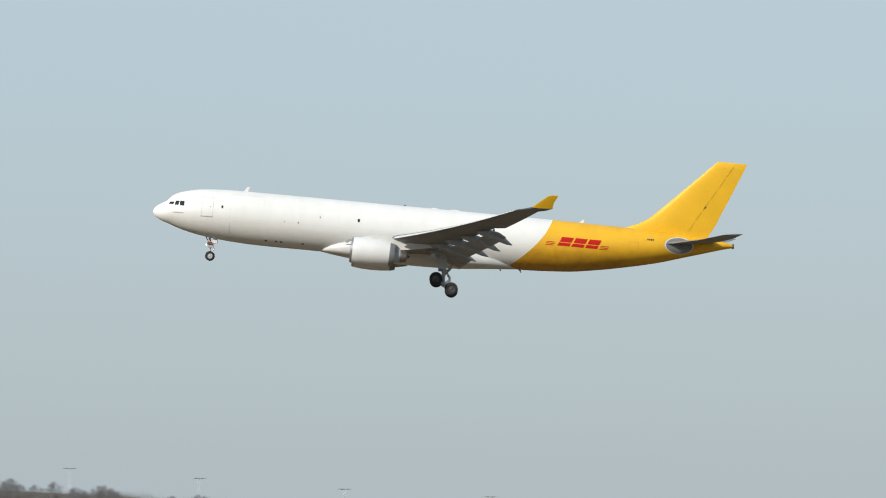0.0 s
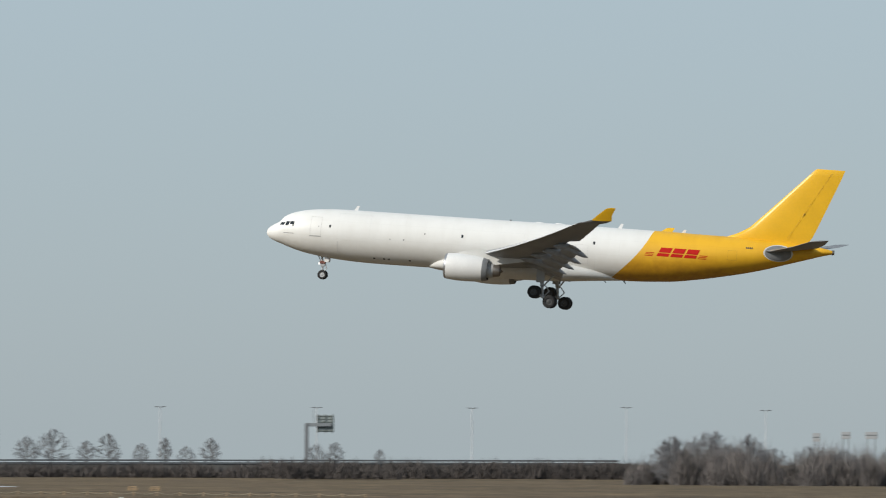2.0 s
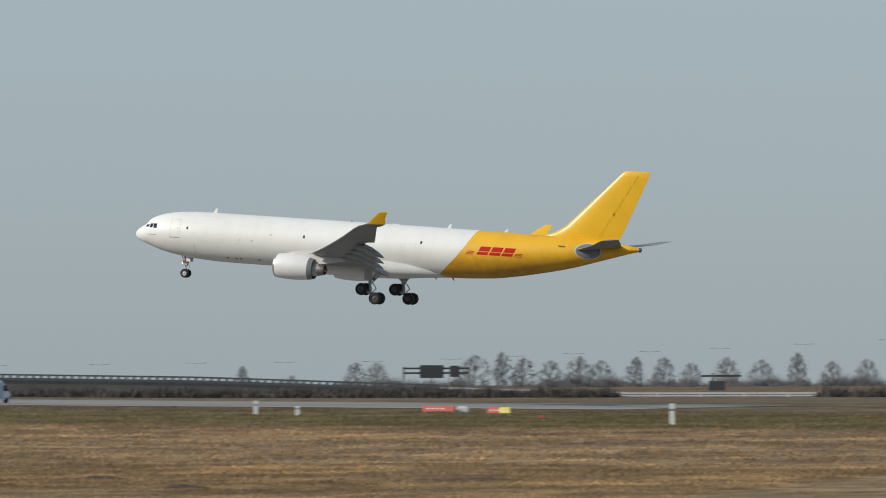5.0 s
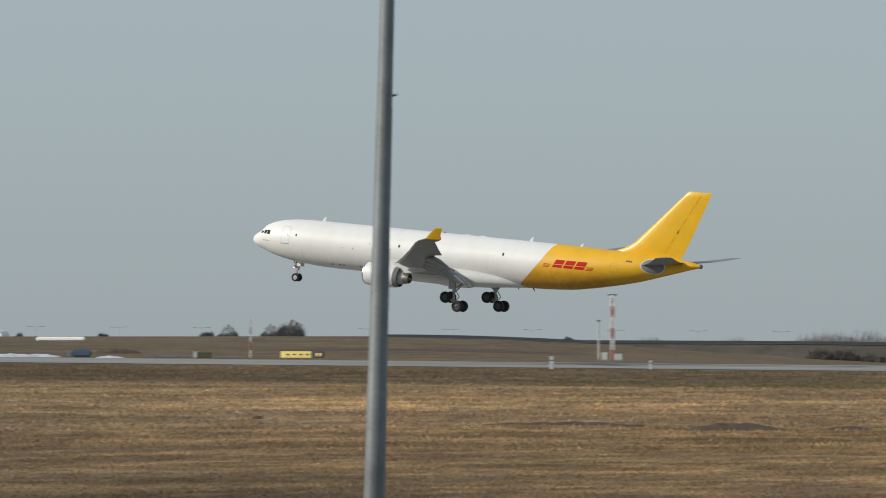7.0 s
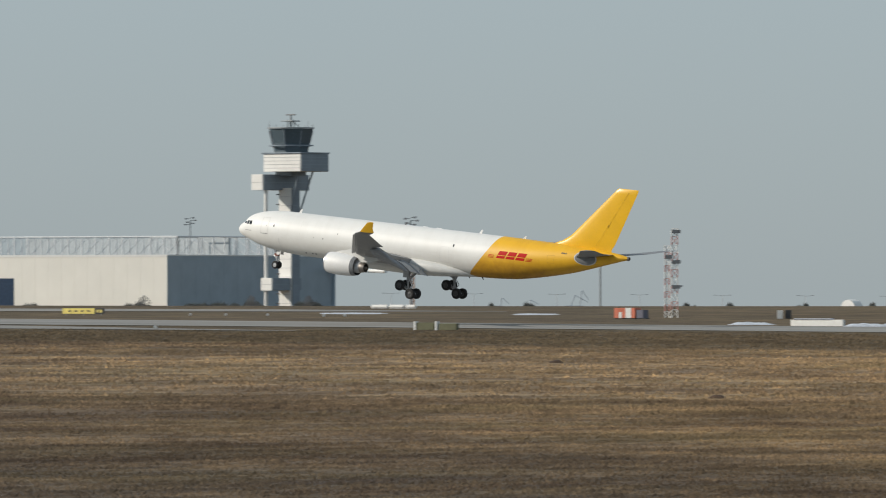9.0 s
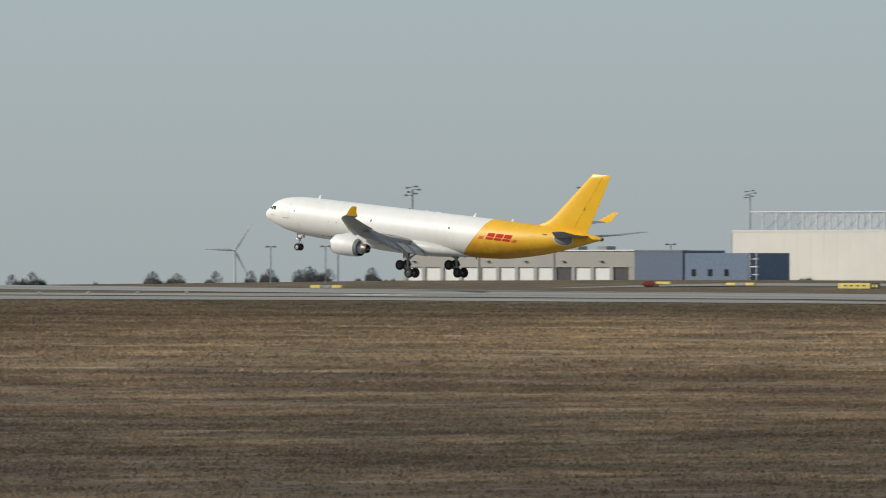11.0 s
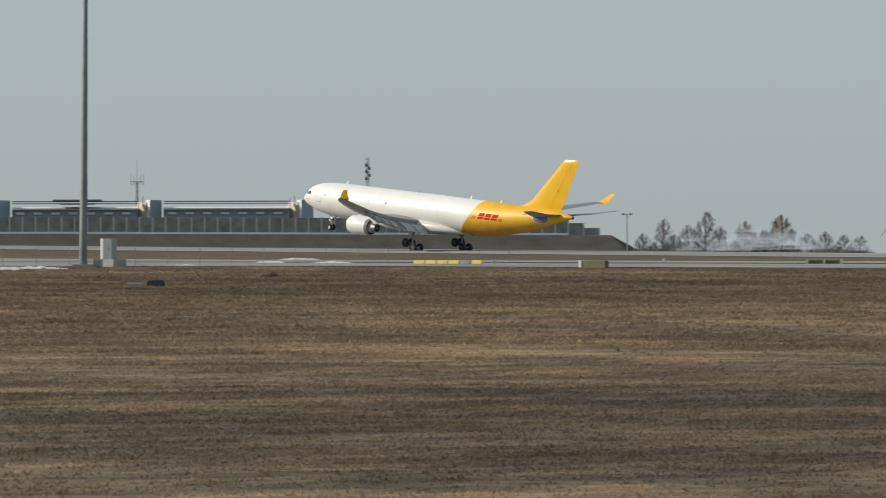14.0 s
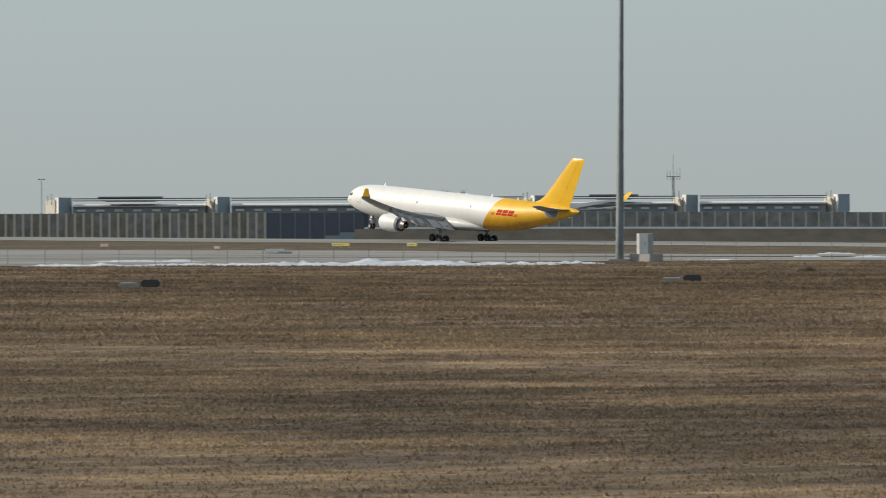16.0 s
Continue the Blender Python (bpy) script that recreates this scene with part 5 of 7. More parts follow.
for left, h, w in ((33.30, 13.6, 0.46), (33.353, 11.0, 0.36)):
    root = lattice("lattice_tower", facing(left, 1225), h, w, w, 11, "red and white lattice tower with platforms", REDWHITE, r=0.075)
    for z in ((h * 0.35, h * 0.63, h * 0.97) if w > 0.4 else (h * 0.85,)):
        bm = bmesh.new()
        box(bm, -w, w + 0.45, -w - 0.2, w + 0.2, z - 0.3, z + 0.25, 0.05)
        part("platform", bm, MIDGREY, root)
    if w > 0.4:
        bm = bmesh.new(); box(bm, 0.5, 1.2, -0.1, 0.1, h * 0.35, h * 0.35 + 0.2, 0.02); part("crossarm", bm, MIDGREY, root)


# ---- beside the runway ----
def van():
    x, y, z = at(24.2, 938)
    root = thing("van", pose(x, y, z, 0, 0, 24.2 + 55), "white delivery van with its side in shade", "van")
    # local -x is the tail, +x the cab
    bm = bmesh.new()
    rings = []
    for px, h, w in ((-3.0, 2.62, 1.0), (-2.9, 2.7, 1.03), (1.0, 2.72, 1.03), (1.5, 2.55, 1.0), (2.1, 1.75, 0.98), (2.9, 1.35, 0.93), (3.05, 1.0, 0.9)):
        rings.append([(px, -w, 0.42), (px, w, 0.42), (px, w, h - 0.2), (px, w - 0.2, h), (px, -w + 0.2, h), (px, -w, h - 0.2)])
    loft(bm, rings, True, True, True)
    part("body", bm, WHITE, root, "white panelled body")
    bm = bmesh.new()
    loft(bm, [[(px, -w, z0), (px, w, z0), (px + dx, w - 0.1, h), (px + dx, -w + 0.1, h)] for px, dx, w, z0, h in ((1.35, -0.1, 1.035, 1.45, 2.3), (2.12, -0.5, 1.0, 1.45, 2.28))], True, True, True)
    part("windscreen", bm, mat("van_glass", (0.10, 0.15, 0.21), 0.2), root, "blue-grey windscreen and side glass")
    bm = bmesh.new(); box(bm, 2.2, 3.09, -0.95, 0.95, 0.45, 0.95, 0.05); part("bonnet_grille", bm, mat("van_blue", (0.24, 0.32, 0.42), 0.4), root, "blue-grey front")
    for w in (-1, 1):
        bm = bmesh.new(); box(bm, -2.85, 1.3, w * 1.035 - 0.012, w * 1.035 + 0.012, 0.55, 2.45, 0.0); part("side_panel", bm, mat("pale_blue_van_side", (0.40, 0.51, 0.64), 0.35), root, "pale blue van side")
    bm = bmesh.new(); box(bm, -3.06, -3.0, -0.97, 0.97, 0.5, 2.58, 0.02); part("rear_door", bm, WHITE, root, "white rear doors")
    for s in (-1, 1):
        bm = bmesh.new(); box(bm, 1.2, 2.0, s * 1.0 - 0.03, s * 1.0 + 0.03, 1.5, 2.1, 0.01); part("side_window", bm, GLASS, root)
        for px in (-2.0, 2.0):
            bm = bmesh.new(); spin(bm, [(s * 0.78, 0.3), (s * 0.8, 0.36), (s * 1.0, 0.36), (s * 1.02, 0.2), (s * 1.0, 0.02)], "Y", 16, (px, 0, 0.36)); part("wheel", bm, RUBBER, root, smooth=True)
        bm = bmesh.new(); box(bm, 1.75, 1.95, s * 1.1 - 0.1, s * 1.1 + 0.1, 1.45, 1.8, 0.03); part("mirror", bm, DARK, root)


van()


def car(left, d, turn, material, label):
    root = thing("car", facing(left, d, turn), label, "car")
    bm = bmesh.new()
    rings = []
    for px, h, w in ((-2.1, 0.75, 0.7), (-1.95, 0.95, 0.82), (-1.3, 1.0, 0.86), (1.0, 0.95, 0.86), (1.9, 0.8, 0.82), (2.1, 0.6, 0.7)):
        rings.append([(px, -w, 0.28), (px, w, 0.28), (px, w, h - 0.12), (px, w - 0.12, h), (px, -w + 0.12, h), (px, -w, h - 0.12)])
    loft(bm, rings, True, True, True)
    part("body", bm, material, root, smooth=True)
    bm = bmesh.new()
    rings = [[(px, -w, z0), (px, w, z0), (px, w - 0.1, h), (px, -w + 0.1, h)] for px, w, z0, h in ((-1.7, 0.74, 0.95, 0.98), (-1.0, 0.74, 0.95, 1.42), (0.2, 0.74, 0.95, 1.45), (1.0, 0.74, 0.9, 0.97))]
    loft(bm, rings, True, True, True)
    part("cabin", bm, GLASS, root)
    for px in (-1.3, 1.3):
        for s in (-1, 1):
            bm = bmesh.new(); spin(bm, [(s * 0.64, 0.2), (s * 0.66, 0.31), (s * 0.86, 0.31), (s * 0.87, 0.02)], "Y", 14, (px, 0, 0.31)); part("wheel", bm, RUBBER, root, smooth=True)


car(15.96, 1225, 0, mat("silver_car_paint", (0.6, 0.63, 0.65), 0.3, metal=0.3), "silver car parked on the perimeter road")


def marker(left, d, h, w):
    boxes("marker_post", facing(left, d), "white marker post with a dark band", "marker", (("foot", CONCRETE, -w * 0.6, w * 0.6, -w * 0.4, w * 0.4, -0.15, 0.05, 0.02),
          ("body", TRIM, -w / 2, w / 2, -w * 0.3, w * 0.3, 0.05, h * 0.66, 0.02), ("band", MIDGREY, -w * 0.45, w * 0.45, -w * 0.28, w * 0.28, h * 0.66, h * 0.74, 0.0),
          ("head", TRIM, -w / 2, w / 2, -w * 0.3, w * 0.3, h * 0.74, h, 0.02)), "runway markers")


for left, d, h, w in ((25.217, 893, 1.5, 0.5), (22.306, 828, 1.42, 0.5), (22.01, 818, 1.0, 0.5), (28.106, 932, 1.55, 0.45), (27.4, 935, 1.1, 0.4), (12.14, 730, 1.35, 0.4), (11.99, 731, 1.1, 0.4), (17.77, 795, 1.4, 0.4),
                      (19.34, 749, 2.0, 0.5)):
    marker(left, d, h, w)


def sign_board(left, d, length, h, faces, label, turn=-28.0):
    length *= 1.12
    root = thing("airfield_sign", facing(left, d, turn), label, "airfield sign", "airfield signs")
    x = -length / 2
    for nm, material, share in faces:
        bm = bmesh.new()
        box(bm, x, x + length * share - 0.05, -0.15, 0.15, 0.25, 0.25 + h, 0.03)
        part(nm, bm, material, root)
        x += length * share
    for k in range(3):
        bm = bmesh.new()
        rod(bm, (-length * 0.42 + k * length * 0.42, 0, -0.1), (-length * 0.42 + k * length * 0.42, 0, 0.3), 0.06)
        part("leg", bm, GALV, root)
    if len(faces) > 1 and faces[1][1] is DARK:
        for k in range(2):
            bm = bmesh.new()
            box(bm, length * (0.32 + 0.08 * k), length * (0.37 + 0.08 * k), -0.17, -0.155, 0.25 + h * 0.25, 0.25 + h * 0.75)
            part("legend_bar", bm, SIGNYELLOW, root)
    # legends too small to read, as bars
    for k in range(4):
        bm = bmesh.new()
        x0 = -length * 0.36 + k * length * 0.15
        box(bm, x0, x0 + length * 0.07, -0.17, -0.155, 0.25 + h * 0.4, 0.25 + h * 0.62)
        part("legend_bar", bm, DARK if faces[0][1] is SIGNYELLOW else TRIM, root)


FADED = mat("bleached_sign_red", (0.62, 0.42, 0.38), 0.6)
SIGNRED = mat("sign_red", (0.55, 0.12, 0.10), 0.5)
sign_board(29.88, 1052, 5.7, 0.85, (("panel", SIGNYELLOW, 0.72), ("panel", DARK, 0.28)), "yellow airfield sign with a black end panel")
sign_board(37.51, 1245, 6.5, 0.85, (("panel", SIGNYELLOW, 0.78), ("panel", DARK, 0.22)), "yellow airfield sign with a black end panel")
sign_board(21.0, 840, 3.4, 0.62, (("panel", SIGNRED, 1.0),), "red airfield sign with white bars")
sign_board(20.57, 825, 2.4, 0.6, (("panel", SIGNRED, 0.5), ("panel", SIGNYELLOW, 0.5)), "red and yellow airfield sign")
sign_board(51.31, 1262, 1.6, 0.5, (("panel", SIGNYELLOW, 1.0),), "small yellow airfield sign")
sign_board(51.82, 1263, 2.8, 0.5, (("panel", SIGNYELLOW, 1.0),), "low yellow airfield sign")
sign_board(53.5, 1250, 1.3, 0.5, (("panel", FADED, 1.0),), "small faded red airfield sign")
sign_board(52.7, 1200, 0.9, 0.5, (("panel", FADED, 1.0),), "small faded red airfield sign")
boxes("airfield_box", facing(20.85, 840), "white rounded box beside a red sign", "box", (("body", TRIM, -0.45, 0.9, -0.4, 0.4, 0, 0.85, 0.2),))
boxes("traffic_cone", facing(20.27, 798), "faded red marker block", "marker", (("body", SIGNRED, -0.3, 0.3, -0.25, 0.25, 0, 0.36, 0.08), ("base", DARK, -0.35, 0.35, -0.3, 0.3, -0.05, 0.06, 0.0)))
boxes("concrete_barrier", facing(24.75, 930), "long white barrier standing on short feet", "barrier",
      (("beam", TRIM, -2.5, 2.5, -0.35, 0.35, 0.35, 1.05, 0.12), ("foot", CONCRETE, -2.5, -2.0, -0.3, 0.3, -0.1, 0.35, 0.02), ("foot", CONCRETE, 1.6, 2.1, -0.3, 0.3, -0.1, 0.35, 0.02)))
boxes("container", facing(33.6, 1207, -30), "orange and white equipment container with a dark end", "container",
      (("panel", ORANGE, -2.7, -1.9, -0.9, 0.9, 0.1, 1.65, 0.04), ("panel", TRIM, -1.9, -1.35, -0.92, 0.9, 0.1, 1.0, 0.04), ("panel", ORANGE, -1.9, -1.35, -0.9, 0.9, 1.0, 1.65, 0.04), ("panel", ORANGE, -1.35, -0.75, -0.9, 0.9, 0.1, 1.65, 0.04),
       ("panel", TRIM, -0.75, 0.25, -0.9, 0.9, 0.1, 1.65, 0.04), ("panel", ORANGE, 0.25, 0.95, -0.9, 0.9, 0.1, 1.65, 0.04),
       ("panel", mat("dark_violet_grey", (0.13, 0.13, 0.17), 0.6), 1.1, 2.3, -0.8, 0.8, 0.1, 1.35, 0.04), ("skid", DARK, -2.7, 2.6, -0.7, 0.7, -0.1, 0.12, 0.0)))
boxes("equipment_cabinet", facing(32.55, 1215), "pale equipment box with a dark box behind", "cabinet", (("body", TRIM, -0.45, 0.4, 0, 0.8, 0, 1.25, 0.05), ("body", DARK, 0.8, 1.7, 0.4, 1.0, 0, 1.3, 0.05)))
boxes("snow_barrier", facing(32.29, 1086, -32), "long white concrete wall end with snow on it", "barrier", (("wall", TRIM, -4.2, 4.2, 0, 0.6, -0.2, 0.85, 0.06), ("snow_cap", SNOW, -3.6, 2.4, -0.12, 0.7, 0.85, 1.02, 0.06)))
boxes("blue_tank", facing(31.47, 1072), "dull blue tank with a grey end", "tank", (("body", mat("dull_blue", (0.13, 0.19, 0.26), 0.5), -1.0, 1.7, -0.5, 0.5, 0.05, 1.1, 0.25), ("end", GALV, -1.7, -1.0, -0.4, 0.4, 0.05, 0.9, 0.1)))
boxes("long_pipe", facing(31.6, 1378, -31), "long white pipe lying on the far grass", "pipe", (("body", TRIM, -4.9, 4.9, -0.35, 0.35, 0.0, 0.75, 0.2),))
boxes("long_pipe", facing(35.3, 1430, -35), "long white pipe in three lengths", "pipe", (("length", TRIM, -4.9, -1.2, -0.35, 0.35, 0.0, 0.7, 0.2), ("length", TRIM, -1.0, 2.4, -0.35, 0.35, 0.0, 0.7, 0.2), ("length", TRIM, 2.6, 4.9, -0.35, 0.35, 0.0, 0.7, 0.2)))
boxes("cable_box", facing(30.63, 1081), "green box beside a long low pipe", "box", (("body", OLIVE, 0, 1.9, -0.4, 0.4, 0, 0.75, 0.05), ("end", TRIM, -0.5, 0.0, -0.4, 0.4, 0, 0.85, 0.05), ("pipe", GALV, -5.0, -0.5, -0.15, 0.15, 0.1, 0.4, 0.05)))
boxes("low_pipe", facing(30.9, 1070), "low pale pipe lying beside the runway", "pipe", (("body", GALV, -2.4, 2.4, -0.12, 0.12, 0.05, 0.3, 0.05),))
boxes("low_pipe", facing(30.4, 1070), "low pale pipe lying beside the runway", "pipe", (("body", GALV, -2.0, 2.0, -0.12, 0.12, 0.05, 0.3, 0.05),))
boxes("green_box", facing(35.0, 1000, -25), "low green box between white posts", "box",
      (("body", OLIVE, -2.6, -0.2, -0.3, 0.5, 0, 0.95, 0.04), ("body", OLIVE, 0.5, 2.9, -0.3, 0.5, 0, 0.85, 0.04), ("post", TRIM, -2.9, -2.6, -0.4, 0.4, -0.05, 1.1, 0.03), ("post", TRIM, 0.0, 0.3, -0.4, 0.4, -0.05, 1.1, 0.03)))
boxes("green_box", facing(46.2, 1002, -35), "low green box with a pale end post", "box", (("body", OLIVE, -1.6, 2.0, -0.3, 0.5, 0, 0.95, 0.04), ("post", TRIM, -2.0, -1.6, -0.4, 0.4, -0.05, 1.0, 0.03)))
boxes("green_box", facing(44.55, 1083), "low green box between three white posts", "box",
      (("body", OLIVE, -2.3, 2.3, 0.2, 0.6, 0, 0.42, 0.04), ("post", TRIM, -2.55, -2.25, -0.3, 0.3, -0.05, 0.6, 0.03), ("post", TRIM, -0.3, 0.0, -0.3, 0.3, -0.05, 0.6, 0.03), ("post", TRIM, 2.0, 2.3, -0.3, 0.3, -0.05, 0.6, 0.03)))
for i, (left, d, l, nm) in enumerate(((47.23, 1056, 10.4, "long yellow barrier beside the taxiway"), (41.3, 1230, 5.6, "low yellow barrier beyond the runway"), (38.35, 1340, 5.5, "low yellow barrier beyond the runway"), (38.9, 1420, 3.0, "low yellow barrier beyond the runway"))):
    root = thing("yellow_barrier", facing(left, d, -30), nm, "barrier", "yellow barriers")
    k = int(l / 1.7)
    for j in range(k):
        bm = bmesh.new()
        box(bm, -l / 2 + j * l / k, -l / 2 + (j + 0.97) * l / k, -0.3, 0.3, 0.02, 0.55 if d < 1100 else 0.5, 0.08)
        part("length", bm, SIGNYELLOW if j != k - 2 else GALV, root)
boxes("white_box", facing(52.28, 1138), "long white box beside the taxiway", "box", (("body", TRIM, -1.6, 1.2, -0.4, 0.4, 0.1, 0.75, 0.08), ("body", CONCRETE, 0.2, 2.2, -0.9, -0.5, -0.05, 0.35, 0.05)))
boxes("white_box", facing(39.0, 1330), "faded red cover sheet heap", "heap", (("body", mat("faded_red_sheet", (0.45, 0.13, 0.11), 0.8), -1.3, 1.0, -0.6, 0.6, -0.1, 1.0, 0.35), ("body", REDWHITE[1], 0.6, 1.6, -0.5, 0.5, -0.1, 0.55, 0.2)))
for left, d in ((44.05, 1065), (43.7, 1090), (43.35, 1090), (43.0, 1100), (42.65, 1100), (42.3, 1105), (37.0, 1010), (36.2, 1240), (36.5, 1240), (36.75, 1240), (35.65, 1230), (35.8, 1230), (46.9, 1080), (45.7, 1110)):
    boxes("runway_light", facing(left, d), "small pale runway edge light", "runway light", (("body", TRIM, -0.22, 0.22, -0.2, 0.2, 0.05, 0.42, 0.08), ("stem", GALV, -0.05, 0.05, -0.05, 0.05, -0.1, 0.06, 0.0)), "runway lights")


def heap(name, left, d, rx, ry, h, material, label, category, seed=0, n=30):
    """A low uneven heap."""
    bm = bmesh.new()
    x, y, _ = at(left, d)
    rows = []
    for i in range(n + 1):
        row = []
        for j in range(9):
            u, v = i / n * 2 - 1, j / 8 * 2 - 1
            f = max(0, 1 - u * u) ** 0.6 * max(0, 1 - v * v) ** 0.7
            q = (0.6 if h < 0.2 else -0.05 if material is SNOW else 0.4) + 1.1 * (noise.noise((u * rx * 0.35 + seed * 7.3, v * ry * 0.5, seed)) * 0.5 + 0.5) + 0.35 * noise.noise((u * rx * 1.3, v * 2, seed + 4))
            c, s = math.cos(radians(left)), math.sin(radians(left))
            lx, ly = u * rx, v * ry
            wx, wy = x + lx * c - ly * s, y + lx * s + ly * c
            row.append((wx, wy, ground_z(wx, wy) - 0.06 + h * f * q))
        rows.append(row)
    loft(bm, rows, close=False)
    me = mesh_of(bm, name, material, False)
    me.polygons.foreach_set("use_smooth", [True] * len(me.polygons))
    return tagged(new(name, me), label, category)


# sagging rope on low stakes, and pallets, before the runway's threshold
ROPE = mat("pale_rope", (0.36, 0.31, 0.22), 0.9)
WOOD = mat("pallet_wood", (0.42, 0.30, 0.18), 0.85, vary=0.2)
rope = thing("rope_barrier", pose(0, 0, 0), "pale rope sagging between low wooden stakes", "rope barrier")
stakes = [at(10.4 + 0.165 * i, 884) for i in range(42)]
for i, p in enumerate(stakes):
    bm = bmesh.new(); box(bm, p[0] - 0.05, p[0] + 0.05, p[1] - 0.05, p[1] + 0.05, p[2] - 0.2, p[2] + 0.42, 0.0)
    part("stake", bm, WOOD, rope)
    if i:
        q = stakes[i - 1]
        sag = [(p[0] + (q[0] - p[0]) * k / 6, p[1] + (q[1] - p[1]) * k / 6, p[2] + (q[2] - p[2]) * k / 6 + 0.36 - 0.2 * (1 - (k / 3 - 1) ** 2)) for k in range(7)]
        bm = bmesh.new()
        for a, b in zip(sag, sag[1:]):
            rod(bm, a, b, 0.028, seg=4, caps=False)
        part("rope_span", bm, ROPE, rope)
for left, d, w in ((15.74, 967, 1.7), (14.1, 958, 1.4), (13.91, 956, 1.9), (12.06, 943, 1.2), (11.9, 942, 1.3)):
    boxes("wooden_pallet", facing(left, d), "pale wooden pallets lying on the grass", "pallet",
          (("plank", WOOD, -w / 2, w / 2, -0.5, 0.5, 0.0, 0.12, 0.01), ("plank", WOOD, -w / 2, w / 2, -0.5, 0.5, 0.2, 0.3, 0.01), ("plank", WOOD, -w * 0.4, w * 0.45, -0.5, 0.5, 0.38, 0.5, 0.01),
           ("block", WOOD, -w * 0.35, -w * 0.2, -0.45, 0.45, 0.1, 0.4, 0.0), ("block", WOOD, w * 0.2, w * 0.35, -0.45, 0.45, 0.1, 0.4, 0.0)), "pallets")
boxes("works_board", facing(15.5, 1168, 15), "white board leaning on a post in dug earth", "board", (("post", TRIM, -0.15, 0.1, 0, 0.12, -0.2, 2.6, 0.0), ("panel", TRIM, -0.3, 0.55, -0.1, 0.0, 1.5, 2.5, 0.02)))

STONE = mat("field_stone", (0.22, 0.19, 0.16), 0.9, vary=0.25, scale=1.0, bump=0.05)
EARTH = mat("dark_earth", (0.088, 0.054, 0.034), 0.95, vary=0.3, scale=1.0, fine=5, bump=0.1)
for k, (left, d, rx, ry, h) in enumerate(((53.6, 956, 9, 4, 0.5), (52.9, 962, 6, 4, 0.5), (52.2, 960, 9, 5, 0.8), (51.4, 962, 11, 5, 1.1), (50.65, 970, 7, 4, 0.6), (50.2, 985, 5, 3, 0.5), (49.2, 1030, 4, 3, 0.35),
                                          (48.05, 1070, 3.5, 4, 0.5), (48.5, 1085, 2, 3, 0.5), (48.3, 1130, 3, 6, 0.5), (32.75, 1110, 3.5, 3, 0.6), (31.85, 1080, 4.8, 2.5, 0.9), (31.25, 1068, 2.0, 2, 0.5),
                                          (40.9, 1090, 9, 10, 0.12), (13.3, 1003, 8.5, 10, 0.12), (35.6, 1300, 7, 20, 0.1), (34.3, 1290, 5, 20, 0.1), (53.2, 1010, 8, 5, 0.5))):
    heap("snow_bank", left, d, rx, ry, h, SNOW, "dirty white bank of old snow" if h > 0.2 else "thin white patch of old snow", "snow", k)
for k, (left, d, rx, ry, h) in enumerate(((26.78, 520, 3.4, 1.4, 0.55), (28.05, 540, 5.5, 0.9, 0.28), (27.55, 535, 2.0, 0.7, 0.2), (22.8, 444, 1.5, 0.8, 0.28), (26.02, 524, 2.2, 0.8, 0.3), (30.2, 560, 0.5, 0.4, 0.25), (29.3, 470, 0.5, 0.4, 0.2),
                                          (20.8, 470, 3.6, 1.2, 0.2), (48.51, 880, 1.3, 0.8, 0.6), (34.15, 690, 0.7, 0.5, 0.4), (31.2, 1150, 3.5, 3, 0.75), (33.0, 515, 0.6, 0.5, 0.3), (23.4, 470, 1.9, 0.9, 0.25), (15.45, 1170, 4.5, 2.5, 1.3), (29.0, 1205, 30, 7, 0.5))):
    heap("earth_mound", left, d, rx, ry, h, EARTH, "low dark mound of turned earth", "mound", 20 + k)
heap("boulder", 14.35, 760, 1.3, 0.9, 0.75, STONE, "brown-grey boulder in the grass", "rock", 51, 14)
heap("boulder", 13.95, 760, 1.1, 0.8, 0.3, STONE, "flat brown-grey boulder in the grass", "rock", 52, 14)
for left, d in ((49.385, 786), (53.25, 745)):
    boxes("drain_cover", facing(left, d), "pale slab beside a dark block", "block", (("slab", CONCRETE, -2.0, -0.1, -0.4, 0.4, -0.05, 0.34, 0.06), ("cap", TRIM, -1.9, -0.3, -0.35, 0.35, 0.345, 0.42, 0.02), ("block", DARK, 0.05, 1.8, -0.5, 0.5, -0.05, 0.66, 0.14)))
boxes("wooden_stake", facing(43.39, 742), "thin dark wooden stake in the grass", "stake", (("body", TRUNK, -0.06, 0.06, -0.06, 0.06, -0.1, 0.75, 0.0),))
boxes("wooden_stake", facing(38.55, 690), "thin pale wooden stake in the grass", "stake", (("body", TRIM, -0.05, 0.05, -0.05, 0.05, -0.1, 0.8, 0.0),))


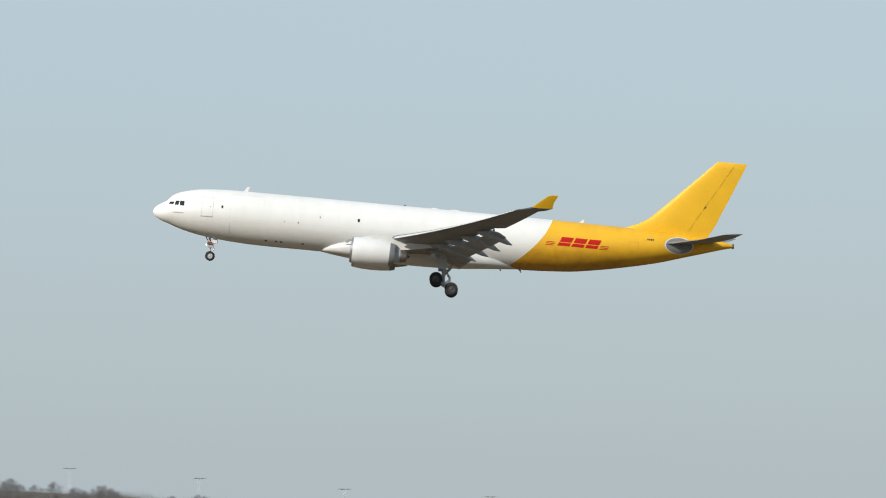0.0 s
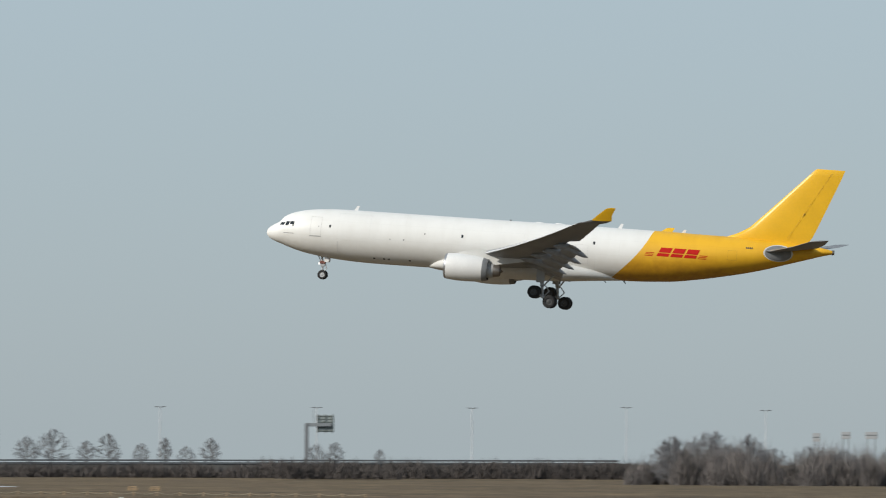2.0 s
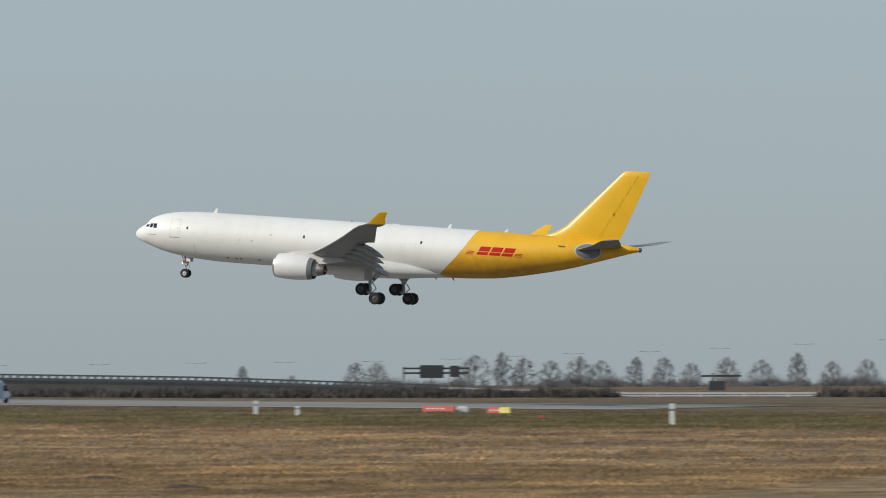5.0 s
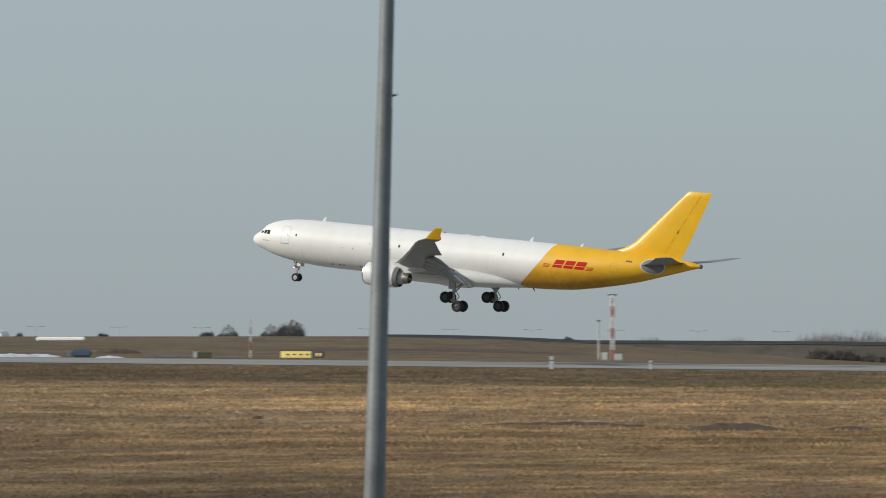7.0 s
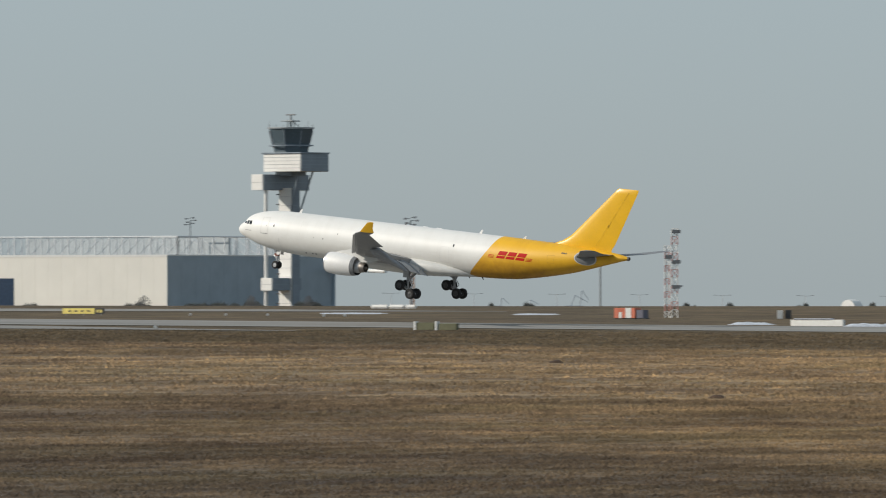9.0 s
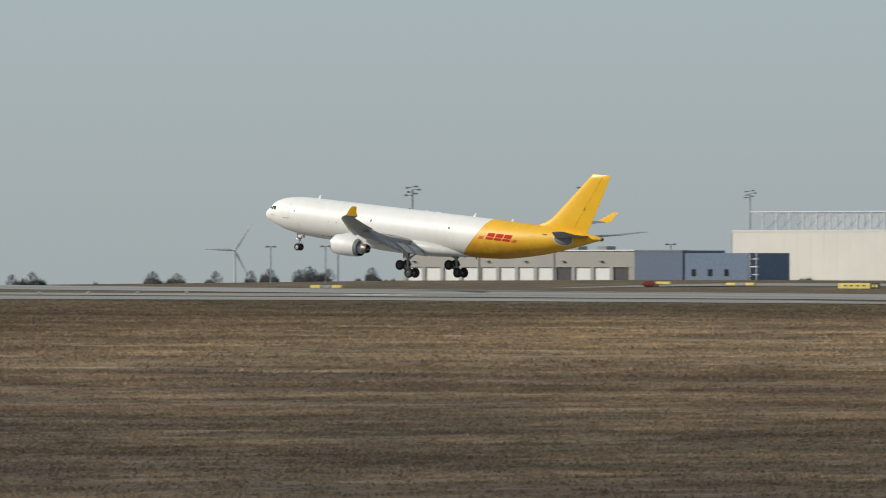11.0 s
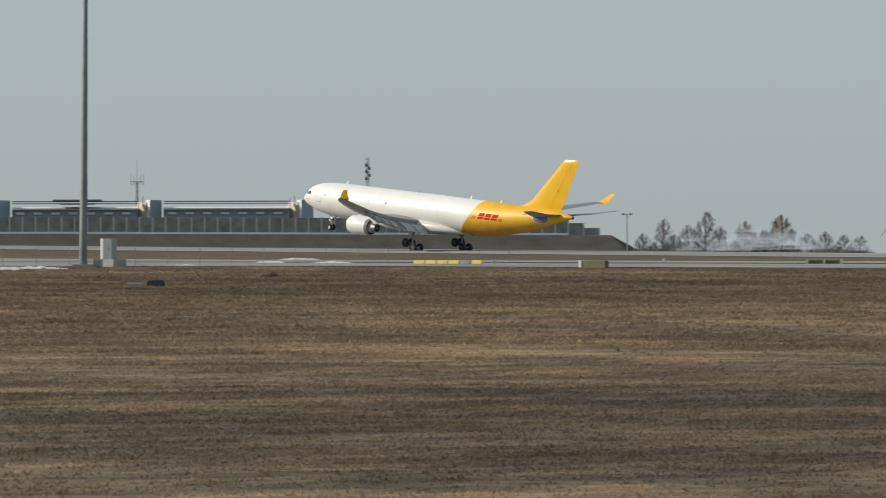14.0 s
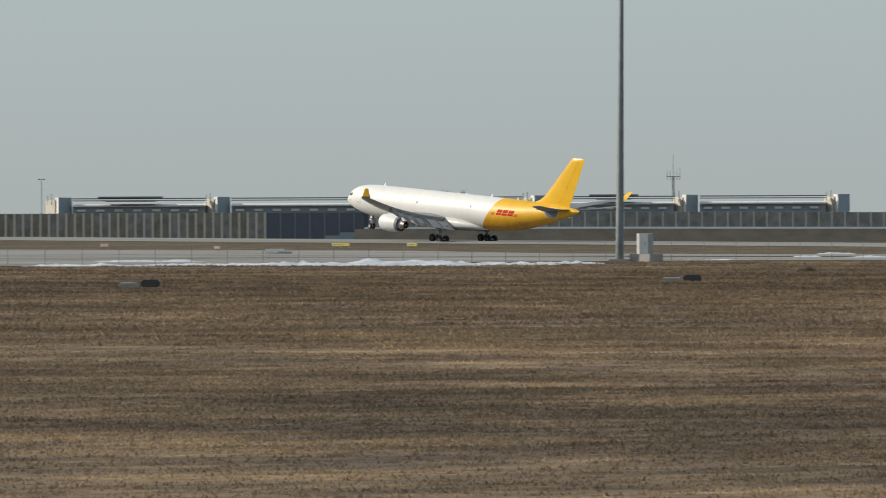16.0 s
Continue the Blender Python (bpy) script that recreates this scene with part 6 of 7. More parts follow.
def high_mast(left, d, height, r0, r1, lean):
    m = facing(left, d) @ pose(0, 0, 0, 0, lean, 0)
    root = thing("light_mast", m, "tall tapered galvanised floodlight mast", "light mast")
    bm = bmesh.new()
    k = 8
    prof = [(-0.4, r0), (0.0, r0)]
    for i in range(1, k + 1):
        z, r = height * i / k, r0 + (r1 - r0) * i / k
        prof += [(z - 0.02, r + 0.012), (z, r)]
    spin(bm, prof, "Z", 20, cap1=True)
    part("pole", bm, MAST, root, smooth=True)
    bm = bmesh.new()
    box(bm, -r0 * 2.6, r0 * 2.6, -r0 * 2.6, r0 * 2.6, -0.5, 0.3, 0.05)
    part("foundation", bm, CONCRETE, root)
    for i in range(4):
        bm = bmesh.new()
        w = i * math.pi / 2
        box(bm, 1.2 * math.cos(w) - 0.4, 1.2 * math.cos(w) + 0.4, 1.2 * math.sin(w) - 0.4, 1.2 * math.sin(w) + 0.4, height - 0.5, height + 0.1, 0.05)
        part("floodlight", bm, MIDGREY, root)
    return root


MAST = mat("mast_zinc", (0.17, 0.19, 0.195), 0.6, metal=0.1, vary=0.2, scale=0.7, fine=6)
high_mast(29.375, 300, 42, 0.40, 0.10, 1.55)
high_mast(49.835, 1013, 46, 0.52, 0.20, 0.62)
boxes("switch_cabinet", facing(49.645, 1013, -40), "white switch cabinet on a grey plinth", "cabinet",
      (("body", WHITE, -1.15, 0.70, -0.5, 0.5, 0.9, 3.55, 0.04), ("side", GALV, 0.70, 0.76, -0.48, 0.48, 0.9, 3.5, 0.02), ("plinth", CONCRETE, -1.7, 1.7, -1.3, 1.3, -0.2, 0.95, 0.05), ("latch", GALV, 0.2, 0.32, -0.54, -0.5, 2.1, 2.4, 0.0)))

# perimeter fence behind the snow bank
fence = thing("perimeter_fence", pose(0, 0, 0), "thin wire fence on slim posts beside the taxiway", "fence")
ends = [Vector(at(55.0, 950)), Vector(at(46.8, 1075))]
N = 34
for i in range(N + 1):
    p = ends[0].lerp(ends[1], i / N)
    z = ground_z(p.x, p.y)
    bm = bmesh.new()
    rod(bm, (p.x, p.y, z - 0.2), (p.x, p.y, z + 2.3), 0.035, seg=6)
    part("fence_post", bm, MIDGREY, fence)
    if i < N:
        q = ends[0].lerp(ends[1], (i + 1) / N)
        zq = ground_z(q.x, q.y)
        for h in (0.15, 0.7, 1.25, 1.8, 2.25):
            bm = bmesh.new()
            rod(bm, (p.x, p.y, z + h), (q.x, q.y, zq + h), 0.012, seg=3, caps=False)
            part("wire", bm, MIDGREY, fence)


# ---- noise wall on its bank ----
def wall_point(left):
    """A straight line across the view, 2300 m off."""
    c = radians(left - 50)
    d = 2300 / math.cos(c)
    return (-math.sin(radians(left)) * d, math.cos(radians(left)) * d)


def wall_top(left):
    return EYE + 2300 * math.tan(radians(np.interp(left, [46.2, 48, 50, 52, 54], [0.112, 0.122, 0.132, 0.137, 0.137])))


def noise_wall():
    bm = bmesh.new()
    rows = []
    fx, fy = -math.sin(radians(50)), math.cos(radians(50))
    for i in range(41):
        left = 45.78 + (51.72 - 45.78) * i / 40
        x, y = wall_point(left)
        foot = wall_top(left) - 4.75
        sl = min(1, (left - 45.78) / 0.28)
        f = 1.5 + (foot - 1.5) * sl
        rows.append([(x - fx * 26, y - fy * 26, 0.3), (x - fx * 2.5, y - fy * 2.5, f), (x + fx * 4, y + fy * 4, f), (x + fx * 18, y + fy * 18, 2.5)])
    loft(bm, rows, False)
    bank = tagged(new("noise_bank", mesh_of(bm, "noise_bank", mat("bank_grass", (0.062, 0.055, 0.044), 0.95, vary=0.25, scale=0.15, fine=1.2))), "dark grass bank below the noise wall", "embankment", kind="structure")
    root = thing("noise_wall", pose(0, 0, 0), "long dark panel noise wall between pale posts", "noise wall")
    # panel and gate colours are lifted to include the haze in between
    dark = [mat("hazed_wall_panel", (0.29, 0.28, 0.26), 0.8, vary=0.25, scale=0.4, fine=3), mat("hazed_brown_wall_panel", (0.27, 0.245, 0.20), 0.8, vary=0.25, scale=0.4, fine=3)]
    navy = mat("hazed_gate_panel", (0.09, 0.11, 0.145), 0.5)
    pale = mat("pale_wall_post", (0.55, 0.53, 0.48), 0.8)
    lip = mat("snowy_wall_foot", (0.90, 0.91, 0.92), 0.8, vary=0.03)

    def piece(nm, l0, l1, z0, z1, material, off=0.0, label=""):
        a, b = wall_point(l0), wall_point(l1)
        bm = bmesh.new()
        rings = [[(p[0] - fx * (off + 0.1), p[1] - fy * (off + 0.1), z0 - dz), (p[0] - fx * (off - 0.12), p[1] - fy * (off - 0.12), z0 - dz),
                  (p[0] - fx * (off - 0.12), p[1] - fy * (off - 0.12), z1 + dz2), (p[0] - fx * (off + 0.1), p[1] - fy * (off + 0.1), z1 + dz2)] for p, dz, dz2 in ((a, 0, 0), (b, 0, 0))]
        loft(bm, rings, True, True, True)
        part(nm, bm, material, root, label)
    # on the bank
    step, left = 0.0925, 46.38
    while left < 51.62:
        top = wall_top(left)
        foot = top - 4.75
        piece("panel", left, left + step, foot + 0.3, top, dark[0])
        piece("post", left - 0.006, left + 0.006, foot + 0.3, top + 0.15, pale, 0.3)
        piece("foot_beam", left, left + step, foot - 0.15, foot + 0.55, lip, 0.35)
        left += step
    for k in range(2):
        top = wall_top(46.38) - 1.3 - 1.4 * k
        piece("panel", 46.38 - (k + 1) * 0.11, 46.38 - k * 0.11, wall_top(46.38) - 4.75, top, dark[0])
        piece("post", 46.38 - (k + 1) * 0.11 - 0.006, 46.38 - (k + 1) * 0.11 + 0.006, wall_top(46.38) - 4.75, top, pale, 0.3)
    # dark gate on level ground
    left = 51.62
    while left < 52.34:
        top = wall_top(left)
        z0 = 1.0 if left > 51.85 else top - 4.75 - 2.0 * (left - 51.62) / 0.23
        piece("gate_panel", left, left + 0.105, z0, top, navy)
        piece("gate_post", left - 0.005, left + 0.005, z0, top + 0.1, MIDGREY, 0.3)
        left += 0.105
    # tall panels to the ground
    left = 52.36
    while left < 54.9:
        top = wall_top(left)
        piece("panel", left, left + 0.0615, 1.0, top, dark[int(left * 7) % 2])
        piece("post", left - 0.0085, left + 0.0085, 1.0, top + 0.1, pale, 0.3)
        left += 0.0615


noise_wall()


# ---- terminal roofs behind the wall ----
def terminal():
    root = thing("terminal_building", pose(0, 0, 0), "long low terminal with stair towers and roof beams", "building")
    d0 = 2460

    def slab(nm, l0, l1, z0, z1, depth, material, off=0, turn=(0, 0)):
        a, b = at(l0, d0 + off + turn[0]), at(l1, d0 + off + turn[1])
        ux, uy = -math.sin(radians(50)), math.cos(radians(50))
        bm = bmesh.new()
        loft(bm, [[(p[0], p[1], z0), (p[0] + ux * depth, p[1] + uy * depth, z0), (p[0] + ux * depth, p[1] + uy * depth, z1), (p[0], p[1], z1)] for p in (a, b)], True, True, True)
        part(nm, bm, material, root)
    zz = lambda up: EYE + math.tan(radians(up)) * d0
    towers = (53.83, 52.70, 51.58, 50.44, 49.36, 48.28)
    for i, c in enumerate(towers):
        # light painted in: pale slab as lit left face, blue-grey as shaded right
        slab("stair_tower", c, c + 0.025, 3, zz(0.252), 8, CLADTOWER, 0, (0, 3))
        slab("stair_tower", c + 0.025, c + 0.09, 3, zz(0.236), 8, BEIGE, 2, (0, 5))
        slab("stair_tower", c - 0.085, c, 3, zz(0.252), 8, CLADBLUE, 0.0, (4, 0))
        bm = bmesh.new()
        x, y, _ = at(c + 0.05, d0 + 2)
        rod(bm, (x, y, zz(0.20)), (x, y, zz(0.278)), 0.12)
        part("vent_pipe", bm, MIDGREY, root)
        bm = bmesh.new()
        rod(bm, (x - 2, y, zz(0.20)), (x - 2, y, zz(0.268)), 0.1)
        part("vent_pipe", bm, MIDGREY, root)
    for a, b in zip(towers, towers[1:]):
        slab("roof_beam", b + 0.085, a - 0.10, zz(0.238), zz(0.246), 3, MIDGREY, 1)
        slab("roof_beam", b + 0.085, a - 0.10, zz(0.224), zz(0.231), 3, GALV, 1)
        bm = bmesh.new()
        ux, uy = -math.sin(radians(50)), math.cos(radians(50))
        loft(bm, [[(p[0], p[1], zz(0.192)), (p[0] + ux * 9, p[1] + uy * 9, zz(0.205)), (p[0] + ux * 9, p[1] + uy * 9, zz(0.19)), (p[0], p[1], zz(0.185))]
                  for p in (at(b + 0.085, d0 + 2), at(a - 0.10, d0 + 2))], True, True, True)
        part("roof", bm, WHITE, root)
        slab("facade", b + 0.085, a - 0.10, 3, zz(0.185), 10, CLADBLUE, 4)
        for k in range(7):
            l = b + 0.1 + (a - b - 0.2) * (k + 0.3) / 7
            slab("skylight", l, l + 0.06, zz(0.150), zz(0.166), 1, TRIM, 3)
    for l0, l1 in ((53.1, 53.55), (49.7, 50.05)):
        slab("roof_deck", l0, l1, zz(0.246), zz(0.257), 12, MIDGREY, -1)
        slab("roof_deck", l0 + 0.05, l1 - 0.05, zz(0.220), zz(0.227), 12, MIDGREY, -1)


BEIGE = mat("beige_cladding", (0.55, 0.52, 0.46), 0.6, vary=0.06, scale=0.2)
CLADTOWER = mat("pale_tower_cladding", (0.82, 0.81, 0.78), 0.6)
terminal()
x, y, _ = at(47.807, 2600)
root = lattice("antenna_mast", pose(x, y, 4, 0, 0, 48), EYE + math.tan(radians(0.55)) * 2600 - 4, 0.5, 0.4, 14, "grey lattice antenna mast with panel aerials", (GALV, GREY), r=0.09)
for k in range(5):
    bm = bmesh.new()
    box(bm, -0.9 + 0.9 * (k % 2), 0.1 + 0.9 * (k % 2), -0.7, -0.4, 25.0 + 1.1 * k - 2.5, 26.0 + 1.1 * k - 2.5, 0.05)
    part("panel_aerial", bm, MIDGREY, root)
x, y, _ = at(49.45, 2600)
root = lattice("antenna_mast", pose(x, y, 4, 0, 0, 49), EYE + math.tan(radians(0.38)) * 2600 - 4, 0.4, 0.3, 10, "grey lattice antenna mast with a cross of aerials", (GREY,), bar=4.4, r=0.12)
for k, h in ((-2.0, 3.2), (-1.0, 2.6), (0.0, 9.0), (1.1, 2.8), (2.1, 3.6)):
    bm = bmesh.new()
    z = EYE + math.tan(radians(0.38)) * 2600 - 4
    rod(bm, (k, 0, z - 1.0), (k, 0, z + h * 0.8), 0.10, 0.06)
    part("aerial", bm, GALV, root)


# ---- control tower ----
def control_tower():
    x, y, _ = at(36.045, 2350)
    z = 0.4
    root = thing("control_tower", pose(x, y, z, 0, 0, 36.045 - 40), "airport control tower with stacked boxes and glass cab", "control tower")
    # blocks are white; shade on their right faces is painted as blue-grey slabs
    pale, shade, glass = mat("tower_panel_white", (0.76, 0.75, 0.72), 0.5, vary=0.06, scale=0.3), mat("tower_panel_shade", (0.22, 0.265, 0.31), 0.45, vary=0.1, scale=0.3), mat("cab_glass", (0.09, 0.125, 0.15), 0.15)

    def blk(nm, cx, cy, a, b, z0, z1, material, bev=0.08):
        bm = bmesh.new()
        box(bm, cx - a / 2, cx + a / 2, cy - b / 2, cy + b / 2, z0, z1, bev)
        part(nm, bm, material, root)
    def shade_sided(nm, cx, cy, a, b, z0, z1, ribs):
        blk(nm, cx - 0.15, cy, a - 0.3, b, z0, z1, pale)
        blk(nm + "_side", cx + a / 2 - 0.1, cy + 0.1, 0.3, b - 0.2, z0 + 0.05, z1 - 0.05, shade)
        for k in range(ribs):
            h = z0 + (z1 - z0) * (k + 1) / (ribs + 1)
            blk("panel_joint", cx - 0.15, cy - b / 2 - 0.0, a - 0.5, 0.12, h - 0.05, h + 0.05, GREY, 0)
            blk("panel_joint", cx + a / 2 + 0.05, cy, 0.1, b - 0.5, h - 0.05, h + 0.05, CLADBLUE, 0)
    shade_sided("shaft", 0, 0, 5.0, 3.6, -1, 38, 14)
    shade_sided("office_block", 2.6, 0, 14.4, 12.4, 42.7, 47.9, 4)
    shade_sided("service_block", -3.4, 0, 4.6, 20.8, 37.3, 41.9, 1)
    shade_sided("lower_block", -0.35, -3.4, 4.5, 13.0, 8.0, 11.7, 1)
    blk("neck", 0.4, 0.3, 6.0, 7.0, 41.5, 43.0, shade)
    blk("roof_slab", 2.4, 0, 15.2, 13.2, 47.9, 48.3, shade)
    for k in range(12):
        blk("bracket", -2.8, -1.6, 1.2, 0.5, 4 + 2.9 * k, 4.35 + 2.9 * k, DARK, 0)
    bm = bmesh.new(); rod(bm, (-1.75, -8.5, -1), (-1.75, -8.5, 37.4), 0.55, 0.55, 14); part("riser_pipe", bm, pale, root, "white round riser beside the shaft", True)
    for p, q in (((2.4, 2.0, 31), (6.0, 3.5, 42.7)), ((2.4, -2.0, 31), (6.0, -3.0, 42.7))):
        bm = bmesh.new(); rod(bm, p, q, 0.28, 0.28, 8); part("brace", bm, shade, root)
    # cab: eight-sided, wider at the top
    bm = bmesh.new()
    prof = [(48.0, 5.2), (49.8, 5.45), (50.0, 5.5), (54.6, 6.7), (55.2, 6.8), (55.3, 6.5)]
    rings = [[(0.4 + r * math.cos(math.pi / 8 + i * math.pi / 4), 0.3 + r * math.sin(math.pi / 8 + i * math.pi / 4), h) for i in range(8)] for h, r in prof]
    loft(bm, rings, True, True, True)
    part("cab", bm, glass, root, "dark glass control cab")
    for i in range(8):
        w = math.pi / 8 + i * math.pi / 4
        bm = bmesh.new()
        rod(bm, (0.4 + 5.5 * math.cos(w), 0.3 + 5.5 * math.sin(w), 50), (0.4 + 6.72 * math.cos(w), 0.3 + 6.72 * math.sin(w), 54.6), 0.14)
        part("mullion", bm, shade, root)
    for h, r in ((50.2, 6.6), (55.3, 6.9)):
        bm = bmesh.new()
        spin(bm, [(h, r - 0.5), (h, r), (h + 0.35, r), (h + 0.35, r - 0.5)], "Z", 24, (0.4, 0.3, 0))
        part("walkway", bm, shade if h < 52 else GALV, root)
    for i in range(12):
        w = i * math.pi / 6
        bm = bmesh.new(); rod(bm, (0.4 + 6.6 * math.cos(w), 0.3 + 6.6 * math.sin(w), 55.5), (0.4 + 6.6 * math.cos(w), 0.3 + 6.6 * math.sin(w), 56.5 + (i % 4 == 0) * 0.9), 0.07); part("roof_post", bm, GALV, root)
    for p, q, r in (((0.4, 0.3, 55.3), (0.4, 0.3, 59.2), 0.3), ((-1.0, 0.3, 55.3), (-0.6, 0.3, 58), 0.12), ((1.8, 0.3, 55.3), (1.2, 0.3, 58), 0.12), ((1.0, 0.3, 57.8), (3.8, 0.6, 55.4), 0.12)):
        bm = bmesh.new(); rod(bm, p, q, r); part("radar_frame", bm, GALV, root)
    blk("radar_deck", 0.4, 0.3, 4.2, 4.2, 57.4, 57.7, GALV)
    bm = bmesh.new(); box(bm, -1.4, 2.2, 0.1, 0.5, 59.2, 59.6, 0.08); part("radar_bar", bm, MIDGREY, root)


control_tower()


# ---- hangar and docks ----
def hangar():
    C, L, R = (Vector(at(a, d)) for a, d in ((36.915, 2450), (38.41, 2490), (35.735, 2525)))
    top, low = 19.4, 2.0
    root = thing("hangar", pose(0, 0, 0), "large flat hangar, pale front and blue-grey side", "hangar")

    def face(nm, p, q, z0, z1, material, thick, inset=0.0):
        d = (q - p).normalized()
        nrm = Vector((d.y, -d.x, 0))
        if nrm.dot(Vector((p.x, p.y, 0))) > 0:
            nrm = -nrm
        bm = bmesh.new()
        a, b = p + nrm * inset, q + nrm * inset
        loft(bm, [[(c.x, c.y, z0), (c.x - nrm.x * thick, c.y - nrm.y * thick, z0), (c.x - nrm.x * thick, c.y - nrm.y * thick, z1), (c.x, c.y, z1)] for c in (a, b)], True, True, True)
        return part(nm, bm, material, root)
    for i in range(16):
        face("front_panel", C.lerp(L, (i + 0.006) / 16), C.lerp(L, (i + 1) / 16), low, top - 0.6, CLAD, 0.5)
    for i in range(12):
        face("side_panel", C.lerp(R, (i + 0.006) / 12), C.lerp(R, (i + 1) / 12), low, top - 0.4, HANGARBLUE, 0.5)
    face("parapet", C, L, top - 0.6, top, TRIM, 1.0, 0.1)
    face("parapet", C, R, top - 0.4, top, CLADTOWER, 1.0, 0.1)
    face("rear_wall", L, L + R - C, low, top - 1, CLADBLUE, 0.5)
    bm = bmesh.new()
    ring = [(p.x, p.y, top - 0.7) for p in (C, L, L + R - C, R)]
    bm.faces.new([bm.verts.new(p) for p in ring])
    part("roof", bm, GREY, root)
    # raised roof trusses
    for p, q, n in ((C + (R - C) * 0.1 + (L - C) * 0.03, L + (R - C) * 0.1, 15), (C + (R - C) * 0.1 + (L - C) * 0.03, R + (L - C) * 0.03 - (R - C) * 0.06, 12)):
        for i in range(n):
            a, b = p.lerp(q, i / n), p.lerp(q, (i + 1) / n)
            bm = bmesh.new()
            z0, z1 = top - 0.7, top + 5.6
            back = (R - C) * 0.12 if p.lerp(q, 0.5).x < C.x - 5 else (L - C) * 0.12
            rod(bm, (a.x, a.y, z0), (a.x, a.y, z1), 0.28, seg=6)
            rod(bm, (a.x, a.y, z1), (b.x, b.y, z1), 0.22, seg=6)
            rod(bm, (a.x, a.y, z1), (b.x + back.x * 0.3, b.y + back.y * 0.3, z0), 0.10, seg=4)
            rod(bm, (a.x, a.y, z1 - 0.2), (a.x + back.x, a.y + back.y, z1 - 0.2), 0.22, seg=5)
            rod(bm, (a.x + back.x, a.y + back.y, z0), (a.x + back.x, a.y + back.y, z1), 0.22, seg=5)
            rod(bm, (a.x, a.y, z0), (a.x + back.x, a.y + back.y, z1), 0.10, seg=4)
            part("roof_truss", bm, TRUSS, root)
    p, q, back = C + (R - C) * 0.1 + (L - C) * 0.03, L + (R - C) * 0.1, (R - C) * 0.3
    bm = bmesh.new()
    loft(bm, [[(c.x + back.x, c.y + back.y, top - 0.7), (c.x + back.x * 1.05, c.y + back.y * 1.05, top - 0.7), (c.x + back.x * 1.05, c.y + back.y * 1.05, top + 5.2), (c.x + back.x, c.y + back.y, top + 5.2)] for c in (p, q)], True, True, True)
    part("clerestory", bm, mat("hazy_clerestory", (0.46, 0.5, 0.52), 0.4), root)
    # swung-out boom beside the hangar
    a, b = Vector((R.x, R.y, 15.0)), Vector((*at(35.36, 2490)[:2], 14.3))
    boom = thing("boarding_boom", pose(0, 0, 0), "grey cantilever boom with a white end", "boom")
    bm = bmesh.new(); rod(bm, a, a.lerp(b, 0.7), 0.9, 0.55, 8); part("arm", bm, CLADBLUE, boom)
    bm = bmesh.new(); rod(bm, a.lerp(b, 0.7), b, 0.55, 0.6, 8); part("tip", bm, TRIM, boom)
    bm = bmesh.new(); rod(bm, (a.x, a.y, 2.5), (a.x, a.y, 15.5), 0.8, 0.8, 8); part("post", bm, CLADBLUE, boom)


HANGARBLUE = mat("hangar_side_cladding", (0.335, 0.395, 0.44), 0.55, vary=0.08, scale=0.2)
TRUSS = mat("truss_grey", (0.68, 0.70, 0.71), 0.5)
hangar()


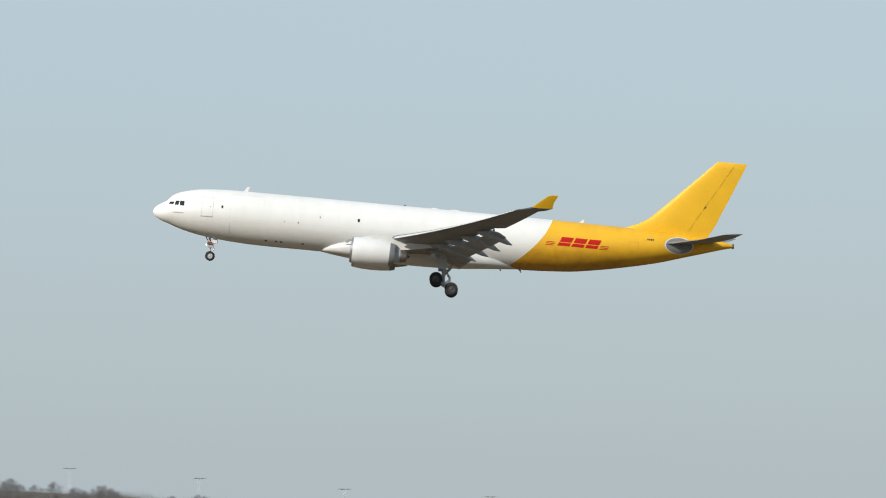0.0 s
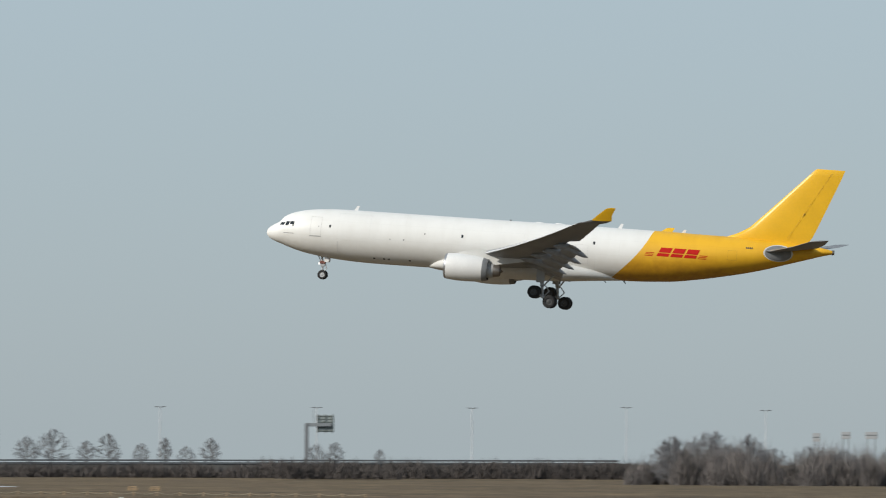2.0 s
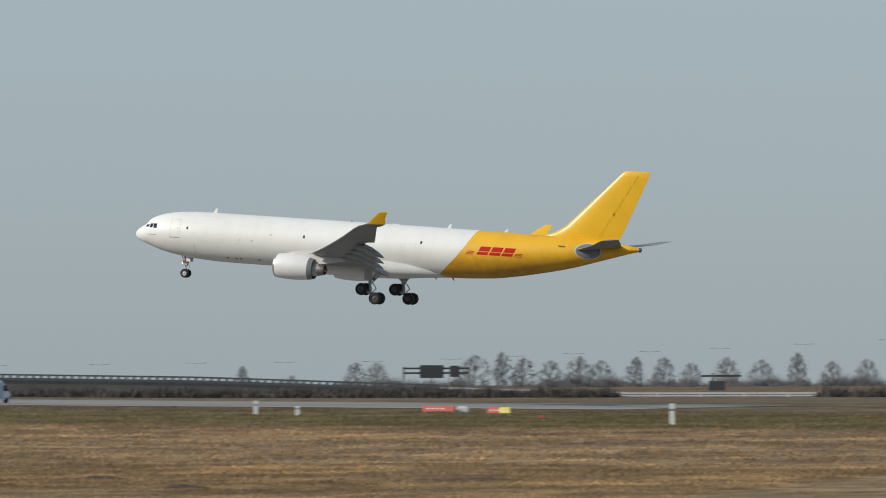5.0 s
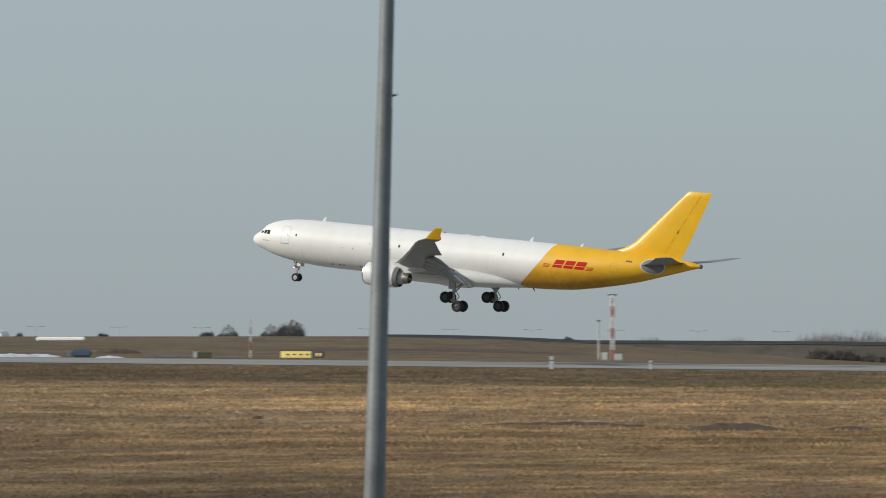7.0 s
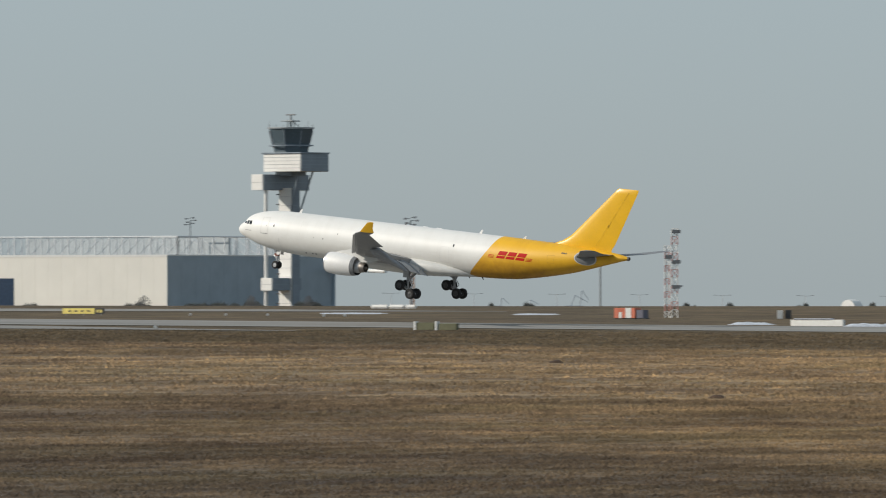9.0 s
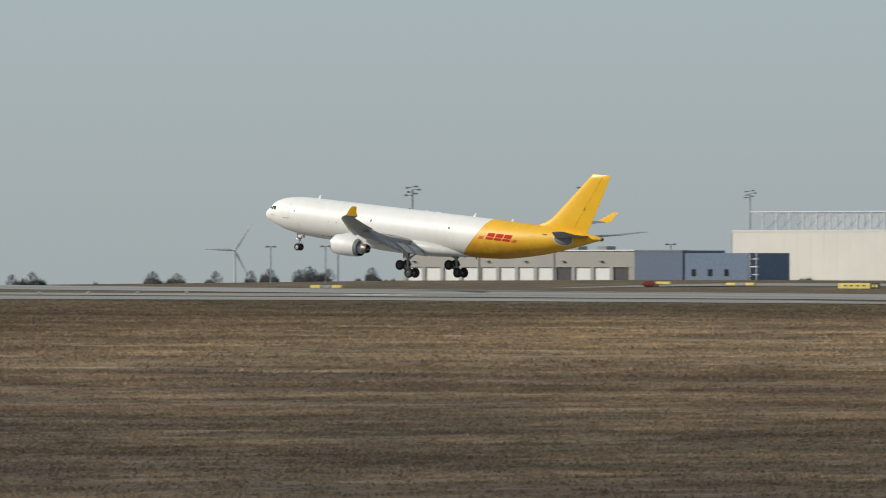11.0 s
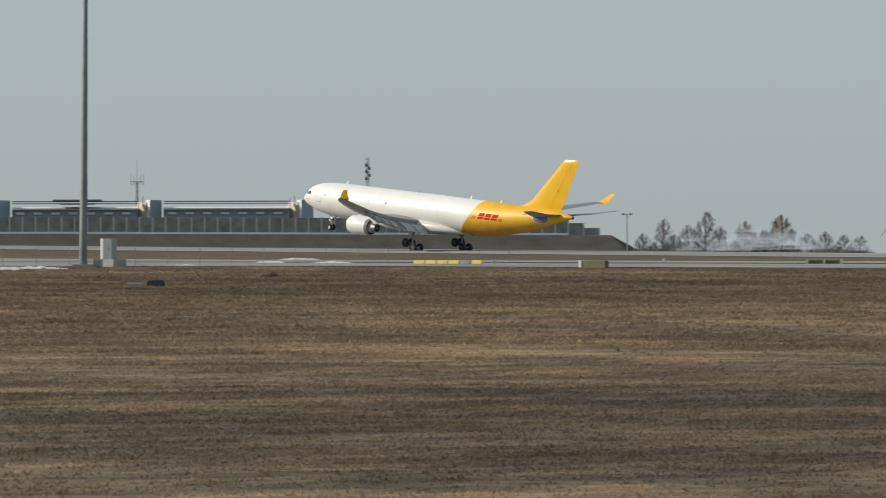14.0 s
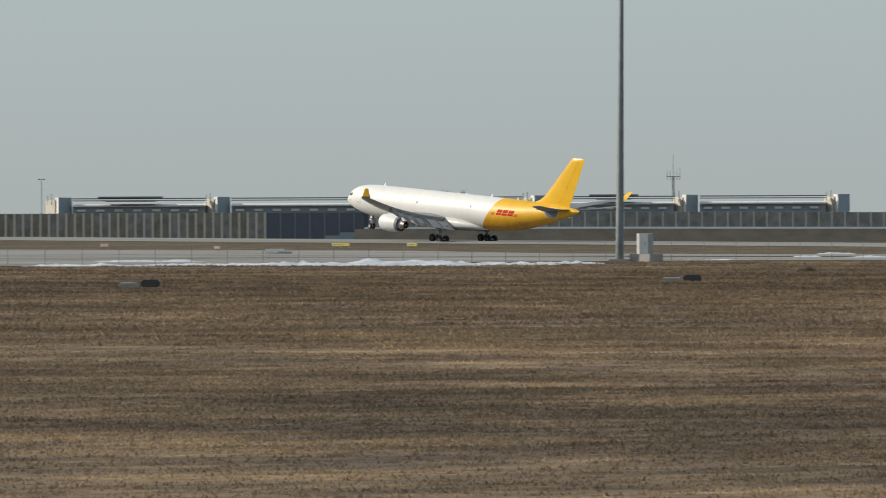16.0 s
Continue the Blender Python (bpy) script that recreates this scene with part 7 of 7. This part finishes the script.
def dock_building():
    P, Q, S = (Vector(at(a, 1700)) for a in (40.76, 39.11, 38.31))
    root = thing("cargo_shed", pose(P.x, P.y, 4.2, 0, 0, 0.0), "low grey cargo shed with a row of white dock doors", "cargo shed")
    ln = 63.2
    Q = P + Vector((ln, 0, 0))
    S = Q + Vector((29.6, 0, 0))
    top = EYE + math.tan(radians(0.093)) * 1700 - 4.2
    beige = mat("shed_cladding", (0.33, 0.32, 0.295), 0.6, vary=0.08, scale=0.1)

    def blk(nm, x0, x1, y0, y1, z0, z1, material, bev=0.03):
        bm = bmesh.new(); box(bm, x0, x1, y0, y1, z0, z1, bev); return part(nm, bm, material, root)
    n = 12
    pitch = ln / 12.35
    dh = top * 0.46 + 0.6
    blk("upper_wall", 0, ln, 0, 18, dh, top, beige)
    blk("parapet", -0.2, ln + 0.1, -0.2, 18, top, top + 0.25, TRIM)
    blk("plinth", 0, ln, 0.02, 18, -2.0, 0.55, beige)
    for i in range(n + 1):
        blk("pier", max(0, 1.2 + i * pitch - (pitch - 4.1)), min(ln, 1.2 + i * pitch) if i < n else ln, 0, 1.0, 0.55, dh, beige)
    for i in range(n):
        x0 = 1.2 + i * pitch
        open_ = i in (8, 11)
        blk("dock_door", x0, x0 + 4.1, 0.25, 0.4, 0.55, dh, DARK if open_ else WHITE)
        if i % 2 == 0:
            blk("wall_lamp", x0 + 1.6, x0 + 2.4, -0.5, 0.0, dh + 1.2, dh + 1.4, MIDGREY)
    for i in (4, 8):
        blk("downpipe", 0.6 + i * pitch, 0.8 + i * pitch, -0.15, 0.0, 0, top, MIDGREY)
    for i in range(3):
        blk("roof_unit", ln * (0.55 + 0.12 * i), ln * (0.55 + 0.12 * i) + 2.5, 4, 7, top + 0.2, top + 1.0, MIDGREY)
    o = thing("office_block", pose(Q.x, Q.y, 4.2, 0, 0, 0.0), "low blue-grey office block with small windows", "office block")
    root = o
    l2 = (S - Q).length
    for i in range(2):
        blk("wall", l2 * (0 if i == 0 else 0.43), l2 * (0.43 if i == 0 else 1.0), 0 if i == 0 else 0.3, 14, -2.0, top - 0.15 - 0.3 * i, (mat("deep_blue_cladding", (0.10, 0.14, 0.21), 0.5), BLUEGREY)[i])
    blk("parapet", 0, l2 * 0.43, -0.1, 14, top - 0.15, top + 0.1, MIDGREY)
    for i in range(3):
        x0 = l2 * (0.50 + 0.145 * i)
        w = blk("window", x0, x0 + 1.1, 0.2, 0.34, 2.2, 3.6, GLASS)
    st = thing("stair_frame", pose(S.x, S.y, 4.2, 0, 0, 0.0), "white open steel stair beside the office", "stair")
    root = st
    for i in range(4):
        blk("flight", 0.2, 2.0, 0.5 + 0.3 * (i % 2), 1.4, 0.8 + 1.6 * i, 1.0 + 1.6 * i, TRIM)
    for sx in (0.2, 1.9):
        blk("post", sx, sx + 0.15, 0.4, 0.55, -1, 7.5, TRIM)


BLUEGREY = mat("light_blue_cladding", (0.13, 0.18, 0.27), 0.5)
dock_building()


# ---- floodlight masts, crane and wind turbines ----
def apron_mast(left, up, d, heads):
    x, y, _ = at(left, d)
    z0 = 3.0
    h = EYE + math.tan(radians(up)) * d - z0
    root = thing("floodlight_mast", pose(x, y, z0, 0, 0, left), "grey apron floodlight mast", "light mast", "apron masts")
    bm = bmesh.new(); rod(bm, (0, 0, 0), (0, 0, h), 0.26 if len(heads) > 2 else 0.18, 0.18 if len(heads) > 2 else 0.12, 8); part("pole", bm, GALV, root)
    for k, (sx, sz) in enumerate(heads):
        bm = bmesh.new(); box(bm, sx - 0.45, sx + 0.45, -0.5, 0.4, h + sz - 0.22, h + sz + 0.22, 0.08); part("floodlight", bm, GREY, root)
        bm = bmesh.new(); rod(bm, (0, 0, h + sz), (sx, 0, h + sz), 0.08); part("bracket", bm, GALV, root)
    return root


HEADS = ((-1.3, 0.6), (1.0, 0.9), (1.6, 0.1), (-1.0, -0.5), (0.9, -0.9), (-1.6, -1.3))
for left, up in ((35.18, 0.485), (33.83, 0.485), (38.285, 0.505), (36.75, 0.49), (39.47, 0.53), (40.69, 0.53)):
    apron_mast(left, up, 2600 if 36 < left < 38.4 else 2000, HEADS)
for left, up in ((41.70, 0.124), (41.31, 0.126), (45.96, 0.14), (53.95, 0.38), (40.0, 0.16), (38.85, 0.14), (41.22, 0.10)):
    apron_mast(left, up, 1980 if left < 45 else (2000 if left < 46 else 2900), ((-0.9, 0.1), (0.9, 0.1)))
x, y, _ = at(35.17, 3400)
crane = lattice("tower_crane", pose(x, y, -2, 0, 0, 35), EYE + math.tan(radians(0.135)) * 3400 + 2, 0.9, 0.9, 10, "orange tower crane with a long jib", (mat("crane_orange", (0.44, 0.27, 0.19), 0.6),), "crane", r=0.22)
bm = bmesh.new()
z = EYE + math.tan(radians(0.135)) * 3400 + 2
rod(bm, (-3, 0, z), (40, 0, z - 0.6), 0.35, 0.2, 5); rod(bm, (-3, 0, z + 0.2), (0, 0, z + 4), 0.2); rod(bm, (0, 0, z + 4), (20, 0, z), 0.08); rod(bm, (24, 0, z), (24, 0, z - 2.5), 0.35)
part("jib", bm, crane.children[0].data.materials[0], crane)
# crane steel paled towards the sky, haze kept in the colour
HAZYSTEEL = mat("hazed_steel", (0.38, 0.43, 0.48), 0.6)
for k, (left, w, h) in enumerate(((34.05, 8, 6.0), (33.98, 4, 8.0), (34.55, 4, 5.0), (34.35, 5, 4.0))):
    x, y, z = on_ray(left, 3400, -0.13)
    root = thing("distant_crane", pose(x, y, z - 1, 0, 0, left), "small pale crane far beyond the field", "crane", "distant cranes")
    bm = bmesh.new(); rod(bm, (0, 0, 0), (w * 0.3, 0, h), 0.2); rod(bm, (w * 0.3, 0, h), (w, 0, h * 0.5), 0.12)
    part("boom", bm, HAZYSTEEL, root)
    bm = bmesh.new(); box(bm, -2, 2, -1, 1, 0, 1.6, 0.2); part("base", bm, HAZYSTEEL, root)
x, y, z = on_ray(32.068, 2000, -0.138)
root = thing("radar_dome", pose(x, y, z, 0, 0, -4), "white half-round shelter beyond the field", "shelter")
bm = bmesh.new()
rings = []
for i in range(9):
    w = math.pi * i / 8
    rings.append([(-2.1 * math.cos(w), 0, 2.0 * math.sin(w) + 0.01), (-2.1 * math.cos(w) + 0.3, 3, 2.0 * math.sin(w) + 0.01)])
loft(bm, rings, False)
part("shell", bm, TRIM, root, smooth=True)
bm = bmesh.new()
bm.faces.new([bm.verts.new((-2.1 * math.cos(math.pi * i / 8), 0, 2.0 * math.sin(math.pi * i / 8))) for i in range(9)])
part("end_wall", bm, TRIM, root)


def wind_turbine(left, up, blade):
    x, y, z = on_ray(left, 4700, up)
    root = thing("wind_turbine", pose(x, y, z, 0, 0, left), "pale three-blade wind turbine on the horizon", "wind turbine", "wind turbines")
    white = TURBINE
    bm = bmesh.new(); rod(bm, (0, 0.8, -34), (0, 0.8, -0.4), 0.95, 0.45, 12); part("mast", bm, white, root, smooth=True)
    bm = bmesh.new(); box(bm, -0.8, 0.8, -0.8, 3.0, -0.8, 0.8, 0.3); part("nacelle", bm, white, root)
    bm = bmesh.new()
    spin(bm, [(-1.7, 0.05), (-1.4, 0.5), (-0.8, 0.75)], "Y", 12)
    for k in range(3):
        w = k * 2 * math.pi / 3
        s, c = math.sin(w), math.cos(w)
        rings = []
        for r, ch in ((0.5, 0.4), (blade * 0.2, 0.85), (blade * 0.6, 0.5), (blade, 0.15)):
            rings.append([(s * r + c * ch * p, -1.2 + q, c * r - s * ch * p) for p, q in ((-0.7, 0), (0, -0.18), (1, 0), (0, 0.18))])
        loft(bm, rings, True, True, True)
    rotor = part("rotor", bm, white, root, "three long blades on a hub")
    return rotor


# the turbines' grey includes haze near the horizon
TURBINE = mat("turbine_grey", (0.60, 0.63, 0.65), 0.5)
rotors = [(wind_turbine(41.956, 0.10, 18.0), 13.8, 12.3), (wind_turbine(44.033, 0.127, 19.5), 61.5, 13.5)]


# ---- a bird over the field ----
def bird():
    root = thing("bird", pose(-150, 260, 25), "small dark bird gliding over the field", "bird")
    bm = bmesh.new()
    spin(bm, [(-0.16, 0.005), (-0.11, 0.03), (0.0, 0.045), (0.1, 0.025), (0.2, 0.012)], "X", 8, cap1=True)
    part("body", bm, MIDGREY, root, smooth=True)
    for side in (-1, 1):
        bm = bmesh.new()
        rings = [[(x0, side * y, z), (x0 + c, side * y, z), (x0 + c * 0.5, side * y, z + 0.012)] for x0, c, y, z in ((-0.06, 0.13, 0.02, 0.01), (-0.08, 0.11, 0.14, 0.06), (-0.02, 0.03, 0.22, 0.03))]
        loft(bm, rings, True, True, True)
        part("wing", bm, MIDGREY, root)
    bm = bmesh.new()
    loft(bm, [[(0.18, -0.015, 0), (0.18, 0.015, 0), (0.18, 0, 0.008)], [(0.3, -0.05, 0), (0.3, 0.05, 0), (0.3, 0, 0.006)]], True, True, True)
    part("tail", bm, DARK, root)
    return root


gliding_bird = bird()


# ---- loose grass: tufts and straw over the field that lies nearest ----
def tufts(name, count, seed, size, label, near, far):
    """Low tufts, each of five short blades; thicker in drifts."""
    r = np.random.RandomState(seed)
    left = np.radians(r.uniform(8, 56, count * 4))
    d = np.sqrt(r.uniform(near * near, far * far, count * 4))
    x, y = -np.sin(left) * d, np.cos(left) * d
    d0 = np.interp(np.degrees(left), [8, 14, 20, 25, 35, 45, 56], [800, 690, 400, 350, 265, 225, 195]) - 12
    drift = np.sin(x * 0.021 + 1.3 * np.sin(y * 0.013)) + np.sin(y * 0.11 + 2 * np.sin(x * 0.017)) + np.sin(x * 0.07 - y * 0.19)
    keep = (d > d0) & (y < 828) & (d < np.interp(np.degrees(left), [34, 36, 38, 41, 44, 46, 48.5, 50.3, 51.4, 54], [1200, 980, 998, 1010, 1002, 1004, 1016, 998, 980, 945])) & (drift > r.uniform(-3.2, 1.6, x.size))
    x, y = x[keep][:count], y[keep][:count]
    z = np.clip(-0.0063 * x, -0.7, 7.9) - 0.02
    n = x.size
    s = size * r.uniform(0.45, 1.6, n)
    # low wedges that lean away over the field, so that sun falls on every one
    rd = np.stack((x, y), 1) / np.hypot(x, y)[:, None]
    verts = np.empty((n, 5, 3, 3))
    for k in range(5):
        a = r.uniform(-0.8, 0.8, n)
        c, q = np.cos(a), np.sin(a)
        bx, by = -rd[:, 1] * c + rd[:, 0] * q, rd[:, 0] * c + rd[:, 1] * q
        w, h = s * r.uniform(0.25, 1.0, n), s * r.uniform(0.4, 1.5, n)
        skew, back = r.uniform(-1.6, 1.6, n) * w, h * 2.4
        ox, oy = x + r.uniform(-1, 1, n) * s * 3.0, y + r.uniform(-1, 1, n) * s * 7
        verts[:, k, 0] = np.stack((ox - bx * w, oy - by * w, z), 1)
        verts[:, k, 1] = np.stack((ox + bx * w, oy + by * w, z), 1)
        verts[:, k, 2] = np.stack((ox + bx * skew + rd[:, 0] * back, oy + by * skew + rd[:, 1] * back, z + h), 1)
    return tagged(new(name, sliver_mesh(name, verts, BLADES)), label, "grass", kind="stuff")


tufts("dry_grass", 170000, 1, 0.075, "short dry straw-coloured winter grass", 190, 520)
tufts("dull_grass", 130000, 2, 0.13, "short dull tufts of dead grass", 450, 1020)


def tussocks(name, count, seed, label):
    """Upright clumps of dead grass, each a fan of thin blades, gathered in loose patches."""
    r = np.random.RandomState(seed)
    left = np.radians(r.uniform(17, 55, count * 6))
    d = np.sqrt(r.uniform(200 ** 2, 820 ** 2, count * 6))
    x, y = -np.sin(left) * d, np.cos(left) * d
    lump = np.sin(x * 0.19 + 2.1 * np.sin(y * 0.11)) + np.sin(y * 0.23 + 1.7 * np.sin(x * 0.13)) + np.sin(x * 0.031 + y * 0.043)
    keep = (lump > r.uniform(-1.6, 2.4, x.size)) & (y < 820)
    x, y, d = x[keep][:count], y[keep][:count], d[keep][:count]
    z = np.clip(-0.0063 * x, -0.7, 7.9) - 0.02
    n, k = x.size, 14
    s = (0.035 + 0.10 * r.random_sample(n) ** 2) * (0.7 + d / 700)
    verts = np.empty((n, k, 3, 3))
    for j in range(k):
        a = r.uniform(0, 6.283, n)
        ox, oy = x + r.normal(0, 1.2, n) * s, y + r.normal(0, 2.0, n) * s
        w, h = s * r.uniform(0.05, 0.13, n), s * r.uniform(0.6, 1.5, n)
        bx, by = np.cos(a) * w, np.sin(a) * w
        tx, ty = ox + r.normal(0, 0.5, n) * s, oy + r.normal(0, 0.5, n) * s
        verts[:, j, 0] = np.stack((ox - bx, oy - by, z), 1)
        verts[:, j, 1] = np.stack((ox + bx, oy + by, z), 1)
        verts[:, j, 2] = np.stack((tx, ty, z + h), 1)
    return tagged(new(name, sliver_mesh(name, verts, BLADES)), label, "grass", kind="stuff")


tussocks("grass_tussocks", 42000, 3, "ragged upright clumps of dead brown grass")


# ---- smoke of the tyres where the wheels touch ----
def smoke():
    m = bpy.data.materials.new("tyre_smoke")
    m.use_nodes = True
    n, l = m.node_tree.nodes, m.node_tree.links
    veil, back, half = (n.new(k) for k in ("ShaderNodeBsdfDiffuse", "ShaderNodeBsdfTranslucent", "ShaderNodeMixShader"))
    veil.inputs[0].default_value = back.inputs[0].default_value = (0.72, 0.78, 0.86, 1)
    half.inputs[0].default_value = 0.5
    l.new(veil.outputs[0], half.inputs[1]); l.new(back.outputs[0], half.inputs[2])
    l.new(half.outputs[0], n["Material Output"].inputs[0])
    n.remove(n["Principled BSDF"])
    x, y = -868.0, RUNWAY_Y - 4
    root = thing("tyre_smoke", pose(x, y, ground_z(x, y)), "thin white smoke of the touching tyres", "smoke")
    rng = random.Random(9)
    out = []
    # every puff is a drift of tiny flecks, thick in its middle and thin at its rim
    for k in range(26):
        r = np.random.RandomState(70 + k)
        n_, rx, rz = 4200, rng.uniform(2.4, 4.8), rng.uniform(0.9, 1.7)
        c = r.normal(0, 0.5, (n_, 3)) * (rx, rx * 0.6, rz)
        c[:, 2] = np.abs(c[:, 2])
        v = (c[:, None, :] + r.uniform(-0.03, 0.03, (n_, 3, 3))).reshape(-1, 3)
        p = new("puff", sliver_mesh("puff", v, m))
        p.parent = root
        out.append((p, rng.triangular(-24, 27, 0), rng.uniform(-5, 7), rng.triangular(0.3, 3.4, 1.0), rng.uniform(-0.6, 1.2)))
    return out


puffs = smoke()


# ---- what moves ----
# seconds, way flown towards -x, height of the nose tip, pitch up in degrees
FLIGHT = [
    (0, 32.07, 34.99, 5.03), (0.5, 67.07, 34.06, 4.71), (1, 101.83, 32.81, 4.34), (1.5, 136.10, 31.71, 4.00),
    (2, 170.68, 30.18, 3.92), (2.5, 205.17, 28.87, 3.89), (3, 239.46, 27.52, 3.82), (3.2, 253.14, 27.01, 3.82),
    (3.9, 299.89, 25.10, 3.77), (4.6, 345.46, 23.23, 3.82), (5.3, 391.78, 21.67, 4.08), (5.5, 405.29, 21.23, 4.16),
    (6, 439.10, 20.32, 4.48), (6.5, 472.79, 19.46, 4.80), (7, 506.44, 18.74, 5.21), (7.5, 540.15, 18.18, 5.63),
    (8, 573.74, 17.61, 5.88), (8.5, 607.32, 17.20, 5.87), (9, 640.85, 16.96, 5.70), (9.5, 674.25, 16.76, 5.52),
    (10, 707.61, 16.71, 5.41), (10.2, 720.97, 16.69, 5.39), (10.9, 768.40, 16.27, 5.33), (11.6, 816.28, 15.53, 5.37),
    (12.3, 863.10, 14.98, 5.39), (12.5, 876.21, 14.89, 5.39), (13, 908.90, 14.71, 5.37), (13.5, 941.46, 14.74, 5.23),
    (14, 973.94, 14.85, 4.95), (14.5, 1006.36, 14.85, 4.64), (15, 1038.69, 14.75, 4.39), (15.5, 1070.90, 14.54, 4.25),
    (16, 1103.10, 14.46, 4.12),
]

def motions():
    walk(aircraft, [(t, pose(-x, RUNWAY_Y, z, 0, pitch, 0)) for t, x, z, pitch in FLIGHT])
    for bogie, y in bogies:
        walk(bogie, [(t, pose(32.05, y, -5.05 + up, 0, tilt, 0)) for t, tilt, up in
                     ((0, 29, 0), (12.7, 29, 0), (13.0, 27, 0.02), (13.5, 24, 0.05), (14.5, 17, 0.15), (15.3, 9, 0.3), (16, 4, 0.4))])
    # rotors turn clockwise as seen from the field
    for rotor, angle, t0 in rotors:
        walk(rotor, [(t, pose(0, 0, 0, 0, angle + 78 * (t - t0), 0)) for t in range(17)])

    # the bird comes up behind the light mast and crosses to the right
    rows = []
    for t, left, up, d in ((0, 29.277, 1.5, 390), (2, 29.277, 1.51, 370), (4, 29.277, 1.52, 350), (5.5, 29.277, 1.53, 336), (6.4, 29.277, 1.54, 328), (6.75, 29.277, 1.55, 325), (6.95, 29.27, 1.56, 323), (7.05, 29.12, 1.64, 321), (7.2, 28.80, 1.778, 320), (7.5, 28.18, 2.079, 318), (7.6, 27.97, 2.132, 318), (10, 23.0, 4.0, 320), (16, 10, 6, 330)):
        x, y, _ = at(left, d)
        rows.append((t, pose(x, y, EYE + math.tan(radians(up)) * d, 0, 10, left + 180)))
    walk(gliding_bird, rows)

    # smoke rises from the runway at the touch and drifts off
    for puff, x, y, z, drift in puffs:
        start = 12.84 - (x + 16) * 0.014
        walk(puff, [(0, pose(x, y, -4)), (start, pose(x, y, -4)), (start + 0.25, pose(x, y, z * 0.5)), (start + 0.8, pose(x + drift * 0.8, y, z)), (16, pose(x + drift * 4, y, z * 1.3))])


motions()
